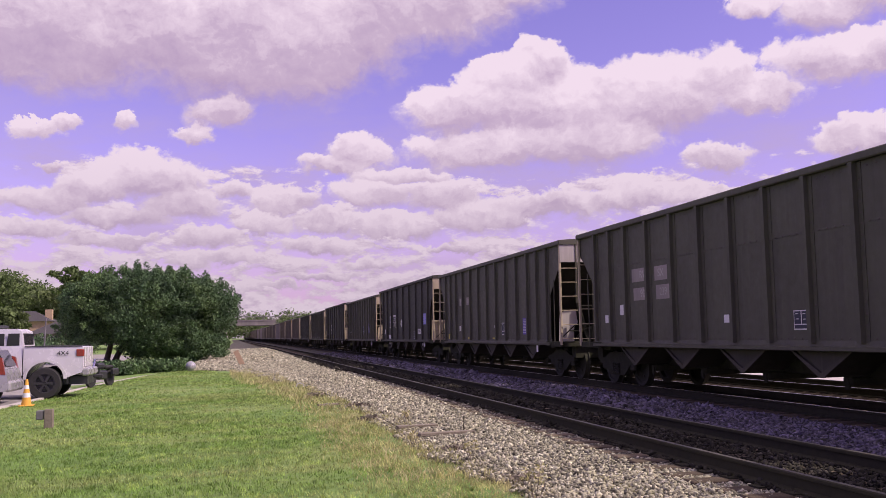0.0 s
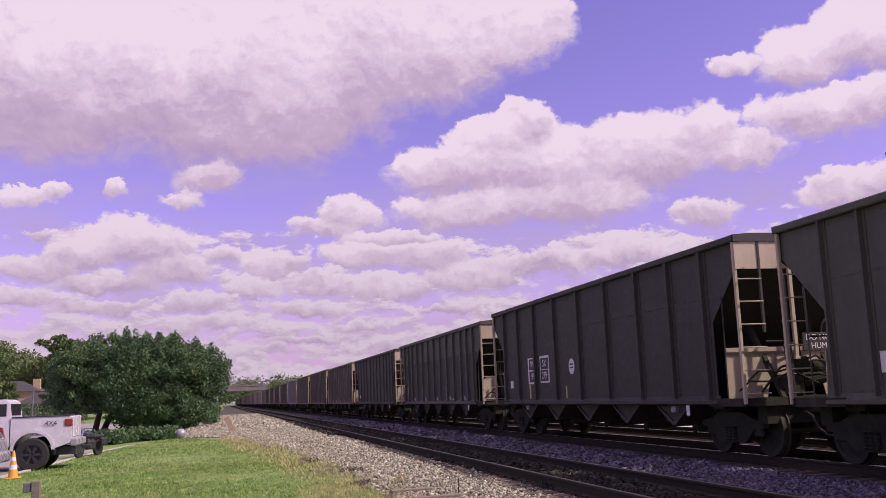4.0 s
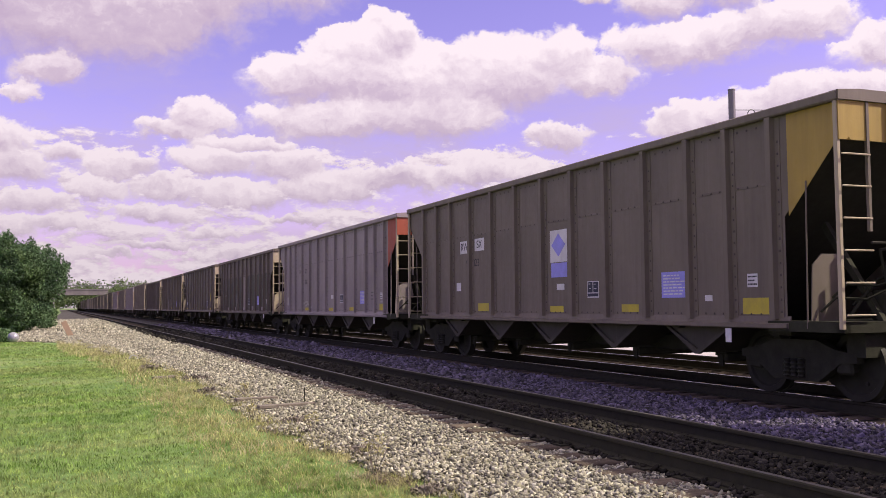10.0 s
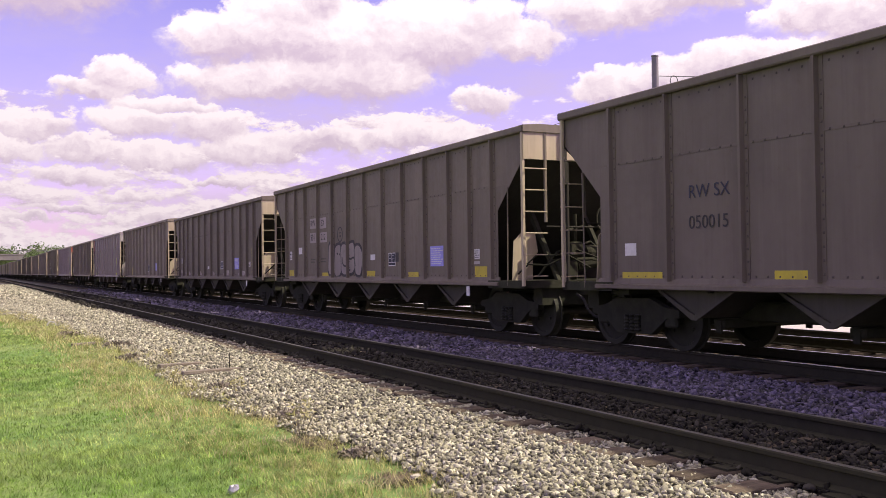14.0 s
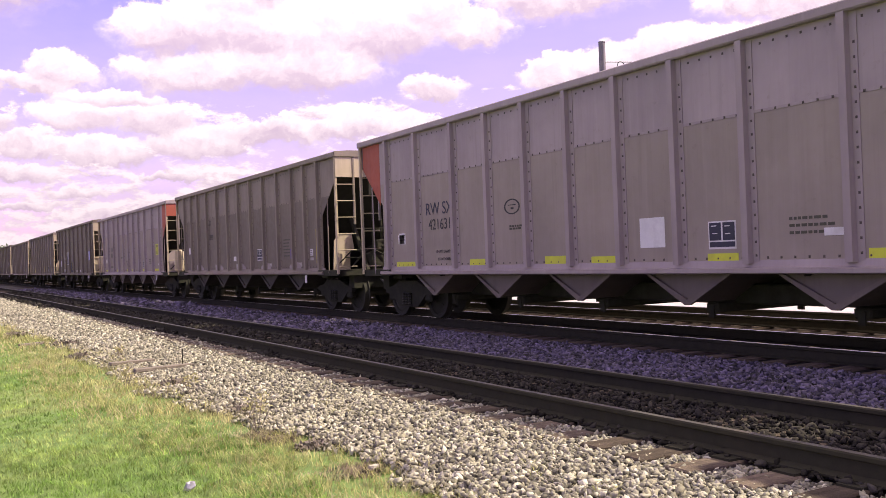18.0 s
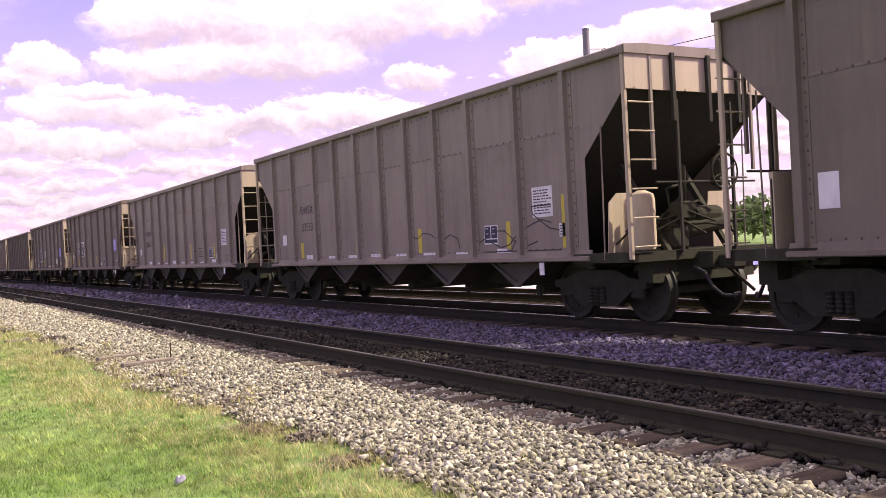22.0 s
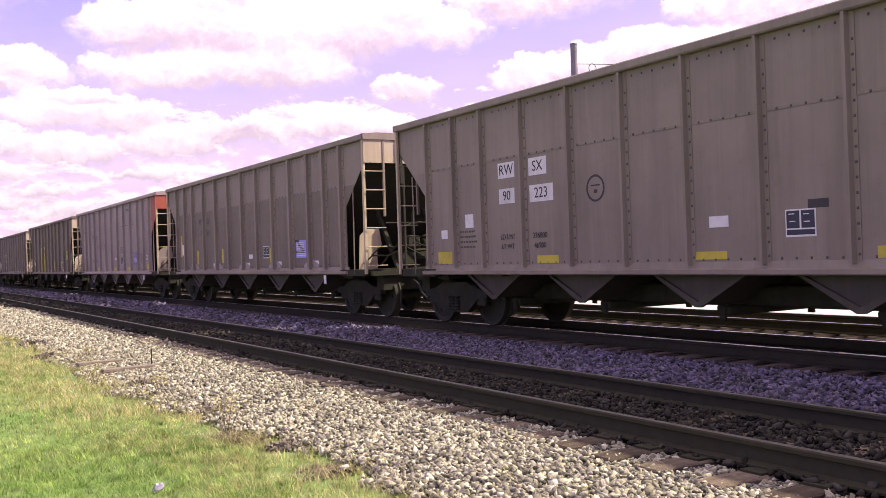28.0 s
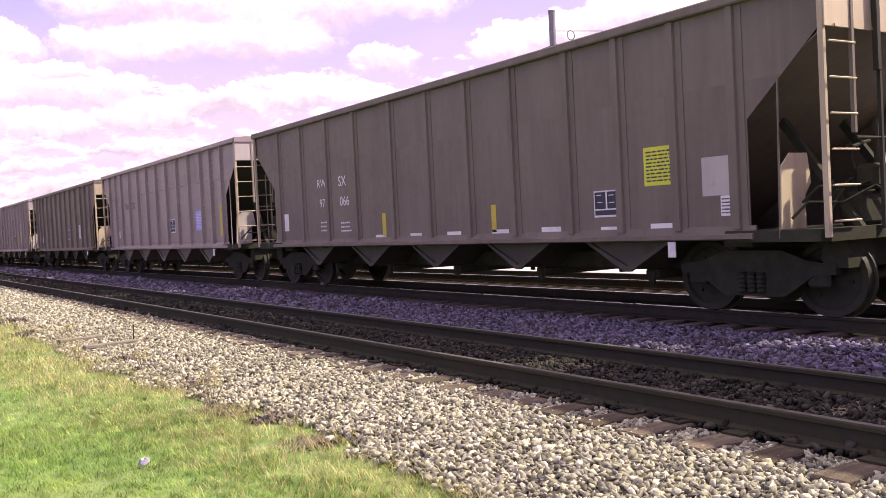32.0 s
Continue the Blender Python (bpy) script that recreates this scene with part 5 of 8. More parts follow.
def make_pickup():
    """Full-size crew pickup seen from its near side and tail; it heads towards -x."""
    t = thing("pickup_truck", "silver-white four-wheel-drive pickup truck parked on the asphalt", "truck", Matrix.Translation((-7.05, 31.2, -0.42)))
    lift = Matrix.Translation((0, 0, 0.12))
    # x runs from nose (-3.0) to tail (2.95)
    bed = [(1.0, 0.62), *[(x, z + 0.08) for x, z in arch(1.62, 0.58)], (2.67, 0.66), (2.70, 0.80), (2.70, 1.40), (2.65, 1.44), (1.0, 1.44)]
    part("cargo_bed", body_shell(bed, 0.98, 0.04), PEARL, t, smooth=True, at=lift)
    part("bed_liner", Geo().box((1.05, -0.80, 1.442), (2.60, 0.80, 1.452)), PLASTIC, t, at=lift)
    for s in (-1, 1):
        part("bed_rail_cap", Geo().box((1.03, s * 0.84, 1.445), (2.67, s * 0.97, 1.475), 0.01), PLASTIC, t, at=lift)
    cab = [(0.72, 0.60), (-1.15, 0.60), (-1.15, 1.12), (-1.05, 1.46), (-0.42, 1.93), (-0.10, 2.0), (0.52, 2.0), (0.66, 1.92), (0.72, 1.46)]
    part("cab", body_shell([(x + 0.25, z) for x, z in cab], 0.98, 0.17), PEARL, t, smooth=True, at=lift)
    nose = [(-0.92, 0.60), *[(x, z + 0.08) for x, z in reversed(arch(-2.02, 0.54))][::1], (-2.95, 0.62), (-3.0, 1.05), (-2.85, 1.22), (-0.92, 1.32)]
    part("front_fenders", body_shell(nose, 0.97, 0.05), PEARL, t, smooth=True, at=lift)
    for s in (-1, 1):
        for x0, x1, k in ((-0.05, 0.45, 0), (0.51, 0.87, 1)):
            part("side_window", Geo().plate([(x0 - (0.28 if k == 0 else 0), 1.50), (x1, 1.50), (x1, 1.86), (x0 + 0.05, 1.86)], "y", s * 0.885, s * 0.90), GLASS, t, at=lift)
        part("tail_lamp", Geo().box((2.50, s * 0.80, 1.14), (2.715, s * 0.985, 1.36), 0.02), LENS, t, "red tail lamp", at=lift)
        part("mud_flap", Geo().box((2.24, s * 0.75, 0.35), (2.27, s * 0.97, 0.75)), PLASTIC, t, at=lift)
    part("rear_window", Geo().box((0.91, -0.62, 1.52), (0.98, 0.62, 1.86)), GLASS, t, at=lift)
    part("tailgate", Geo().box((2.70, -0.78, 0.82), (2.735, 0.78, 1.43), 0.015), PEARL, t, at=lift)
    part("rear_bumper", Geo().box((2.65, -0.97, 0.55), (2.87, 0.97, 0.78), 0.04), SILVER, t, "dull metal step bumper", at=lift)
    part("roof_light_bar", Geo().box((0.05, -0.62, 2.03), (0.25, 0.62, 2.12), 0.02), PLASTIC, t, at=lift)
    part("underbody", Geo().box((-2.7, -0.75, 0.42), (2.8, 0.75, 0.66)), PLASTIC, t)
    part("exhaust", Geo().rod((2.2, -0.55, 0.45), (2.76, -0.62, 0.42), 0.045, 10), CHROME, t, at=lift)
    for x in (1.62, -2.02):
        for s in (-1, 1):
            w = wheel(t, x, s * 0.88, 0.475, 0.32, PLASTIC)
            if s > 0:
                w.matrix_basis = w.matrix_basis @ Matrix.Rotation(math.pi, 4, "Z")
    part("fender_flare", Geo().plate([(1.62 + 0.62 * math.cos(a), 0.48 + 0.60 * math.sin(a)) for a in [math.pi * i / 12 for i in range(13)]] + [(1.62 + 0.53 * math.cos(a), 0.48 + 0.51 * math.sin(a)) for a in [math.pi * (1 - i / 12) for i in range(13)]], "y", -1.005, -0.96), PEARL, t, at=lift)
    c = bpy.data.curves.new("lettering", "FONT")
    c.body, c.size, c.extrude, c.align_x = "4X4", 0.20, 0.002, "CENTER"
    c.materials.append(PLASTIC)
    ob = new("lettering", c)
    ob.parent, ob["label"] = t, "black lettering on the bed side"
    ob.matrix_basis = Matrix.Translation((2.12, -0.985, 1.30)) @ Matrix.Rotation(math.pi / 2, 4, "X")
    part("hitch_rack", Geo().box((2.87, -0.06, 0.45), (3.15, 0.06, 0.55), 0.02), PLASTIC, t, at=lift)


def make_suv():
    """Compact hatch, tail towards +x."""
    t = thing("hatchback_car", "silver compact hatchback parked beside the lawn", "car", Matrix.Translation((-7.95, 28.6, -0.42)))
    low = [(-2.0, 0.35), *[(x, z - 0.06) for x, z in arch(-1.30, 0.37)], *[(x, z - 0.06) for x, z in arch(1.22, 0.37)], (1.98, 0.38), (2.03, 0.62), (1.96, 0.98), (1.2, 1.02), (-0.95, 0.98), (-1.9, 0.80)]
    part("lower_body", body_shell(low, 0.88, 0.03), SILVER, t, smooth=True)
    top = [(-0.95, 0.97), (-0.30, 1.46), (0.1, 1.58), (1.35, 1.58), (1.62, 1.52), (1.93, 0.99), (1.2, 0.99)]
    part("cabin", body_shell(top, 0.87, 0.16), SILVER, t, smooth=True)
    for s in (-1, 1):
        part("side_window", Geo().plate([(-0.55, 1.03), (0.42, 1.03), (0.42, 1.46), (-0.05, 1.44)], "y", s * 0.80, s * 0.815), GLASS, t)
        part("side_window", Geo().plate([(0.48, 1.03), (1.40, 1.06), (1.30, 1.44), (0.48, 1.46)], "y", s * 0.80, s * 0.815), GLASS, t)
        part("tail_lamp", Geo().plate([(1.66, 0.86), (1.96, 0.84), (1.86, 1.30), (1.72, 1.34)], "y", s * 0.76, s * 0.885), LENS, t, "tall red tail lamp")
    part("rear_window", Geo().plate([(1.66, 1.50), (1.90, 1.06), (1.93, 1.06), (1.69, 1.50)], "y", -0.62, 0.62), GLASS, t)
    part("rear_bumper", Geo().box((1.92, -0.86, 0.36), (2.10, 0.86, 0.66), 0.06), SILVER, t)
    part("roof_rail", Geo().box((-0.1, -0.66, 1.60), (1.4, -0.63, 1.63)), PLASTIC, t)
    for x in (-1.30, 1.22):
        for s in (-1, 1):
            w = wheel(t, x, s * 0.78, 0.32, 0.21, SILVER)
            if s > 0:
                w.matrix_basis = w.matrix_basis @ Matrix.Rotation(math.pi, 4, "Z")


def make_far_car(x, y, z, paint, label, turn=0.0):
    t = thing("parked_car", label, "car", Matrix.Translation((x, y, z)) @ Matrix.Rotation(turn, 4, "Z"), "parked cars")
    low = [(-2.2, 0.30), *[(p, q - 0.08) for p, q in arch(-1.40, 0.36)], *[(p, q - 0.08) for p, q in arch(1.35, 0.36)], (2.2, 0.34), (2.25, 0.70), (1.6, 0.90), (-1.2, 0.90), (-2.2, 0.72)]
    part("body", body_shell(low, 0.88, 0.03), paint, t, smooth=True)
    part("cabin", body_shell([(-1.1, 0.88), (-0.35, 1.38), (0.85, 1.40), (1.7, 0.90)], 0.84, 0.18), paint, t, smooth=True)
    for s in (-1, 1):
        part("side_window", Geo().plate([(-0.75, 0.93), (1.30, 0.93), (0.78, 1.32), (-0.30, 1.31)], "y", s * 0.755, s * 0.78), GLASS, t)
    for px in (-1.40, 1.35):
        for s in (-1, 1):
            wheel(t, px, s * 0.78, 0.32, 0.2)


def make_motorbike():
    t = thing("motorcycle", "dark motorcycle parked behind the pickup", "motorcycle", Matrix.Translation((-4.72, 37.0, -0.42)) @ Matrix.Rotation(1.2, 4, "Z"))
    for x in (-0.68, 0.68):
        part("tyre", Geo().turn([(0.24, -0.06), (0.31, -0.05), (0.33, 0), (0.31, 0.05), (0.24, 0.06)], "y", 20), RUBBER, t, at=(x, 0, 0.33), smooth=True)
    part("engine", Geo().box((-0.28, -0.18, 0.28), (0.26, 0.18, 0.62), 0.06), PLASTIC, t)
    part("fuel_tank", Geo().box((-0.35, -0.14, 0.66), (0.15, 0.14, 0.90), 0.07), PLASTIC, t)
    part("seat", Geo().box((0.12, -0.15, 0.66), (0.75, 0.15, 0.80), 0.05), RUBBER, t)
    part("fork", Geo().rod((-0.68, 0, 0.33), (-0.38, 0, 1.02), 0.04, 8), CHROME, t)
    part("handlebar", Geo().rod((-0.36, -0.36, 1.04), (-0.36, 0.36, 1.04), 0.018, 8), CHROME, t)
    part("saddlebag", Geo().box((0.42, -0.34, 0.40), (0.82, -0.17, 0.68), 0.05), PLASTIC, t)


# ---- small things on the lawn ----
def make_lawn_things():
    t = thing("traffic_cone", "orange and white traffic cone beside the kerb", "cone", (-5.28, 26.9, -0.40))
    part("base", Geo().box((-0.18, -0.18, 0), (0.18, 0.18, 0.04), 0.015), ORANGE, t)
    for i, (z0, z1, m) in enumerate(((0.04, 0.24, ORANGE), (0.24, 0.36, WHITE), (0.36, 0.46, ORANGE), (0.46, 0.56, WHITE), (0.56, 0.72, ORANGE))):
        r = lambda z: 0.135 - z * 0.145
        part("band", Geo().rod((0, 0, z0), (0, 0, z1), r(z0), 20, r(z1)), m, t, "white reflective band" if m is WHITE else "", smooth=True)
    t = thing("marker_post", "short weathered timber post with a small grey box on the lawn", "post", (-3.44, 19.6, -0.36))
    part("post", Geo().box((-0.07, -0.07, -0.1), (0.09, 0.07, 0.36), 0.012), TIMBER, t)
    part("box", Geo().box((-0.22, -0.05, 0.16), (-0.08, 0.07, 0.34), 0.015), GALV, t, "small grey metal box")
    t = thing("white_ball", "pale round ball ornament beside the hedge", "ball", (-1.98, 50.0, -0.36))
    g = Geo()
    g.turn([(0.26 * math.sin(math.pi * i / 12) + 0.001, 0.26 - 0.26 * math.cos(math.pi * i / 12)) for i in range(13)], "z", 24)
    part("globe", g, SILVER, t, smooth=True)
    part("foot", Geo().rod((0, 0, -0.05), (0, 0, 0.04), 0.12, 12), CONCRETE, t)
    t = thing("leaning_board", "short orange-brown timber board leaning in the gravel", "board", Matrix.Translation((0.72, 56.5, -0.3)) @ Matrix.Rotation(-0.45, 4, "Y"))
    part("plank", Geo().box((-0.15, -0.04, 0), (0.15, 0.04, 0.95), 0.01), BRICKWALL, t)
    t = thing("signal_cabinet", "pale trackside equipment cabinet on a post", "cabinet", (-1.0, 150, -0.2))
    part("cabinet", Geo().box((-0.6, -0.5, 0.2), (0.6, 0.5, 1.9), 0.05), SIDING, t)
    part("plinth", Geo().box((-0.7, -0.6, -0.2), (0.7, 0.6, 0.2)), CONCRETE, t)
    t = thing("signal_mast", "thin pale trackside mast", "mast", (-0.6, 165, -0.2))
    part("mast", Geo().rod((0, 0, -0.2), (0, 0, 4.6), 0.07, 10), SIDING, t)
    part("head", Geo().box((-0.3, -0.1, 4.2), (0.3, 0.1, 4.7), 0.03), GALV, t)
    t = thing("lamp_post", "thin grey post standing in the car park", "post", (-10.9, 60, -0.42))
    part("shaft", Geo().rod((0, 0, 0), (0.12, 0, 3.1), 0.05, 10, 0.04), GALV, t, smooth=True)
    part("collar", Geo().rod((0, 0, 0), (0, 0, 0.12), 0.10, 10), CONCRETE, t)
    t = thing("litter", "crumpled pale scrap lying in the grass", "litter", (1.66, 6.62, -0.27))
    g = Geo()
    rng = random.Random(3)
    g.turn([(0.008, 0), (0.032, 0.008), (0.042, 0.03), (0.03, 0.055), (0.008, 0.06)], "z", 9)
    g.v = [(x + rng.uniform(-0.012, 0.012), y + rng.uniform(-0.012, 0.012), z + rng.uniform(-0.01, 0.01)) for x, y, z in g.v]
    part("scrap", g, SILVER, t)
    t = thing("pipe_ring", "small white plastic pipe ring lying in the grass", "ring", (2.14, 29.8, -0.24))
    part("ring", Geo().turn([(0.10, -0.04), (0.13, -0.04), (0.13, 0.04), (0.10, 0.04), (0.10, -0.04)], "y", 18, caps=False), SIDING, t)
    # old planks lying at the edge of the stone
    for x, y, a, l in ((3.25, 14.2, 0.15, 0.9), (3.05, 15.5, 0.1, 0.7), (2.2, 21.4, 0.5, 0.6)):
        t = thing("old_plank", "grey weathered plank lying on the stones", "plank", Matrix.Translation((x, y, ground_z(x) + 0.05)) @ Matrix.Rotation(a, 4, "Z"), "old planks")
        part("plank", Geo().box((-l / 2, -0.07, -0.02), (l / 2, 0.07, 0.03), 0.008), TIMBER, t)
    t = thing("wire_stub", "short dark rod standing in the stones", "rod", (3.55, 14.3, -0.25))
    part("rod", Geo().rod((0, 0, 0), (0.01, 0, 0.30), 0.008, 6), RAILSIDE, t)
    for i, (x, y, s) in enumerate(((2.78, 20.6, 1.0), (2.55, 17.6, 0.8), (2.95, 12.4, 0.7), (3.05, 9.6, 0.7), (2.9, 7.4, 0.55), (2.2, 25.0, 1.0))):
        t = thing("dirt_clod", "brown clod of dry roots and earth beside the stones", "clod", (x, y, ground_z(x)), "clods of earth")
        v, f = foliage(np.random.default_rng(2 + i), [(0, 0, 0.05 * s, 0.30 * s, 0.24 * s, 0.08 * s)], 200, 0.05 * s, None)
        bulk("clod", v, f, TIMBER, parent=t, kind="")


# ---- car park, houses, far side of the railway ----
def make_lot():
    g = Geo()
    pts = [(-60, 20), (-6.05, 20), (-5.95, 26.0), (-5.6, 30), (-5.05, 38.5), (-4.2, 44.5), (-3.0, 51.5), (-3.6, 54), (-7.5, 57), (-9.5, 100), (-14, 120), (-60, 130)]
    g.plate(pts, "z", -0.60, -0.415)
    structure("car_park", g, ASPHALT, "pale worn asphalt car park beside the lawn", "pavement")
    g = Geo()
    edge = pts[1:7]
    for a, b in zip(edge, edge[1:]):
        d = Vector((b[0] - a[0], b[1] - a[1])).normalized()
        m = Vector((-d.y, d.x)) * 0.15
        g.plate([(a[0], a[1]), (b[0], b[1]), (b[0] - m.x, b[1] - m.y), (a[0] - m.x, a[1] - m.y)], "z", -0.6, -0.365)
    structure("kerb", g, CONCRETE, "low concrete kerb round the car park", "kerb")


def make_house(x, y, w, d, h, wall, label, roof=3.0, chimney=False, turn=0.0, base=-0.5):
    t = thing("house", label, "house", Matrix.Translation((x, y, base)) @ Matrix.Rotation(turn, 4, "Z"), "houses")
    part("wall", Geo().box((-w / 2, -d / 2, 0), (w / 2, d / 2, h)), wall, t)
    e = 0.5
    r = part("roof", Geo().add([(-w / 2 - e, -d / 2 - e, h), (w / 2 + e, -d / 2 - e, h), (w / 2 + e, d / 2 + e, h), (-w / 2 - e, d / 2 + e, h), (-w / 2 + d * 0.3, 0, h + roof), (w / 2 - d * 0.3, 0, h + roof)],
                           [(0, 1, 5, 4), (1, 2, 5), (2, 3, 4, 5), (3, 0, 4), (0, 3, 2, 1)]), ROOF, t)
    if chimney:
        part("chimney", Geo().box((w * 0.36, -0.6, h), (w * 0.36 + 0.9, 0.4, h + roof + 0.2)), BRICKWALL, r)
    for i in range(3):
        px = -w / 2 + w * (i + 0.5) / 3
        for s in (-1,):
            win = part("window", Geo().box((px - 0.5, s * d / 2 - 0.06, 1.0), (px + 0.5, s * d / 2 + 0.02, 2.2)), SIDING, t)
            part("pane", Geo().box((px - 0.42, s * d / 2 - 0.08, 1.08), (px + 0.42, s * d / 2 - 0.062, 2.12)), GLASS, win)
    for py in (-d * 0.2, d * 0.25):
        win = part("window", Geo().box((-w / 2 - 0.06, py - 0.5, 1.0), (-w / 2 + 0.02, py + 0.5, 2.2)), SIDING, t)
        part("pane", Geo().box((-w / 2 - 0.08, py - 0.42, 1.08), (-w / 2 - 0.062, py + 0.42, 2.12)), GLASS, win)


def make_far_side():
    g = Geo()
    g.plate([(16.9, -80), (31, -80), (31, 330), (16.9, 330)], "z", -0.62, -0.36)
    structure("access_road", g, CONCRETE, "sunlit pale concrete road beyond the tracks", "road")
    make_house(52, 66, 22, 12, 3.2, SIDING, "low white commercial building with a dark roof", 2.2, turn=0.2)
    make_house(64, 47.7, 3.4, 5, 4.0, SIDING, "small white gatehouse with a dark hipped roof", 0.7)
    make_house(46, 8, 14, 9, 2.8, SIDING, "pale house with a grey roof beyond the tracks", 2.2)
    make_house(60, 120, 26, 14, 4.0, SIDING, "long pale building beyond the tracks", 1.6)
    make_far_car(27.5, 17.5, -0.36, PEARL, "white car parked beyond the tracks", math.pi / 2)
    make_far_car(27.8, 26.5, -0.36, BLUE, "blue car parked beyond the tracks", math.pi / 2)
    make_far_car(28, 44, -0.36, SILVER, "silver car parked beyond the tracks", math.pi / 2 + 0.1)
    make_far_car(28, 62, -0.36, PEARL, "white car parked beyond the tracks", math.pi / 2)
    # low white fence
    t = thing("low_fence", "low white board fence along the road", "fence", (33, 0, -0.5))
    for i in range(60):
        part("post", shared("fence_post", lambda: Geo().box((-0.05, -0.05, 0), (0.05, 0.05, 1.0), 0.01), SIDING), SIDING, t, at=(0, -20 + i * 2.2, 0))
    for z in (0.35, 0.72):
        part("board", Geo().box((-0.08, -20, z), (-0.05, 110, z + 0.18)), SIDING, t)
    # cables from the pole
    t = thing("overhead_cables", "thin dark overhead cables beyond the train", "cable")
    for k, (z, x) in enumerate(((8.6, 25.5), (7.9, 25.6), (7.2, 25.7))):
        g = Geo()
        for (y0, y1) in ((-12, 30.7), (30.7, 74)):
            prev = None
            for i in range(13):
                u = i / 12
                q = (x, y0 + (y1 - y0) * u, z - 1.1 * 4 * u * (1 - u) * 0.6)
                if prev:
                    g.rod(prev, q, 0.014, 5)
                prev = q
        part("cable", g, PLASTIC, t)


def make_hedge():
    rng = np.random.default_rng(21)
    t = thing("clipped_hedge", "low dark green hedge along the end of the lawn", "hedge", (0, 0, 0))
    rows = [(-6.3 + i * 0.2, 47.0 + i * 0.22 + 0.5 * math.sin(i * 0.7), -0.12 + 0.12 * rng.random(), 0.5, 0.7, 0.36) for i in range(21)]
    v, f = foliage(rng, rows, 420, 0.09, LEAF)
    bulk("foliage", v, f, LEAF, parent=t, kind="")
    t = thing("shrub", "round green shrub under the broad tree", "shrub", (0, 0, 0))
    v, f = foliage(rng, [(-12.5, 66, 0.5, 1.6, 1.4, 0.9), (-13.8, 68, 0.6, 1.4, 1.4, 1.0), (-17.5, 96, 0.9, 1.6, 1.4, 1.2), (-15.4, 97, 0.9, 1.6, 1.4, 1.1), (-13.6, 95, 0.8, 1.5, 1.4, 1.1)], 1200, 0.13, LEAF)
    bulk("foliage", v, f, LEAF, parent=t, kind="")


# ---- ties, stones, grass ----
def make_ties(tracks):
    g = Geo()
    g.box((-1.3, -0.115, -0.17), (1.3, 0.115, 0.0), 0.012)
    me = g.mesh("tie", TIE)
    plate = Geo().box((-0.17, -0.09, 0), (0.17, 0.09, 0.016)).mesh("tie_plate", RAILSIDE)
    rng = random.Random(4)
    for i in range(156):
        y = -6.8 + i * 0.5
        tie = part("tie", me, TIE, tracks[0], at=Matrix.Translation((rng.uniform(-0.04, 0.04), y + rng.uniform(-0.03, 0.03), -0.174 + rng.uniform(-0.012, 0.003))) @ Matrix.Rotation(rng.uniform(-0.02, 0.02), 4, "Z"))
        if i < 76:
            part("tie_plate", plate, RAILSIDE, tie, at=(-0.7175, 0, 0.0))
    for k, c in enumerate(TRACKS):
        v, f = [], []
        ys = np.arange(1.2, 300, 0.5) if k else np.arange(71.2, 400, 0.5)
        for y in ys:
            n = len(v)
            v += [(x, y + b, z) for x in (-1.3, 1.3) for b in (-0.115, 0.115) for z in (-0.3, -0.176)]
            f += [(n, n + 1, n + 3, n + 2), (n + 4, n + 6, n + 7, n + 5), (n, n + 4, n + 5, n + 1), (n + 2, n + 3, n + 7, n + 6), (n + 1, n + 5, n + 7, n + 3)]
        bulk("far_ties", v, f, TIE, "row of timber ties", parent=tracks[k])


def rock_shapes(rng):
    """Broken-stone shapes: lumps with flat faces split off them, longer than thick."""
    p = (1 + 5 ** 0.5) / 2
    v = np.array([(-1, p, 0), (1, p, 0), (-1, -p, 0), (1, -p, 0), (0, -1, p), (0, 1, p), (0, -1, -p), (0, 1, -p), (p, 0, -1), (p, 0, 1), (-p, 0, -1), (-p, 0, 1)], float) / 1.9
    f = np.array([(0, 11, 5), (0, 5, 1), (0, 1, 7), (0, 7, 10), (0, 10, 11), (1, 5, 9), (5, 11, 4), (11, 10, 2), (10, 7, 6), (7, 1, 8), (3, 9, 4), (3, 4, 2), (3, 2, 6), (3, 6, 8), (3, 8, 9), (4, 9, 5), (2, 4, 11), (6, 2, 10), (8, 6, 7), (9, 8, 1)])
    out = []
    for i in range(14):
        w = v + rng.normal(size=(12, 3)).clip(-1.5, 1.5) * 0.20
        for k in range(4):
            cut = rng.normal(size=3)
            cut /= np.linalg.norm(cut)
            w = w - np.maximum(w @ cut - rng.uniform(0.35, 0.6), 0)[:, None] * cut
        out.append(w * np.array([1.35 + 0.45 * rng.random(), 0.95 + 0.25 * rng.random(), 0.70 + 0.25 * rng.random()]))
    return out, f


def chip_shapes(rng):
    """Simpler stones, for those farther off."""
    v = np.array([(1, 0, 0), (-1, 0, 0), (0, 1, 0), (0, -1, 0), (0, 0, 1), (0, 0, -1)], float)
    f = np.array([(0, 2, 4), (2, 1, 4), (1, 3, 4), (3, 0, 4), (2, 0, 5), (1, 2, 5), (3, 1, 5), (0, 3, 5)])
    return [(v * (1.1 + 0.15 * rng.normal(size=(6, 1))) + rng.normal(size=(6, 3)) * 0.28) * np.array([1.2, 1.0, 0.8]) for i in range(14)], f


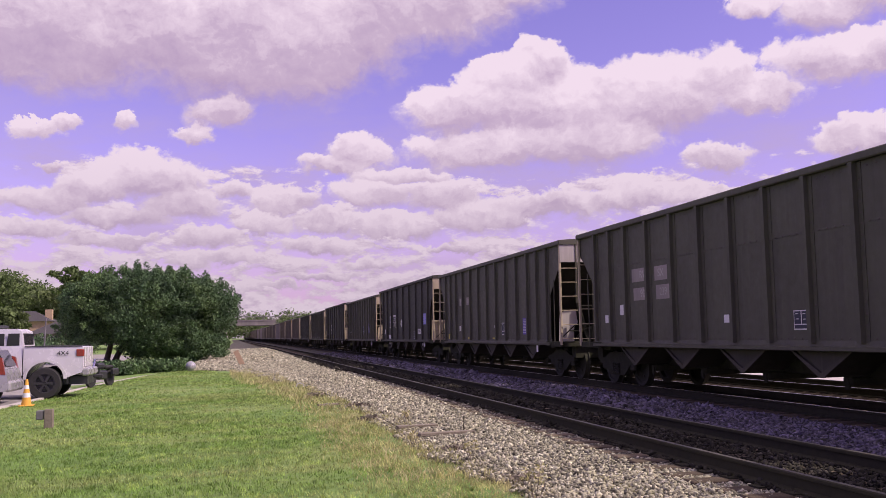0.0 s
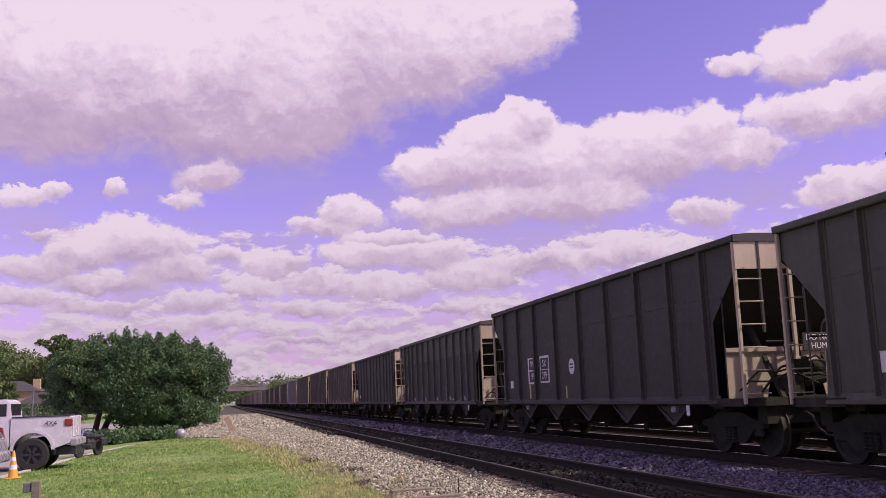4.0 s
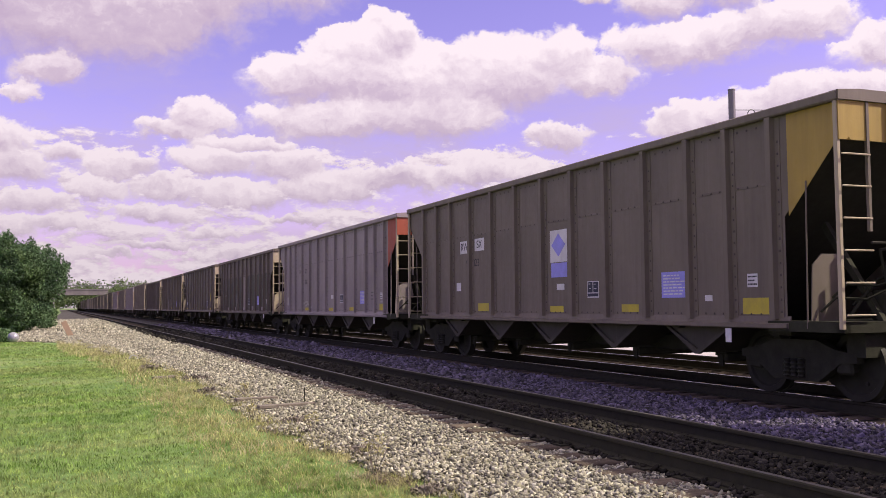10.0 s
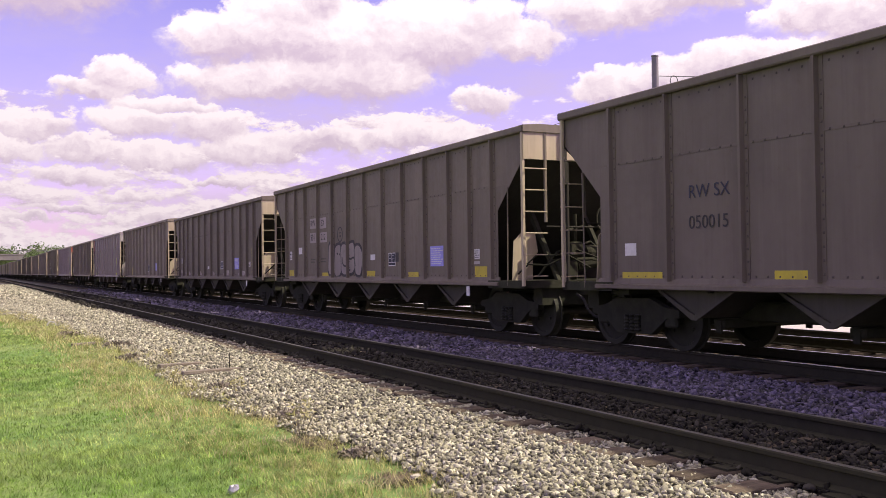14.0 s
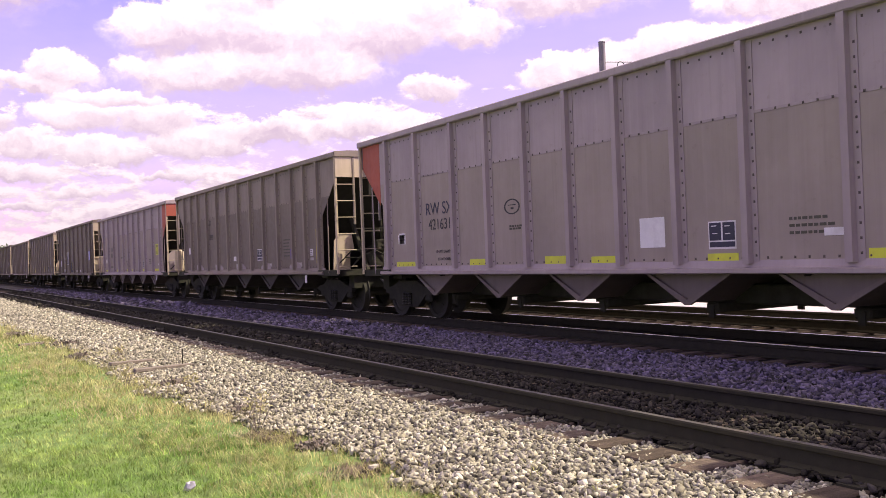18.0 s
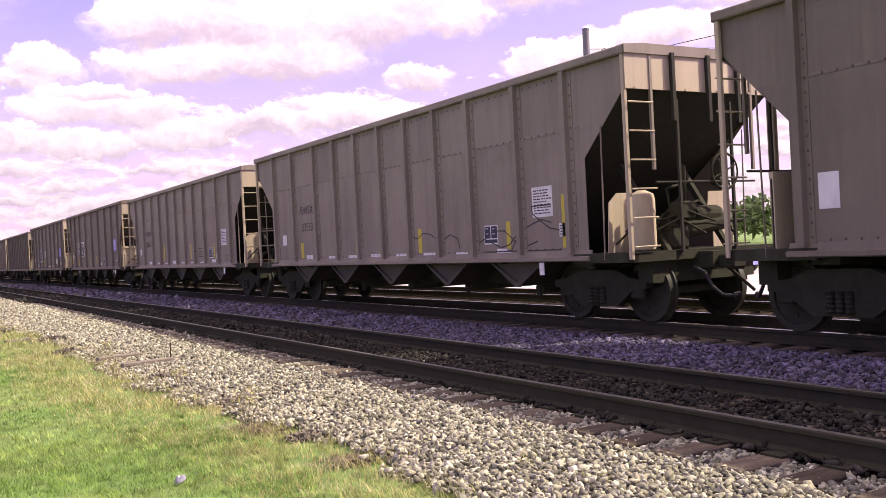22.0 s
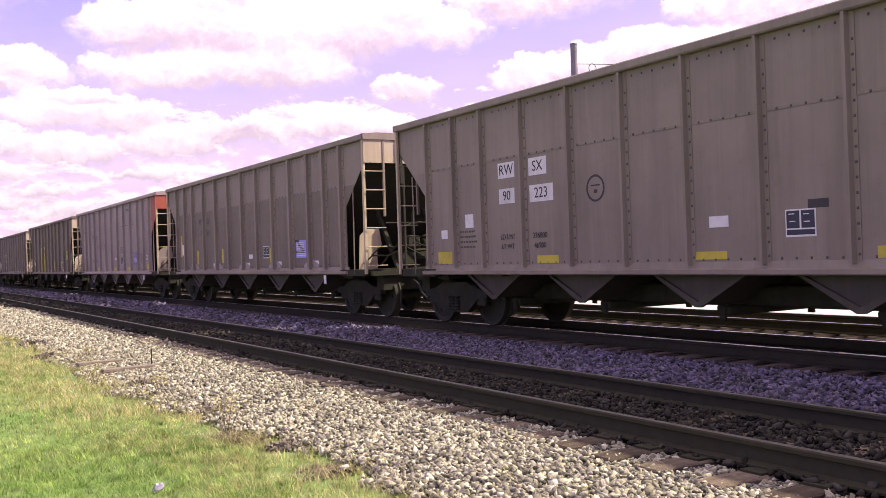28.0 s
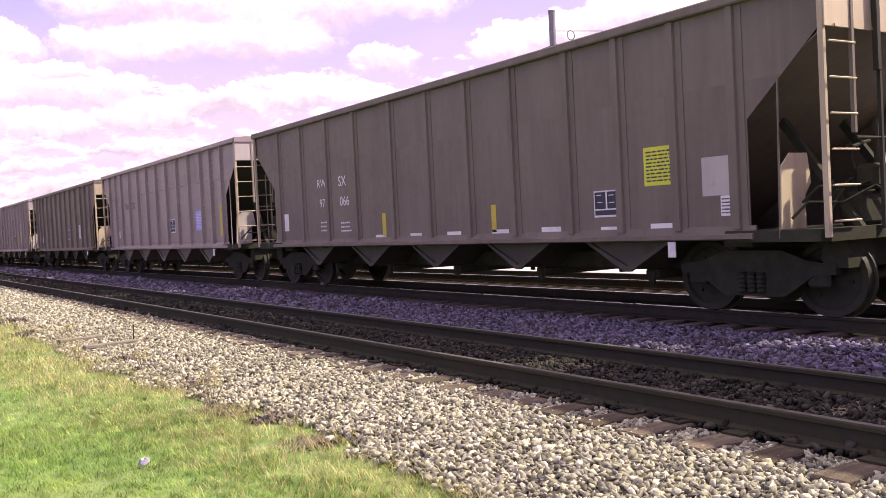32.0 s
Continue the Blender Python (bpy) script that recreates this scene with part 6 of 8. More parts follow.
def scatter_stones(rng, shapes, faces, xy, z, size):
    n = len(xy)
    tilt = rng.normal(size=(n, 2)) * 0.55
    a = rng.uniform(0, math.tau, n)
    c, d, o, z0 = np.cos(a), np.sin(a), np.ones(n), np.zeros(n)
    flat = np.stack([c, -d, z0, d, c, z0, z0, z0, o], 1).reshape(n, 3, 3)
    cx, sx, cy, sy = np.cos(tilt[:, 0]), np.sin(tilt[:, 0]), np.cos(tilt[:, 1]), np.sin(tilt[:, 1])
    rx = np.stack([o, z0, z0, z0, cx, -sx, z0, sx, cx], 1).reshape(n, 3, 3)
    ry = np.stack([cy, z0, sy, z0, o, z0, -sy, z0, cy], 1).reshape(n, 3, 3)
    m = rx @ ry @ flat
    s = size * (0.55 + 0.9 * rng.random(n) ** 1.6)
    kind = rng.integers(0, len(shapes), n)
    base = np.stack(shapes)[kind]
    v = np.einsum("nij,nkj->nki", m, base) * s[:, None, None]
    v += np.stack([xy[:, 0], xy[:, 1], z + s * 0.18], 1)[:, None, :]
    f = (faces[None] + (np.arange(n) * base.shape[1])[:, None, None]).reshape(-1, 3)
    return v.reshape(-1, 3), f


def make_stones(bed):
    rng = np.random.default_rng(8)
    shapes, faces = rock_shapes(rng)
    chips, chip_faces = chip_shapes(rng)
    heights = lambda xs: np.array([ground_z(x) + 0.014 for x in xs])
    vs, fs, k = [], [], 0

    def lay(x0, x1, y0, y1, per, size, keep=None, lift=0.0):
        nonlocal k
        near_by = 2.0 < y0 < 9.0
        n = int((x1 - x0) * (y1 - y0) * per)
        xy = np.stack([rng.uniform(x0, x1, n), rng.uniform(y0, y1, n)], 1)
        if keep:
            xy = xy[[keep(a, b) for a, b in xy]]
        v, f = scatter_stones(rng, shapes if near_by else chips, faces if near_by else chip_faces, xy, heights(xy[:, 0]) + lift + rng.uniform(-0.018, 0.020, len(xy)), size)
        vs.append(v), fs.append(f + k)
        k += len(v)

    over = lambda x, y: x > bed_edge(y) + 0.35 * (rng.random() ** 2) - 0.12 and (x < 4.56 or rng.random() < (0.35 if x < 4.66 else 0.12) or abs(((y - 1.2 + 0.25) % 0.5) - 0.25) > 0.11)
    lay(2.2, 4.95, 3.5, 9.5, 1750, 0.0215, over)
    lay(2.8, 4.95, 2.2, 3.5, 1750, 0.0215, over)
    lay(2.6, 4.95, -8, 2.2, 420, 0.036, over)
    lay(1.9, 4.95, 9.5, 17, 1000, 0.0225, over)
    lay(1.4, 4.95, 17, 30, 560, 0.031, over)
    lay(-2.6, 4.9, 30, 60, 260, 0.040, over)
    lay(-2.6, 4.9, 60, 130, 50, 0.085, over)
    clean = (np.concatenate(vs), np.concatenate(fs))
    bulk("ballast_stones", *clean, BALLAST, "pale grey crushed stone of the shoulder", parent=bed)
    vs.clear(), fs.clear()
    k = 0
    near = lambda x, y: abs(((y - 1.2 + 0.25) % 0.5) - 0.25) > 0.07 or 4.9 < x < 6.7
    # shadow-toned stones begin about where the train's shadow edge falls
    lay(4.93, 7.05, 3.5, 14, 520, 0.026, near, 0.035)
    lay(4.93, 7.05, 14, 40, 140, 0.045, near, 0.04)
    lay(4.93, 7.05, -8, 3.5, 160, 0.045, near, 0.04)
    lay(4.5, 7.05, 40, 70, 40, 0.09, near, 0.03)
    bulk("oiled_stones", np.concatenate(vs), np.concatenate(fs), SHADED_GRIME, "oily stone between the rails, train shadow in its colour", parent=bed)
    vs.clear(), fs.clear()
    k = 0
    # stones tinted for the shade between the tracks
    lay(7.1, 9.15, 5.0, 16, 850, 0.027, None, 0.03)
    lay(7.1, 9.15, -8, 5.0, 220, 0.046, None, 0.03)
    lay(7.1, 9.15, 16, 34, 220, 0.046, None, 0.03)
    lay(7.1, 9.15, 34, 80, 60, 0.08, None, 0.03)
    bulk("shaded_stones", np.concatenate(vs), np.concatenate(fs), MIDSTONE, "crushed stone between the tracks, tinted dark violet for shade", parent=bed)
    # single stones on the near shoulder
    meshes = []
    for i, w in enumerate(shapes):
        me = bpy.data.meshes.new("stone")
        me.from_pydata([tuple(p) for p in w], [], [tuple(int(j) for j in q) for q in faces])
        me.materials.append(LOOSE)
        meshes.append(me)
    r = random.Random(12)
    for i in range(280):
        x, y = r.uniform(2.9, 4.5), r.uniform(4.3, 7.6)
        s = r.uniform(0.018, 0.030)
        part("stone", meshes[i % 14], LOOSE, bed, at=Matrix.Translation((x, y, ground_z(x) + 0.03)) @ Euler((r.uniform(0, 6), r.uniform(0, 6), r.uniform(0, 6))).to_matrix().to_4x4() @ Matrix.Scale(s, 4))


def blades(rng, xy, high, wide, lean):
    """Grass blades: one bent triangle pair each."""
    n = len(xy)
    z = np.array([ground_z(x) for x in xy[:, 0]])
    # neighbouring blades lean alike and grow to like heights, in tufts
    cell = np.floor(xy / 0.11).astype(np.int64)
    chance = np.abs(np.sin(cell[:, 0] * 12.9898 + cell[:, 1] * 78.233) * 43758.5453) % 1.0
    a = chance * math.tau + rng.normal(size=n) * 0.9
    d = np.stack([np.cos(a), np.sin(a), 0 * a], 1)
    side = np.stack([-np.sin(a), np.cos(a), 0 * a], 1)
    h = high * (0.35 + 0.8 * rng.random(n)) * (0.65 + 0.8 * (chance * 7.3 % 1.0))
    p = np.stack([xy[:, 0], xy[:, 1], z - 0.01], 1)
    bend = lean * (0.3 + rng.random(n))
    mid = p + d * (h * bend * 0.35)[:, None] + np.array([0, 0, 1]) * (h * 0.6)[:, None]
    tip = p + d * (h * bend)[:, None] + np.array([0, 0, 1]) * h[:, None]
    w = side * (wide if np.isscalar(wide) else wide[:, None])
    v = np.stack([p - w, p + w, mid + w * 0.7, tip, mid - w * 0.7], 1).reshape(-1, 3)
    k = np.arange(n) * 5
    f = np.concatenate([np.stack([k, k + 1, k + 2], 1), np.stack([k, k + 2, k + 4], 1), np.stack([k + 4, k + 2, k + 3], 1)])
    return v, f


def make_grass():
    rng = np.random.default_rng(3)

    def sow(x0, x1, y0, y1, per, high, wide, lean, keep):
        n = int((x1 - x0) * (y1 - y0) * per)
        xy = np.stack([rng.uniform(x0, x1, n), rng.uniform(y0, y1, n)], 1)
        ok = np.array([keep(x, y) for x, y in xy])
        return blades(rng, xy[ok], high, wide, lean)

    def join(sets):
        v, f, k = [], [], 0
        for a, b in sets:
            v.append(a), f.append(b + k)
            k += len(a)
        return np.concatenate(v), np.concatenate(f)

    def lot(x, y):
        return x > np.interp(y, (20, 26, 30, 38.5, 44.5, 51.5), (-6.0, -5.9, -5.55, -5.0, -4.15, -2.95))

    def verge(x, y):
        return bed_edge(y) - x

    lawn = lambda x, y: lot(x, y) and verge(x, y) > 0.55 + 0.4 * noise.noise((x, y * 0.5, 1.0)) and (x > -0.58 * y - 0.5)
    stray = lambda x, y: -1.0 < verge(x, y) < 0.0 and noise.noise((x * 1.4, y * 0.6, 7.0)) > 0.05 + 0.25 * -verge(x, y) and rng.random() < 0.7
    rough = lambda x, y: stray(x, y) or -0.25 < verge(x, y) < 1.35 and rng.random() < np.interp(verge(x, y), (-0.25, 0.05, 0.9, 1.35), (0.05, 0.9, 0.8, 0.15)) * (0.55 + 0.9 * noise.noise((x * 1.3, y * 0.8, 3.0)) + 0.35)
    sets = [sow(-6, 2.9, -8, 3.6, 420, 0.045, 0.0075, 1.0, lambda x, y: verge(x, y) > 0.3), sow(-3, 2.6, 3.6, 9, 3000, 0.055, 0.0036, 1.2, lawn), sow(-5, 2.6, 9, 16, 1500, 0.050, 0.0050, 1.0, lawn), sow(-6, 2.4, 16, 28, 700, 0.05, 0.0080, 1.0, lawn), sow(-6, 2.0, 28, 52, 200, 0.05, 0.014, 1.0, lawn)]
    v, f = join(sets)
    bulk("lawn_grass", v, f, BLADE, "short bright green lawn grass", "grass")
    sets = [sow(1.2, 3.9, -8, 3.6, 350, 0.065, 0.007, 1.3, rough), sow(1.2, 3.9, 3.6, 10, 1900, 0.065, 0.0036, 1.3, rough), sow(0.8, 3.1, 10, 20, 1100, 0.085, 0.005, 1.2, rough), sow(0.0, 2.7, 20, 48, 330, 0.12, 0.010, 1.1, rough)]
    v, f = join(sets)
    bulk("verge_grass", v, f, STRAW, "long straw-coloured grass at the edge of the stones", "grass")
    # dead brown thatch lying along the edge of the stones
    sets = []
    for x, y, rx, ry in ((3.0, 20.8, 0.35, 0.9), (3.15, 18.3, 0.4, 1.0), (2.85, 15.6, 0.3, 0.8), (2.75, 12.0, 0.35, 0.7), (3.0, 9.9, 0.3, 0.5), (2.75, 8.1, 0.28, 0.4), (2.85, 6.4, 0.25, 0.25), (2.9, 24.0, 0.3, 1.2)):
        k = int(900 * rx * ry / 0.1)
        a, r = rng.uniform(0, math.tau, k), rng.random(k) ** 0.7
        sets.append(blades(rng, np.stack([x + rx * r * np.cos(a), y + ry * r * np.sin(a)], 1), 0.040, 0.0045, 3.5))
    v, f = join(sets)
    bulk("dead_thatch", v, f, THATCH, "brown dead thatch lying at the edge of the stones", "dead grass")
    # tall weeds
    for x, y, h in ((2.72, 8.3, 0.42), (2.3, 20.0, 0.30), (2.5, 13.0, 0.26), (2.9, 11.3, 0.3), (3.1, 16.8, 0.25), (2.0, 24.0, 0.4)):
        t = thing("weed", "thin dry weed standing at the edge of the stones", "weed", (x, y, ground_z(x)), "weeds")
        g = Geo()
        r = random.Random(int(x * 100 + y))
        for i in range(6):
            p = (0.0, 0.0, 0.0)
            a, b = r.uniform(0, 6.28), r.uniform(0.15, 0.5)
            q = (math.cos(a) * b * h, math.sin(a) * b * h, h * r.uniform(0.6, 1.0))
            g.rod(p, q, 0.004, 5, 0.002)
        part("stem", g, TIMBER, t)["kind"] = "stuff"
        v, f = foliage(np.random.default_rng(int(y * 10)), [(0, 0, h * 0.7, h * 0.35, h * 0.35, h * 0.3)], 60, 0.022, STRAW)
        bulk("foliage", v, f, STRAW, parent=t, kind="")


def make_all():
    rng = np.random.default_rng(11)
    make_lot()
    make_pickup()
    make_suv()
    make_motorbike()
    make_far_car(-19.5, 62, -0.42, LENS, "red car parked far across the car park", 0.2)
    make_far_car(-16.5, 66, -0.42, SILVER, "silver car parked far across the car park", 0.1)
    make_lawn_things()
    make_broad_tree(rng)
    make_tree("small_tree", "small olive green tree at the edge of the car park", -20.5, 92, 5.2, 5.5, 1.5, rng, 50, 160, 0.25, FARLEAF)
    make_hedge()
    make_house(-27.6, 140, 6.7, 8, 4.2, BRICKWALL, "tan brick house with a dark hipped roof and chimney", 1.5, True, base=-0.2)
    make_house(-18.6, 112, 5.0, 6, 2.5, TIMBER, "low dark building with a dark hipped roof", 1.3, base=-0.4)
    make_far_side()
    make_woods()
    make_bridge()
    make_pole()


make_ground()
bed = make_bed()
tracks = make_tracks()

for k in (-2, -1, 3, 24, *range(30, 39)):
    make_fill(k)

c = hopper(0, "dark", "dark", "tan", 13, "hat", 3.86, "s", 15.44,
           "charcoal ribbed coal hopper car with white number boards")
placard(c, 3.86, 2.58, 0.77, 0.30, "E"); placard(c, 3.00, 2.56, 0.60, 0.31, "E"); placard(c, 3.92, 2.15, 0.71, 0.28, "E"); placard(c, 2.90, 2.15, 0.70, 0.31, "E")
letter(c, "RW", 3.86, 2.58, 0.18, "T"); letter(c, "SX", 3.00, 2.56, 0.18, "T"); letter(c, "90", 3.92, 2.15, 0.18, "T"); letter(c, "239", 2.90, 2.15, 0.17, "T")
placard(c, 5.04, 1.82, 0.33, 0.24, "W"); placard(c, 0.26, 1.52, 0.28, 0.15, "W"); panel_board(c, -2.14, 1.45, 0.67); placard(c, 5.98, 1.62, 0.28, 0.19, "W")

c = hopper(1, "dark", "dark", "pale", 13, "hat", 3.87, "s", 15.44,
           "charcoal ribbed coal hopper car with a pale end")
placard(c, 3.80, 2.59, 0.56, 0.28, "E"); placard(c, 2.87, 2.59, 0.56, 0.29, "E"); letter(c, "RW", 3.80, 2.59, 0.18, "T"); letter(c, "SX", 2.87, 2.59, 0.17, "T")
placard(c, 4.21, 1.54, 0.26, 0.20, "W"); placard(c, -0.91, 1.56, 0.28, 0.11, "W"); panel_board(c, -2.26, 1.47, 0.85); notice(c, -4.69, 1.53, 0.52, 0.52, "V")
placard(c, 5.90, 1.20, 0.51, 0.24, "Y"); placard(c, 2.66, 1.12, 0.47, 0.13, "Y"); placard(c, -0.74, 1.12, 0.40, 0.11, "Y")

c = hopper(2, "black", "black", "tan", 9, "hat", 3.97, "s", 15.44,
           "black coal hopper car with framed white number boards")
placard(c, 3.98, 2.06, 0.69, 0.67, "W"); placard(c, 2.85, 2.09, 0.80, 0.71, "W"); placard(c, 3.96, 2.22, 0.58, 0.28, "K", out=0.0042); letter(c, "RW", 3.96, 2.22, 0.18, "W", 0.003); placard(c, 3.98, 1.90, 0.58, 0.28, "K", out=0.0042)
letter(c, "99", 3.98, 1.90, 0.18, "W", 0.003); placard(c, 2.86, 2.20, 0.68, 0.30, "K", out=0.0042); letter(c, "SX", 2.86, 2.20, 0.19, "W", 0.003); placard(c, 2.90, 1.88, 0.68, 0.30, "K", out=0.0042)
letter(c, "553", 2.90, 1.88, 0.19, "W", 0.003); oval(c, 0.75, 1.95, 0.42, 0.42, "W"); placard(c, 4.26, 1.22, 1.10, 0.23, "W"); placard(c, 6.10, 1.52, 0.26, 0.27, "W")
notice(c, -5.47, 2.06, 0.55, 0.52, "B"); panel_board(c, -2.97, 1.29, 0.75); notice(c, -4.23, 1.48, 0.82, 0.25, "W")

c = hopper(4, "black", "black", "tan", 9, "hat", 3.96, "s", 15.44,
           "black coal hopper car with framed white number boards")
placard(c, 3.93, 1.93, 0.68, 0.77, "W"); placard(c, 2.90, 1.95, 0.77, 0.77, "W"); placard(c, 3.90, 2.12, 0.57, 0.32, "K", out=0.0042); letter(c, "RW", 3.90, 2.12, 0.19, "W", 0.003); placard(c, 3.94, 1.76, 0.57, 0.32, "K", out=0.0042)
letter(c, "99", 3.94, 1.76, 0.19, "W", 0.003); placard(c, 2.89, 2.11, 0.65, 0.32, "K", out=0.0042); letter(c, "SX", 2.89, 2.11, 0.20, "W", 0.003); placard(c, 2.92, 1.77, 0.65, 0.32, "K", out=0.0042)
letter(c, "279", 2.92, 1.77, 0.20, "W", 0.003); oval(c, 0.76, 1.95, 0.41, 0.42, "W"); placard(c, 6.05, 1.57, 0.28, 0.23, "W"); placard(c, 4.26, 1.31, 0.14, 0.42, "Y")
placard(c, 1.22, 1.25, 0.10, 0.39, "Y")

c = hopper(5, "dark", "black", "tan", 13, "hat", 3.85, "sg", 15.44,
           "charcoal coal hopper car with white gusset plates along the sill")
panel_board(c, -2.14, 1.44, 0.66); placard(c, 5.05, 1.83, 0.30, 0.22, "W"); placard(c, 0.28, 1.36, 0.30, 0.11, "W"); placard(c, 2.42, 1.15, 0.28, 0.11, "T")
placard(c, -0.00, 1.13, 0.29, 0.09, "T"); placard(c, -3.09, 1.13, 0.29, 0.11, "T"); placard(c, 6.04, 1.62, 0.33, 0.50, "T")

c = hopper(6, "black", "black", "tan", 12, "soft", 3.83, "", 15.44,
           "black smooth-sided coal hopper car with white sill marks")
placard(c, 4.05, 1.05, 0.44, 0.09, "T"); placard(c, 2.57, 0.99, 0.46, 0.06, "T"); placard(c, 1.36, 0.99, 0.46, 0.06, "T"); placard(c, 0.09, 1.01, 0.39, 0.06, "T")
placard(c, -1.08, 1.00, 0.48, 0.05, "T"); placard(c, -2.33, 1.00, 0.40, 0.05, "T"); placard(c, 5.74, 1.44, 0.34, 0.21, "W"); placard(c, 4.03, 1.41, 0.10, 0.44, "T")

c = hopper(7, "umber", "dark", "tan", 13, "hat", 3.86, "sg", 15.44,
           "brown coal hopper car with white gusset plates")
letter(c, "RWSX", 3.54, 2.58, 0.16, "K"); letter(c, "237", 3.16, 2.21, 0.16, "K"); placard(c, 5.17, 1.86, 0.29, 0.22, "W"); placard(c, 0.29, 1.40, 0.25, 0.12, "W")
placard(c, 6.00, 1.61, 0.31, 0.57, "T"); placard(c, 4.92, 1.13, 0.28, 0.19, "T"); placard(c, 2.47, 1.15, 0.29, 0.21, "T"); placard(c, 0.00, 1.14, 0.32, 0.23, "T")
placard(c, -1.30, 1.38, 0.11, 0.44, "Y"); placard(c, 1.17, 1.29, 0.09, 0.52, "T")

c = hopper(8, "umber", "dark", "yellow", 13, "hat", 3.94, "sg", 15.44,
           "brown coal hopper car with big blue placard and spray paint")
placard(c, 0.53, 1.49, 0.27, 0.12, "W"); tag(c, -0.69, 1.50, 0.85, 0.54, "T"); panel_board(c, -1.93, 1.55, 0.71); placard(c, -3.18, 1.54, 0.86, 0.41, "V")
placard(c, -4.38, 1.59, 0.68, 0.45, "B"); placard(c, -3.83, 1.58, 0.11, 0.47, "Y"); placard(c, -4.83, 1.56, 0.11, 0.50, "Y"); placard(c, 5.05, 1.30, 0.24, 0.18, "T")
placard(c, 3.36, 1.16, 0.21, 0.12, "T"); placard(c, 6.18, 1.90, 0.27, 0.27, "W")

c = hopper(9, "brown", "brown", "yellow", 13, "hat", 3.94, "sN", 15.44,
           "brown coal hopper car with yellow ends and blue diamond board")
placard(c, 3.99, 2.68, 0.53, 0.30, "W"); placard(c, 3.14, 2.70, 0.52, 0.29, "W"); letter(c, "RW", 3.99, 2.68, 0.19, "K"); letter(c, "SX", 3.14, 2.70, 0.18, "K")
letter(c, "901023", 3.51, 2.28, 0.18, "K"); placard(c, -0.56, 2.44, 0.66, 0.63, "W"); lozenge(c, -0.56, 2.46, 0.54, 0.45, "B"); placard(c, -0.57, 1.97, 0.62, 0.28, "B")
placard(c, -0.62, 1.64, 0.29, 0.12, "W"); panel_board(c, -1.81, 1.57, 0.63); notice(c, -4.22, 1.60, 0.63, 0.41, "B"); notice(c, -6.04, 1.62, 0.21, 0.19, "W")
placard(c, -5.08, 1.38, 0.17, 0.09, "W"); placard(c, 2.95, 1.25, 0.57, 0.18, "Y"); placard(c, -0.46, 1.21, 0.52, 0.12, "Y"); placard(c, -2.99, 1.23, 0.51, 0.13, "Y")
placard(c, -6.23, 1.26, 0.57, 0.23, "Y"); placard(c, 4.36, 1.74, 0.26, 0.20, "W")

c = hopper(10, "slate", "slate", "red", 13, "thin", 3.93, "sN", 15.44,
           "grey aluminium coal hopper car with red ends and chalk scribbles")
letter(c, "RW", 3.97, 2.66, 0.18, "K"); letter(c, "SX", 3.15, 2.66, 0.18, "K"); letter(c, "12", 3.79, 2.27, 0.18, "K"); letter(c, "262", 3.06, 2.24, 0.18, "K")
tag(c, 2.94, 1.36, 0.82, 0.22, "T"); placard(c, 6.12, 1.50, 0.44, 0.33, "T"); placard(c, 2.94, 1.19, 0.60, 0.11, "Y"); placard(c, -0.51, 1.18, 0.51, 0.11, "Y")
placard(c, -3.11, 1.20, 0.63, 0.12, "Y"); placard(c, -6.32, 1.26, 0.52, 0.20, "Y"); placard(c, -0.67, 1.62, 0.27, 0.13, "W"); panel_board(c, -1.89, 1.55, 0.61)
notice(c, -4.34, 1.57, 0.64, 0.42, "B"); notice(c, -6.13, 1.60, 0.20, 0.19, "W"); placard(c, -6.15, 1.42, 0.21, 0.05, "T"); notice(c, -5.40, 1.61, 0.55, 0.34, "G")

c = hopper(11, "umber", "dark", "tan", 13, "hat", 3.88, "sg", 15.44,
           "brown coal hopper car with one pale replacement panel")
placard(c, -0.50, 2.01, 0.92, 1.82, "G"); panel_board(c, -1.73, 1.54, 0.63); notice(c, -4.16, 1.59, 0.66, 0.42, "B"); placard(c, -2.05, 1.57, 0.19, 0.73, "Y")
placard(c, -6.36, 1.65, 0.10, 0.89, "Y"); placard(c, -4.54, 1.64, 0.11, 0.55, "Y"); placard(c, 5.19, 1.96, 0.32, 0.21, "W"); notice(c, -5.98, 1.54, 0.18, 0.20, "W")
placard(c, -2.65, 1.23, 0.32, 0.16, "T"); placard(c, -5.11, 1.23, 0.31, 0.10, "T"); placard(c, 2.73, 1.23, 0.26, 0.16, "T"); placard(c, 5.15, 1.23, 0.25, 0.18, "T")
placard(c, 6.12, 1.74, 0.21, 0.41, "T"); placard(c, 1.77, 1.65, 0.19, 0.67, "T")

c = hopper(12, "umber", "umber", "tan", 11, "thin", 3.90, "st", 15.44,
           "brown coal hopper car with yellow notice and upright air tank")
letter(c, "RW SX", 4.24, 2.33, 0.19, "N"); letter(c, "050015", 4.25, 1.90, 0.19, "K"); placard(c, 5.95, 1.56, 0.27, 0.19, "W"); panel_board(c, -4.22, 1.49, 0.71)
placard(c, -4.97, 1.35, 0.28, 0.18, "W"); notice(c, -5.73, 1.92, 0.54, 0.45, "Y"); notice(c, -6.44, 1.40, 0.21, 0.23, "W"); placard(c, -6.02, 1.37, 0.26, 0.06, "W")
placard(c, -6.10, 1.15, 1.01, 0.11, "Y"); placard(c, -3.18, 1.15, 0.48, 0.10, "Y"); placard(c, -0.75, 1.15, 0.62, 0.12, "Y"); placard(c, 2.83, 1.16, 0.52, 0.14, "Y")
placard(c, 0.47, 1.19, 0.42, 0.15, "T"); placard(c, 5.69, 1.15, 0.93, 0.13, "Y"); placard(c, -4.54, 1.24, 0.41, 0.05, "T")

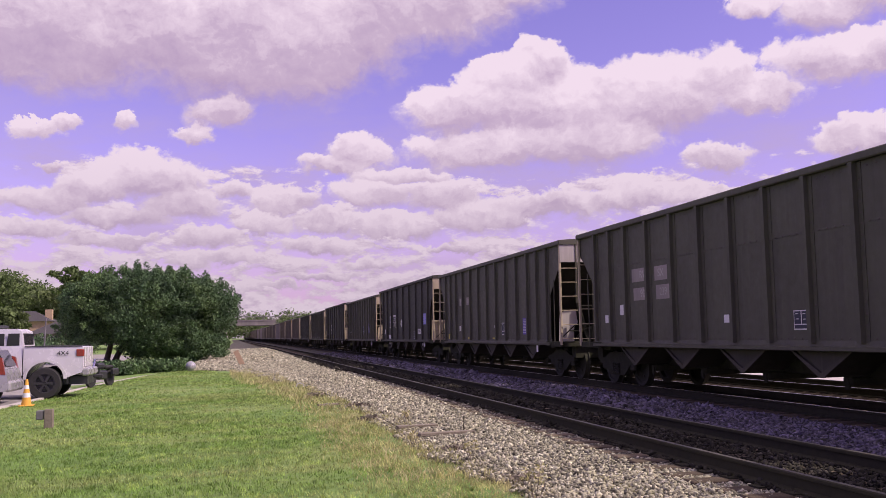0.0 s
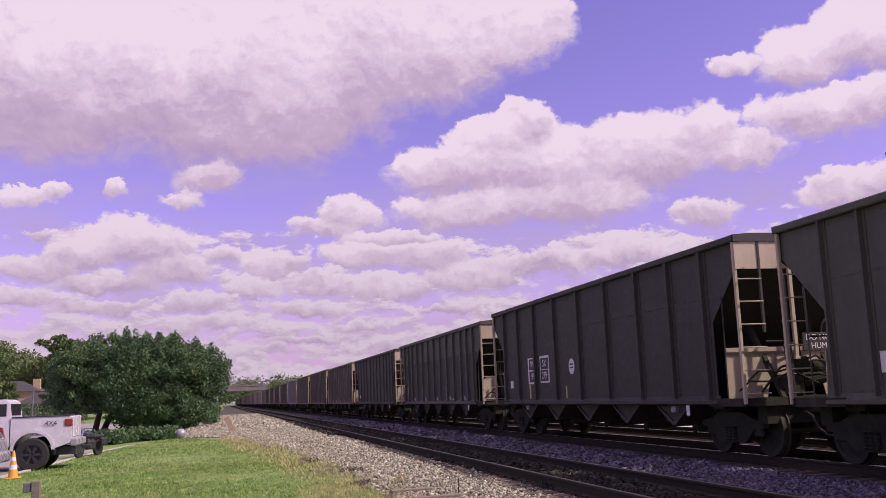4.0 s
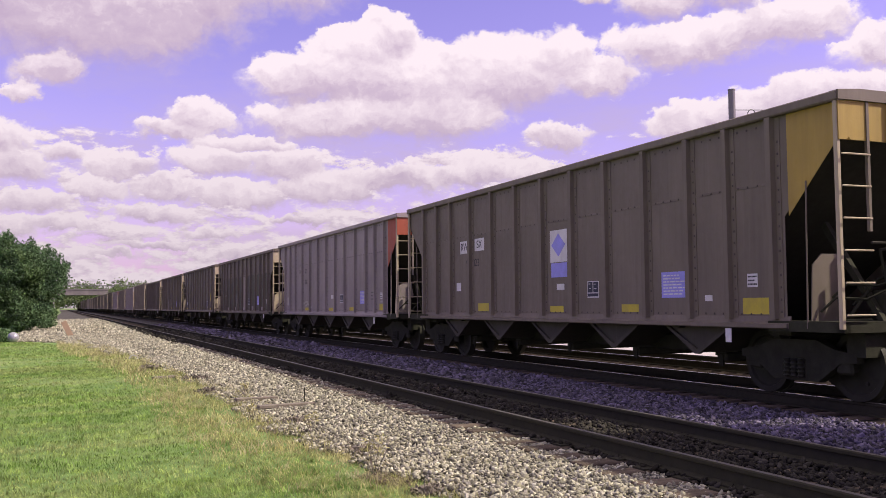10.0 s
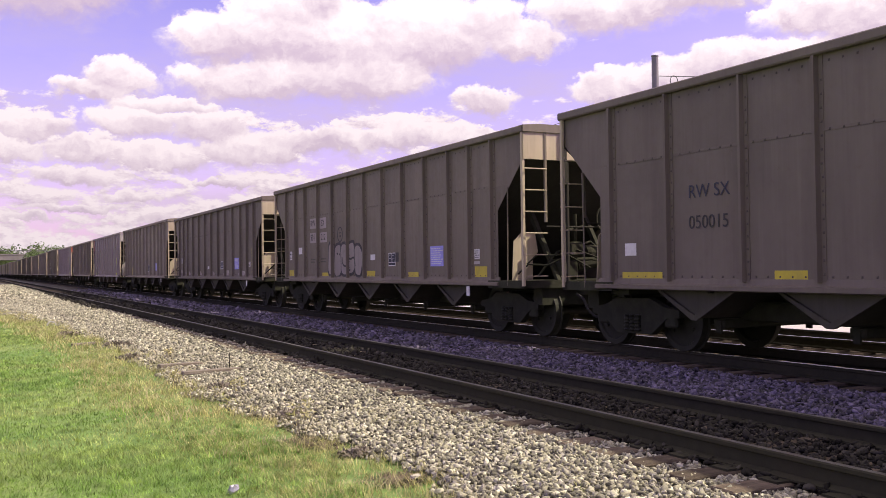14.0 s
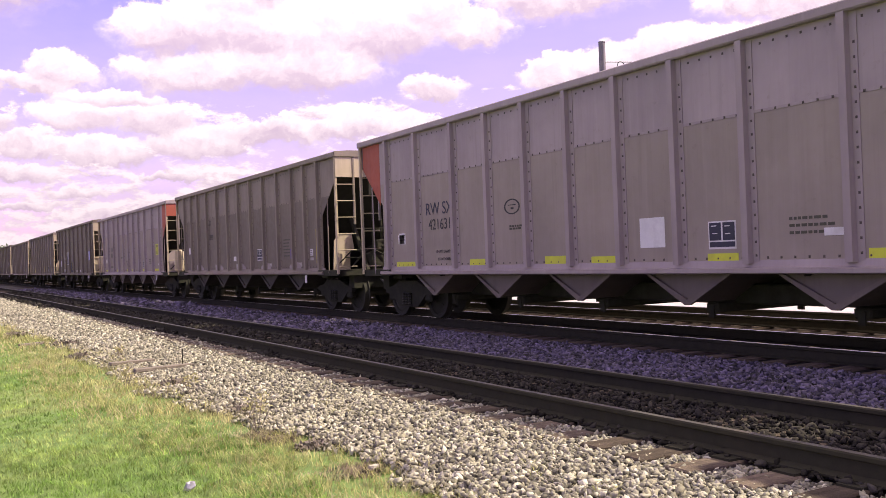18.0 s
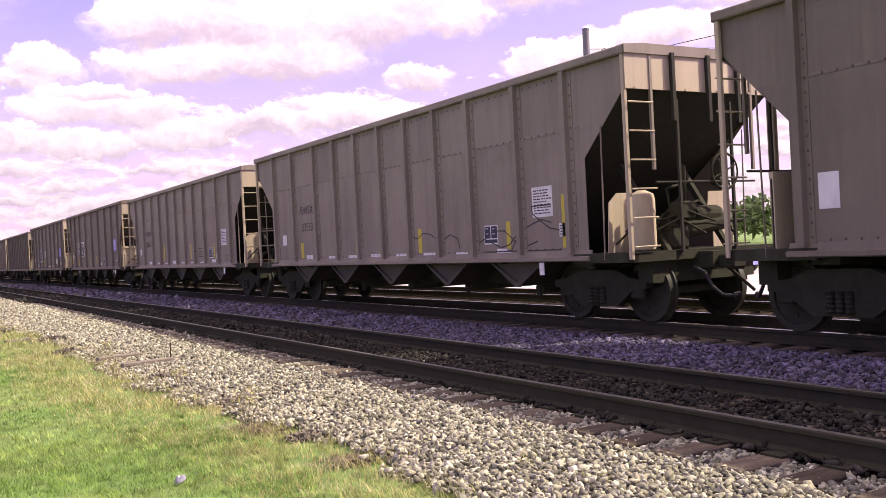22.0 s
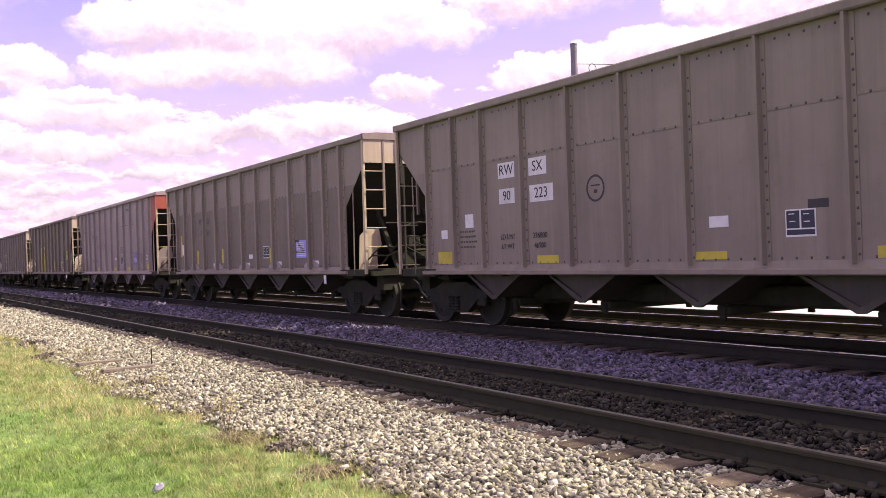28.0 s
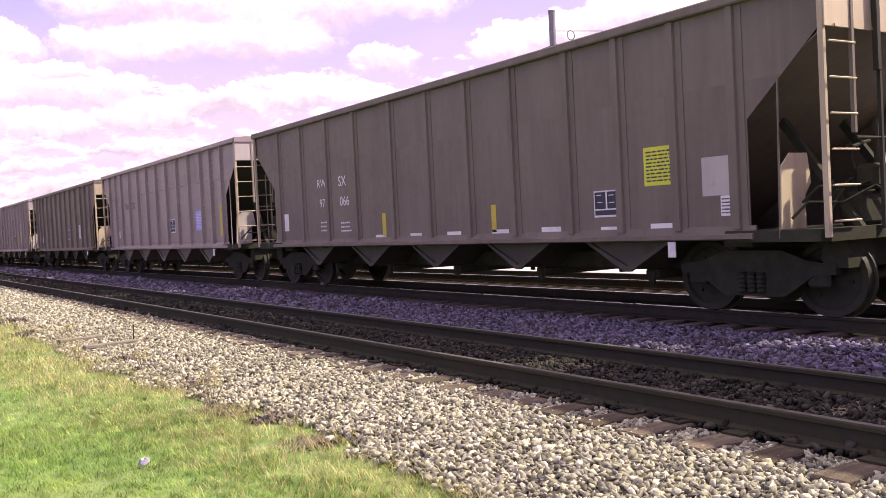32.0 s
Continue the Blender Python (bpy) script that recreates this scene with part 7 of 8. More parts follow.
c = hopper(13, "brown", "brown", "tan", 13, "thin", 3.88, "s", 15.44,
           "brown coal hopper car with a sprayed tag and a blue notice")
placard(c, 4.09, 2.66, 0.52, 0.30, "Q"); placard(c, 3.23, 2.64, 0.53, 0.31, "Q"); placard(c, 4.10, 2.24, 0.52, 0.30, "Q"); placard(c, 3.19, 2.23, 0.59, 0.29, "Q")
letter(c, "RW", 4.09, 2.66, 0.19, "K"); letter(c, "SX", 3.23, 2.64, 0.18, "K"); letter(c, "901", 4.10, 2.24, 0.19, "K"); letter(c, "212", 3.19, 2.23, 0.18, "K")
tag(c, 1.51, 1.58, 2.51, 0.93, "V"); placard(c, -0.47, 1.60, 0.30, 0.14, "W"); panel_board(c, -1.66, 1.53, 0.66); placard(c, -1.95, 1.58, 0.19, 0.22, "K")
notice(c, -4.07, 1.57, 0.63, 0.44, "B"); notice(c, -5.87, 1.58, 0.21, 0.20, "W"); placard(c, -6.02, 1.23, 0.49, 0.21, "Y"); placard(c, -2.86, 1.17, 0.54, 0.12, "Y")
placard(c, -0.34, 1.19, 0.53, 0.14, "Y"); placard(c, 3.04, 1.16, 0.52, 0.12, "Y"); placard(c, 5.27, 1.88, 0.32, 0.20, "W"); placard(c, -5.86, 1.41, 0.23, 0.06, "T"); ring(c, 1.85, 2.26, 0.42, 0.42, "K"); notice(c, 4.08, 1.57, 0.42, 0.18, "G"); notice(c, 3.18, 1.57, 0.48, 0.18, "G"); notice(c, 6.20, 1.75, 0.18, 0.26, "W"); placard(c, 6.15, 1.20, 0.45, 0.20, "Y")

c = hopper(14, "umber", "umber", "tan", 13, "hat", 3.83, "sg", 15.44,
           "brown coal hopper car with wide ribs and a blue notice")
panel_board(c, -1.66, 1.53, 0.66); notice(c, -4.02, 1.57, 0.68, 0.43, "B"); placard(c, -6.20, 1.66, 0.14, 0.87, "Y"); placard(c, 0.70, 1.44, 0.28, 0.12, "W")
notice(c, -5.79, 1.53, 0.20, 0.18, "W"); placard(c, -2.52, 1.24, 0.33, 0.15, "T"); placard(c, -4.91, 1.22, 0.32, 0.11, "T"); placard(c, 6.15, 1.79, 0.26, 0.27, "W")
placard(c, 6.17, 1.29, 0.34, 0.15, "T")

c = hopper(15, "taupe", "taupe", "tan", 13, "hat", 3.95, "s", 15.44,
           "taupe coal hopper car with black numbers and yellow stripes")
letter(c, "RW", 4.02, 2.67, 0.16, "K"); letter(c, "23", 3.95, 2.23, 0.16, "K"); placard(c, 6.17, 1.68, 0.15, 0.86, "Y"); notice(c, 5.92, 1.81, 0.24, 0.23, "W")
notice(c, 5.89, 1.59, 0.20, 0.16, "W"); placard(c, 4.31, 1.34, 0.13, 0.44, "Y"); placard(c, 4.83, 1.19, 0.31, 0.20, "T"); notice(c, 5.05, 1.66, 0.49, 0.26, "G")
notice(c, -3.95, 1.55, 0.73, 0.40, "B"); panel_board(c, -1.61, 1.48, 0.84)

c = hopper(16, "pale", "sand", "pale", 11, "hat", 3.94, "stF", 15.44,
           "pale grey coal hopper car with red corner and lime notices")
letter(c, "RW SX", 4.23, 2.24, 0.25, "N"); letter(c, "421631", 4.20, 1.93, 0.22, "K"); placard(c, 5.87, 1.69, 0.27, 0.19, "W"); placard(c, -1.79, 1.53, 0.50, 0.42, "W")
panel_board(c, -3.08, 1.45, 0.75); notice(c, -5.70, 2.03, 0.55, 0.43, "L"); notice(c, -6.31, 1.47, 0.23, 0.21, "W"); placard(c, -5.94, 1.40, 0.26, 0.06, "W")
placard(c, -4.92, 1.43, 0.27, 0.09, "W"); placard(c, -5.97, 1.17, 1.04, 0.12, "L"); placard(c, -3.08, 1.16, 0.52, 0.11, "L"); placard(c, -0.71, 1.16, 0.56, 0.12, "L")
placard(c, 0.47, 1.18, 0.59, 0.13, "L"); placard(c, 2.86, 1.17, 0.53, 0.12, "L"); placard(c, 5.65, 1.16, 0.93, 0.11, "L"); ring(c, 1.68, 2.12, 0.48, 0.27, "K")
notice(c, -4.44, 1.52, 0.61, 0.28, "G"); letter(c, "LD LMT 236600", 4.12, 1.40, 0.06, "K"); letter(c, "LT WT 41800", 4.07, 1.25, 0.06, "K"); notice(c, 5.82, 1.70, 0.28, 0.23, "W")
notice(c, 1.50, 1.76, 0.55, 0.10, "G")

c = hopper(17, "taupe", "brown", "tan", 13, "hat", 3.91, "sg", 15.44,
           "two-tone brown coal hopper car with white gusset plates")
letter(c, "RWSX", 3.59, 2.71, 0.18, "K"); letter(c, "321095", 3.39, 2.22, 0.18, "K"); placard(c, 6.08, 1.82, 0.30, 0.23, "W"); placard(c, 0.64, 1.46, 0.26, 0.14, "W")
panel_board(c, -1.78, 1.54, 0.69); notice(c, -4.10, 1.69, 0.55, 0.59, "G"); placard(c, -4.42, 1.52, 0.10, 0.27, "V"); placard(c, -4.54, 1.36, 0.12, 0.48, "Y"); notice(c, -5.90, 1.53, 0.20, 0.17, "W")
placard(c, -5.92, 1.36, 0.23, 0.07, "T"); placard(c, -6.29, 1.67, 0.12, 0.88, "Y"); placard(c, 5.06, 1.23, 0.28, 0.15, "T"); placard(c, 2.71, 1.23, 0.31, 0.13, "T")
placard(c, 0.35, 1.22, 0.35, 0.14, "T"); placard(c, -2.64, 1.21, 0.32, 0.13, "T"); placard(c, -5.03, 1.21, 0.31, 0.13, "T"); placard(c, -0.95, 1.38, 0.12, 0.27, "Y")

c = hopper(18, "pale", "sand", "red", 11, "hat", 3.91, "stN", 15.44,
           "pale grey coal hopper car with red ends and air tank")
letter(c, "RW SX", 4.15, 2.23, 0.21, "N"); letter(c, "421552", 4.19, 1.93, 0.20, "K"); ring(c, 1.59, 2.12, 0.43, 0.24, "K"); panel_board(c, -3.10, 1.44, 0.71)
notice(c, -5.69, 2.02, 0.56, 0.45, "L"); notice(c, -6.28, 1.45, 0.24, 0.22, "W"); placard(c, -4.88, 1.43, 0.23, 0.10, "W"); placard(c, -5.90, 1.39, 0.22, 0.07, "W")
placard(c, -5.94, 1.16, 1.04, 0.11, "L"); placard(c, -3.09, 1.16, 0.52, 0.12, "L"); placard(c, -0.74, 1.15, 0.53, 0.11, "L"); placard(c, 0.47, 1.16, 0.54, 0.12, "L")
placard(c, 2.78, 1.15, 0.60, 0.13, "L"); placard(c, 5.62, 1.16, 0.90, 0.11, "L"); notice(c, -4.45, 1.54, 0.59, 0.27, "G"); placard(c, 5.87, 1.66, 0.27, 0.20, "W")
letter(c, "RADIANT HEAT ONLY", 0.42, 1.59, 0.05, "K"); letter(c, "MAX ALUMINUM", 0.43, 1.51, 0.05, "K"); letter(c, "TEMP 250 F", 0.43, 1.43, 0.05, "K")
notice(c, 1.62, 1.79, 0.69, 0.10, "G"); notice(c, 4.26, 1.35, 0.84, 0.10, "G")

c = hopper(19, "brown", "brown", "tan", 9, "hat", 4.02, "st", 14.93,
           "brown coal hopper car with framed boards and dark blue blot")
placard(c, 4.10, 2.05, 0.60, 0.75, "W"); placard(c, 3.07, 2.03, 0.82, 0.81, "W"); placard(c, 4.08, 2.21, 0.48, 0.31, "K", out=0.0042); letter(c, "RW", 4.08, 2.21, 0.19, "W", 0.003); placard(c, 4.10, 1.82, 0.48, 0.31, "K", out=0.0042)
letter(c, "99", 4.10, 1.82, 0.19, "W", 0.003); placard(c, 3.07, 2.20, 0.67, 0.34, "K", out=0.0042); letter(c, "SX", 3.07, 2.20, 0.20, "W", 0.003); placard(c, 3.09, 1.82, 0.67, 0.34, "K", out=0.0042)
letter(c, "512", 3.09, 1.82, 0.20, "W", 0.003); panel_board(c, -3.21, 1.31, 0.69); notice(c, -5.75, 2.06, 0.61, 0.52, "B"); placard(c, -6.50, 1.68, 0.12, 0.89, "Y")
placard(c, -5.07, 1.45, 0.12, 0.63, "Y"); placard(c, -1.61, 1.47, 0.14, 0.58, "Y"); placard(c, 1.19, 1.54, 0.19, 0.48, "Y"); placard(c, 4.50, 1.52, 0.18, 0.38, "Y")
notice(c, -6.36, 1.46, 0.18, 0.19, "W"); placard(c, -6.02, 1.35, 0.25, 0.06, "W"); placard(c, -0.98, 1.20, 0.87, 0.10, "T"); placard(c, -2.20, 1.21, 0.30, 0.11, "W")
placard(c, 4.34, 1.26, 1.03, 0.18, "T"); placard(c, 1.74, 1.36, 1.37, 0.79, "N"); placard(c, 6.19, 1.70, 0.28, 0.41, "W")

c = hopper(20, "taupe", "taupe", "tan", 11, "hat", 3.98, "st", 15.44,
           "taupe coal hopper car with scribbled graffiti and a white notice")
letter(c, "RWSX", 4.27, 2.35, 0.21, "K"); letter(c, "23533", 4.26, 1.92, 0.21, "K"); notice(c, -5.59, 1.92, 0.54, 0.49, "W"); panel_board(c, -4.06, 1.44, 0.69)
placard(c, -6.40, 1.59, 0.13, 0.84, "Y"); placard(c, -4.60, 1.41, 0.12, 0.48, "Y"); placard(c, -1.51, 1.41, 0.14, 0.48, "Y"); placard(c, 0.21, 1.35, 0.12, 0.31, "Y")
placard(c, 1.35, 1.35, 0.14, 0.28, "Y"); placard(c, 4.66, 1.34, 0.18, 0.38, "Y"); notice(c, -6.21, 1.45, 0.21, 0.21, "W"); placard(c, -4.44, 1.14, 0.43, 0.10, "W")
placard(c, -3.06, 1.12, 0.40, 0.07, "W"); placard(c, -1.85, 1.13, 0.46, 0.08, "W"); placard(c, -0.68, 1.13, 0.45, 0.08, "W"); placard(c, 0.50, 1.14, 0.46, 0.09, "W")
placard(c, 1.65, 1.14, 0.47, 0.07, "W"); placard(c, 2.78, 1.14, 0.47, 0.07, "W"); placard(c, 4.21, 1.17, 0.41, 0.10, "W"); scribble(c, -4.51, 1.50, 3.62, 0.72, "K")
placard(c, 5.87, 1.64, 0.27, 0.27, "W")

c = hopper(21, "taupe", "taupe", "tan", 11, "hat", 3.92, "s", 15.44,
           "taupe coal hopper car with a white notice and yellow stripes")
letter(c, "RWSX", 4.36, 2.34, 0.21, "K"); letter(c, "23561", 4.40, 1.92, 0.21, "K"); notice(c, -5.51, 1.91, 0.52, 0.51, "W"); panel_board(c, -4.05, 1.44, 0.69)
placard(c, -4.79, 1.34, 0.28, 0.19, "W"); placard(c, -6.24, 1.65, 0.13, 0.89, "Y"); placard(c, -4.46, 1.48, 0.09, 0.46, "Y"); placard(c, -1.70, 1.52, 0.11, 0.51, "Y")
placard(c, 2.02, 1.55, 0.12, 0.63, "Y"); placard(c, -4.37, 1.16, 0.43, 0.11, "W"); placard(c, -2.99, 1.13, 0.48, 0.06, "W"); placard(c, -1.79, 1.13, 0.45, 0.07, "W")
placard(c, -0.59, 1.14, 0.43, 0.07, "W"); placard(c, 0.60, 1.17, 0.45, 0.12, "W"); placard(c, 1.78, 1.13, 0.47, 0.07, "W"); placard(c, 2.93, 1.14, 0.44, 0.08, "W")
placard(c, 4.29, 1.17, 0.45, 0.12, "W"); placard(c, 5.89, 1.63, 0.23, 0.25, "W"); notice(c, -5.81, 1.26, 0.27, 0.23, "G"); notice(c, -2.93, 1.47, 0.58, 0.39, "G")

c = hopper(22, "brown", "brown", "tan", 9, "hat", 4.02, "s", 15.44,
           "brown coal hopper car with framed boards and pale blue notice")
placard(c, 4.15, 2.07, 0.67, 0.71, "W"); placard(c, 3.13, 2.07, 0.79, 0.78, "W"); placard(c, 4.14, 2.22, 0.57, 0.30, "K", out=0.0042); letter(c, "RW", 4.14, 2.22, 0.19, "W", 0.003); placard(c, 4.11, 1.88, 0.56, 0.30, "K", out=0.0042)
letter(c, "99", 4.11, 1.88, 0.19, "W", 0.003); placard(c, 3.17, 2.22, 0.67, 0.33, "K", out=0.0042); letter(c, "SX", 3.17, 2.22, 0.21, "W", 0.003); placard(c, 3.17, 1.87, 0.67, 0.33, "K", out=0.0042)
letter(c, "480", 3.17, 1.87, 0.21, "W", 0.003); notice(c, -5.46, 2.09, 0.57, 0.54, "B"); panel_board(c, -3.02, 1.33, 0.71); placard(c, -6.19, 1.72, 0.11, 0.88, "Y")
placard(c, -4.83, 1.41, 0.10, 0.45, "Y"); placard(c, -0.85, 1.44, 0.12, 0.46, "Y"); placard(c, 1.09, 1.41, 0.13, 0.45, "Y"); placard(c, 4.44, 1.41, 0.15, 0.46, "Y")
placard(c, 6.39, 1.64, 0.15, 0.75, "Y"); notice(c, -6.07, 1.48, 0.18, 0.18, "W"); placard(c, -5.73, 1.36, 0.25, 0.05, "W"); placard(c, -2.02, 1.23, 0.25, 0.12, "W")
placard(c, 6.13, 1.69, 0.23, 0.22, "W")

c = hopper(23, "brown", "brown", "tan", 9, "hat", 4.02, "s", 15.44,
           "brown coal hopper car with white ovals and a blue notice")
placard(c, 4.20, 2.01, 0.61, 0.88, "W"); placard(c, 3.20, 1.99, 0.79, 0.93, "W"); placard(c, 4.19, 2.21, 0.52, 0.37, "K", out=0.0042); letter(c, "RW", 4.19, 2.21, 0.19, "W", 0.003); placard(c, 4.15, 1.80, 0.51, 0.37, "K", out=0.0042)
letter(c, "99", 4.15, 1.80, 0.19, "W", 0.003); placard(c, 3.21, 2.24, 0.67, 0.39, "K", out=0.0042); letter(c, "SX", 3.21, 2.24, 0.21, "W", 0.003); placard(c, 3.21, 1.82, 0.67, 0.39, "K", out=0.0042)
letter(c, "501", 3.21, 1.82, 0.21, "W", 0.003); oval(c, 1.12, 2.06, 0.47, 0.51, "W"); notice(c, -5.31, 2.05, 0.59, 0.53, "B"); panel_board(c, -2.89, 1.32, 0.76)
oval(c, -3.82, 1.51, 0.56, 0.33, "W"); oval(c, -4.37, 1.53, 0.29, 0.29, "W"); placard(c, -6.08, 1.69, 0.13, 0.89, "Y"); placard(c, -4.15, 1.48, 0.11, 0.45, "Y")
placard(c, -1.02, 1.47, 0.12, 0.45, "Y"); placard(c, 1.72, 1.47, 0.15, 0.46, "Y"); notice(c, -5.89, 1.48, 0.17, 0.20, "W"); placard(c, -5.60, 1.34, 0.29, 0.06, "W")
placard(c, -0.69, 1.20, 0.91, 0.08, "W"); placard(c, -1.90, 1.23, 0.28, 0.12, "W"); oval(c, 4.75, 1.30, 0.45, 0.26, "T"); oval(c, 4.19, 1.30, 0.43, 0.26, "T")
placard(c, 6.36, 1.72, 0.22, 0.20, "W")

c = hopper(25, "taupe", "taupe", "tan", 13, "thin", 3.90, "s", 15.44,
           "taupe coal hopper car with white boards and a blue notice")
placard(c, 4.05, 2.69, 0.47, 0.26, "W"); placard(c, 3.20, 2.68, 0.46, 0.28, "W"); placard(c, 4.05, 2.26, 0.44, 0.25, "W"); placard(c, 3.12, 2.25, 0.60, 0.27, "W")
letter(c, "RW", 4.05, 2.69, 0.18, "K"); letter(c, "SX", 3.20, 2.68, 0.17, "K"); letter(c, "90", 4.05, 2.26, 0.16, "K"); letter(c, "223", 3.12, 2.25, 0.17, "K")
notice(c, -4.05, 1.60, 0.65, 0.42, "B"); panel_board(c, -1.67, 1.55, 0.66); placard(c, -1.91, 1.76, 0.27, 0.10, "K"); placard(c, -0.47, 1.62, 0.31, 0.14, "W")
notice(c, -5.80, 1.62, 0.19, 0.19, "W"); placard(c, -5.80, 1.43, 0.25, 0.06, "W"); placard(c, -5.95, 1.26, 0.55, 0.22, "Y"); placard(c, -2.84, 1.20, 0.45, 0.13, "Y")
placard(c, -0.33, 1.20, 0.51, 0.10, "Y"); placard(c, 3.00, 1.20, 0.54, 0.12, "Y"); placard(c, 6.06, 1.26, 0.48, 0.22, "Y"); placard(c, 5.21, 1.90, 0.26, 0.24, "W")
placard(c, 6.06, 1.69, 0.21, 0.16, "W"); notice(c, -5.07, 1.59, 0.57, 0.47, "G"); notice(c, -4.01, 3.57, 0.73, 0.13, "G"); ring(c, 1.83, 2.22, 0.40, 0.40, "K"); letter(c, "LD LMT", 4.05, 1.58, 0.09, "K"); letter(c, "236800", 3.18, 1.58, 0.09, "K"); letter(c, "LT WT", 4.05, 1.42, 0.09, "K"); letter(c, "46900", 3.18, 1.42, 0.09, "K"); notice(c, 5.25, 1.58, 0.55, 0.40, "G")

c = hopper(26, "taupe", "brown", "tan", 13, "hat", 3.94, "sg", 15.44,
           "two-tone brown coal hopper car with scribbled pale blue notice")
letter(c, "RW", 4.01, 2.62, 0.18, "K"); letter(c, "SX", 3.23, 2.61, 0.18, "K"); letter(c, "23", 3.93, 2.27, 0.17, "K"); letter(c, "191", 3.22, 2.23, 0.17, "K")
panel_board(c, -1.71, 1.55, 0.68); notice(c, -4.09, 1.58, 0.63, 0.43, "B"); placard(c, -4.50, 1.49, 0.12, 0.45, "Y"); placard(c, -2.04, 1.46, 0.13, 0.40, "Y")
placard(c, 1.92, 1.51, 0.14, 0.43, "Y"); placard(c, 4.42, 1.49, 0.16, 0.44, "Y"); placard(c, 6.24, 1.90, 0.16, 0.72, "Y"); placard(c, -0.51, 1.45, 0.29, 0.12, "W")
placard(c, -2.61, 1.23, 0.31, 0.12, "W"); placard(c, -4.98, 1.23, 0.30, 0.11, "W"); placard(c, -0.22, 1.22, 0.31, 0.12, "W"); placard(c, 2.72, 1.23, 0.23, 0.12, "W")
placard(c, 5.00, 1.23, 0.24, 0.11, "W"); placard(c, 6.06, 1.77, 0.21, 0.36, "W"); tag(c, -4.09, 1.65, 0.54, 0.27, "K")

c = hopper(27, "grey", "grey", "red", 13, "thin", 3.97, "sN", 15.44,
           "grey aluminium coal hopper car with dark red ends and notice")
letter(c, "RW", 3.99, 2.67, 0.21, "K"); letter(c, "SX", 3.20, 2.65, 0.20, "K"); letter(c, "12", 3.85, 2.26, 0.19, "K"); letter(c, "315", 3.12, 2.23, 0.19, "K")
notice(c, -4.16, 1.57, 0.62, 0.44, "V"); panel_board(c, -1.77, 1.53, 0.64); placard(c, -0.58, 1.61, 0.22, 0.11, "W"); notice(c, -5.93, 1.59, 0.20, 0.19, "W")
placard(c, -5.94, 1.40, 0.21, 0.05, "T"); placard(c, -6.11, 1.24, 0.48, 0.19, "Y"); placard(c, -2.96, 1.18, 0.52, 0.11, "Y"); placard(c, -0.41, 1.19, 0.48, 0.11, "Y")
placard(c, 2.89, 1.20, 0.53, 0.13, "Y"); placard(c, 5.94, 1.25, 0.52, 0.20, "Y"); placard(c, 5.01, 1.36, 0.22, 0.22, "W"); letter(c, "RADIANT THAW", -5.25, 1.72, 0.055, "K"); letter(c, "HEAT ONLY", -5.25, 1.62, 0.055, "K"); letter(c, "MAX ALUMINUM", -5.25, 1.52, 0.055, "K"); letter(c, "TEMP 250 F", -5.25, 1.42, 0.055, "K"); ring(c, 1.84, 2.25, 0.36, 0.36, "K"); notice(c, -1.72, 1.98, 0.62, 0.30, "G"); notice(c, 4.05, 1.58, 0.34, 0.16, "G"); notice(c, 3.22, 1.58, 0.34, 0.16, "G")
notice(c, -2.93, 3.59, 0.54, 0.13, "G")

c = hopper(28, "brown", "brown", "tan", 11, "hat", 3.95, "s", 15.44,
           "brown coal hopper car with a big yellow number board")
placard(c, 2.85, 1.84, 0.78, 1.47, "Y"); placard(c, 1.70, 1.86, 0.85, 1.48, "Y"); letter(c, "JH", 2.65, 2.34, 0.21, "K"); letter(c, "MX", 1.85, 2.35, 0.20, "K")
letter(c, "97", 2.65, 1.93, 0.21, "K"); letter(c, "058", 1.77, 1.93, 0.20, "K"); letter(c, "LD LMT", 2.80, 1.43, 0.09, "K"); letter(c, "236500", 1.82, 1.41, 0.08, "K")
letter(c, "LT WT", 2.82, 1.25, 0.09, "K"); letter(c, "47500", 1.81, 1.25, 0.08, "K"); notice(c, -5.69, 1.98, 0.51, 0.47, "L"); panel_board(c, -4.21, 1.41, 0.82)
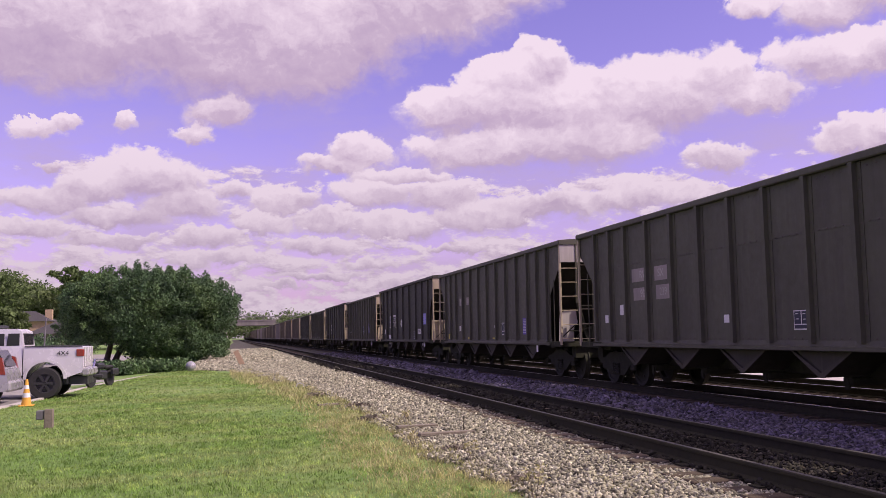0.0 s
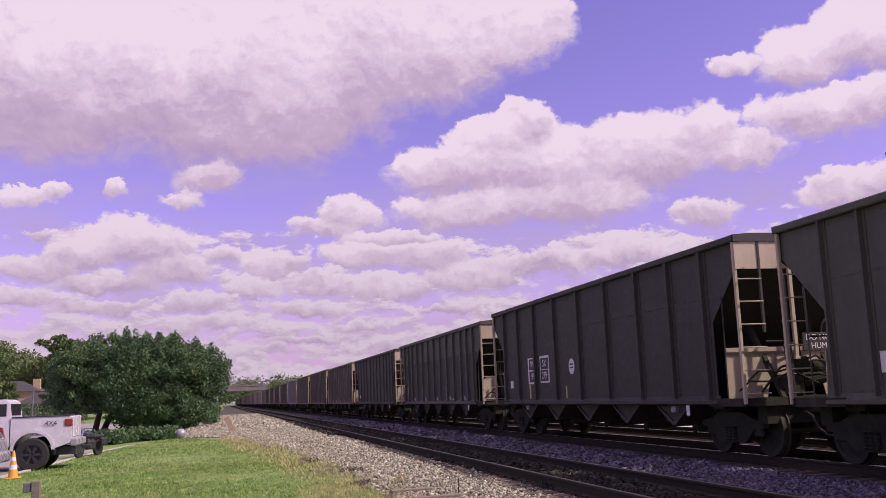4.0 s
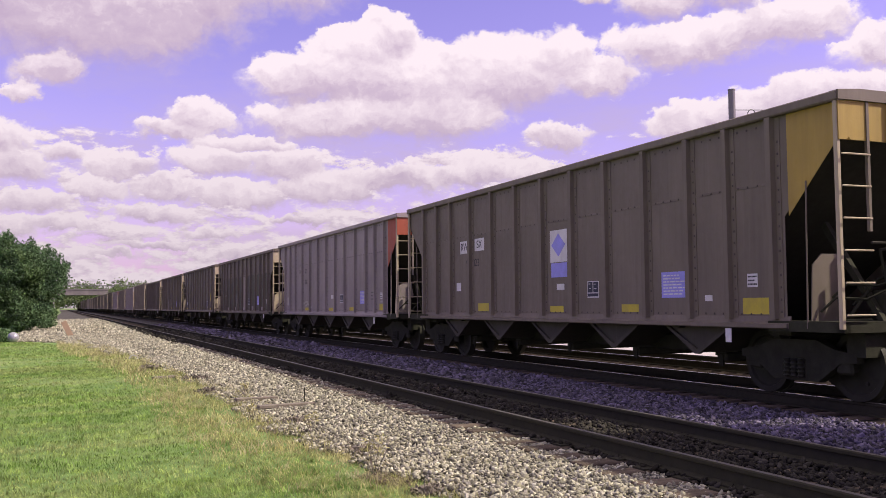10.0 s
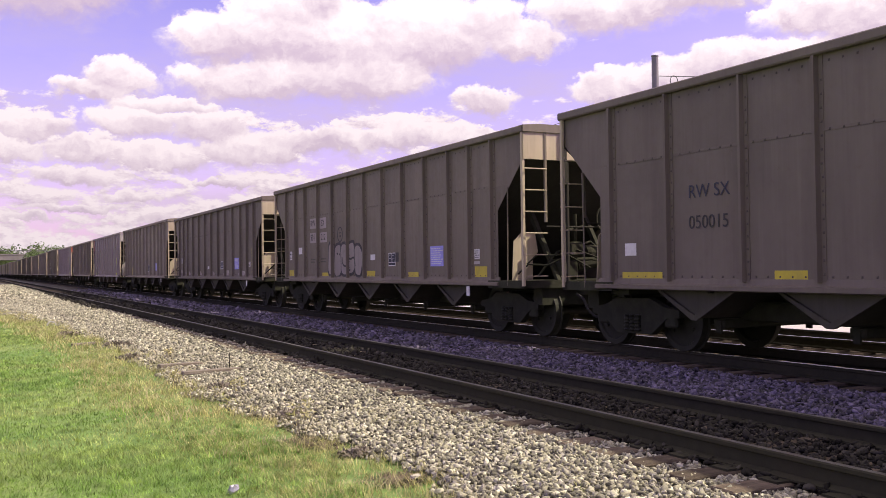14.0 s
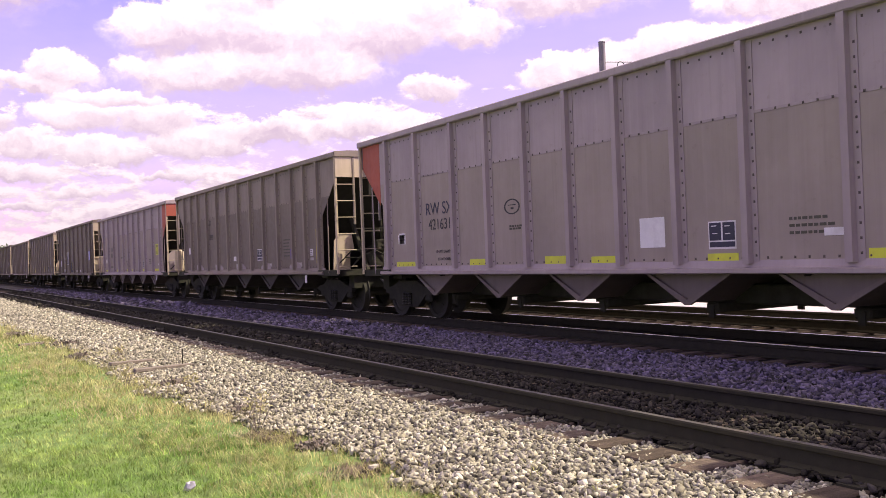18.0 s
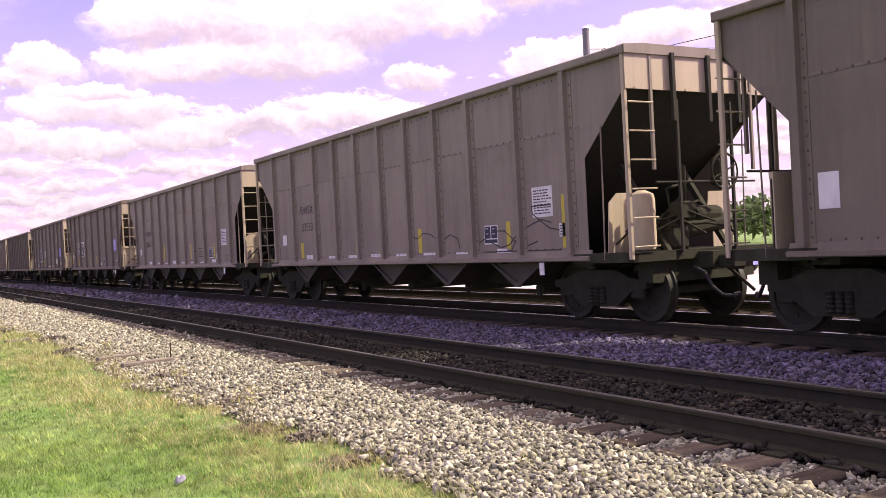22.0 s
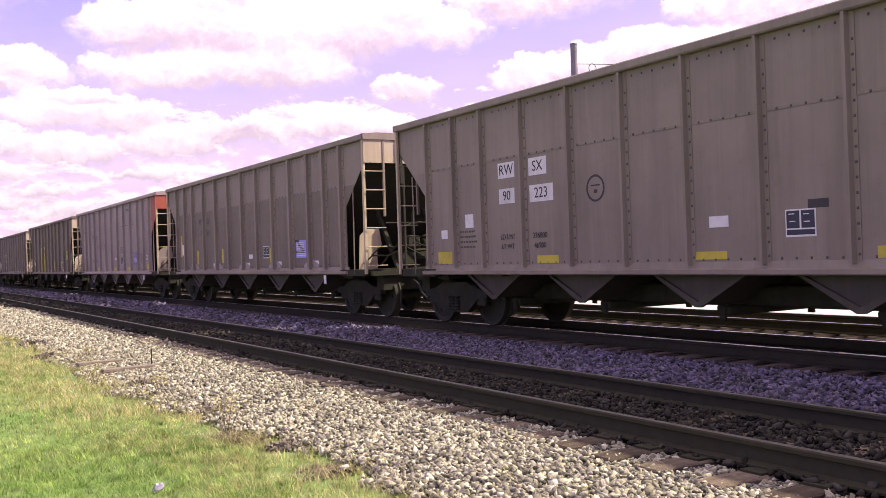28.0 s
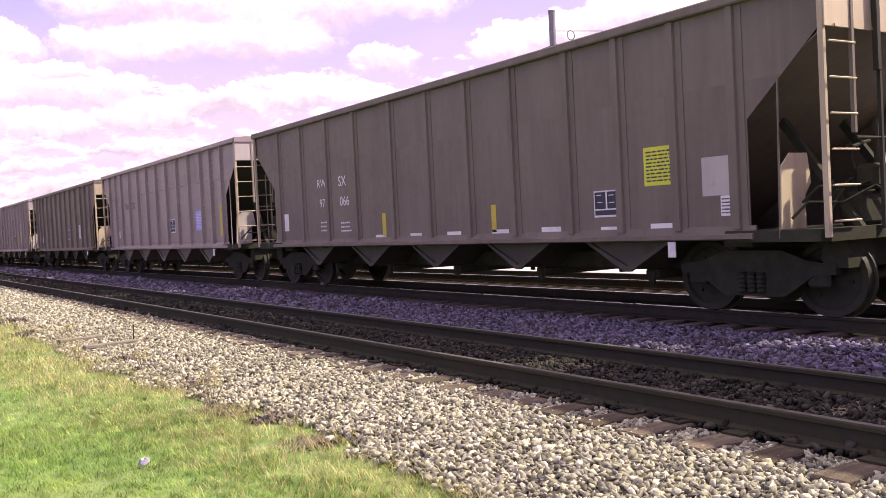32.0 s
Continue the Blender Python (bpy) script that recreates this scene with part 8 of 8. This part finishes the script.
placard(c, -6.37, 1.59, 0.11, 0.85, "Y"); placard(c, -3.87, 1.46, 0.10, 0.44, "Y"); placard(c, -1.47, 1.45, 0.11, 0.45, "Y"); placard(c, 6.09, 1.50, 0.17, 0.75, "Y")
notice(c, -5.95, 1.47, 0.22, 0.26, "W"); notice(c, -4.88, 1.30, 0.28, 0.11, "W"); placard(c, -3.08, 1.16, 0.43, 0.06, "W"); placard(c, -1.87, 1.16, 0.44, 0.07, "W")
placard(c, -0.68, 1.15, 0.45, 0.07, "W"); placard(c, 0.47, 1.16, 0.51, 0.06, "W"); placard(c, 4.19, 1.15, 0.54, 0.07, "W"); placard(c, 5.85, 1.58, 0.28, 0.22, "W")
placard(c, -4.46, 1.15, 0.43, 0.07, "W")

c = hopper(29, "umber", "umber", "tan", 12, "soft", 3.85, "", 16.60,
           "long dark brown smooth coal hopper car with white numbers")
letter(c, "RW", 4.17, 2.35, 0.19, "W"); letter(c, "SX", 3.22, 2.34, 0.22, "W"); letter(c, "97", 4.17, 1.91, 0.19, "W"); letter(c, "066", 3.15, 1.91, 0.20, "W")
notice(c, -5.37, 1.94, 0.52, 0.51, "L"); placard(c, -6.27, 1.74, 0.47, 0.48, "T"); placard(c, -6.52, 1.68, 0.11, 0.88, "Y"); notice(c, -6.39, 1.37, 0.19, 0.25, "W")
panel_board(c, -4.41, 1.49, 0.78); placard(c, -4.72, 1.41, 0.08, 0.46, "Y"); placard(c, -1.88, 1.37, 0.12, 0.45, "Y"); placard(c, 1.58, 1.37, 0.13, 0.45, "Y")
placard(c, -5.39, 1.15, 0.41, 0.07, "W"); placard(c, -4.47, 1.14, 0.38, 0.05, "W"); placard(c, -3.25, 1.15, 0.43, 0.09, "W"); placard(c, -2.03, 1.15, 0.44, 0.07, "W")
placard(c, -0.75, 1.15, 0.41, 0.06, "W"); placard(c, 0.46, 1.15, 0.38, 0.05, "W"); placard(c, 1.73, 1.14, 0.39, 0.06, "W"); notice(c, 4.13, 1.40, 0.33, 0.30, "D")
notice(c, 3.16, 1.37, 0.40, 0.29, "D"); placard(c, 6.10, 1.54, 0.26, 0.41, "W")

make_all()
make_grass()
make_ties(tracks)
make_stones(bed)
motions()
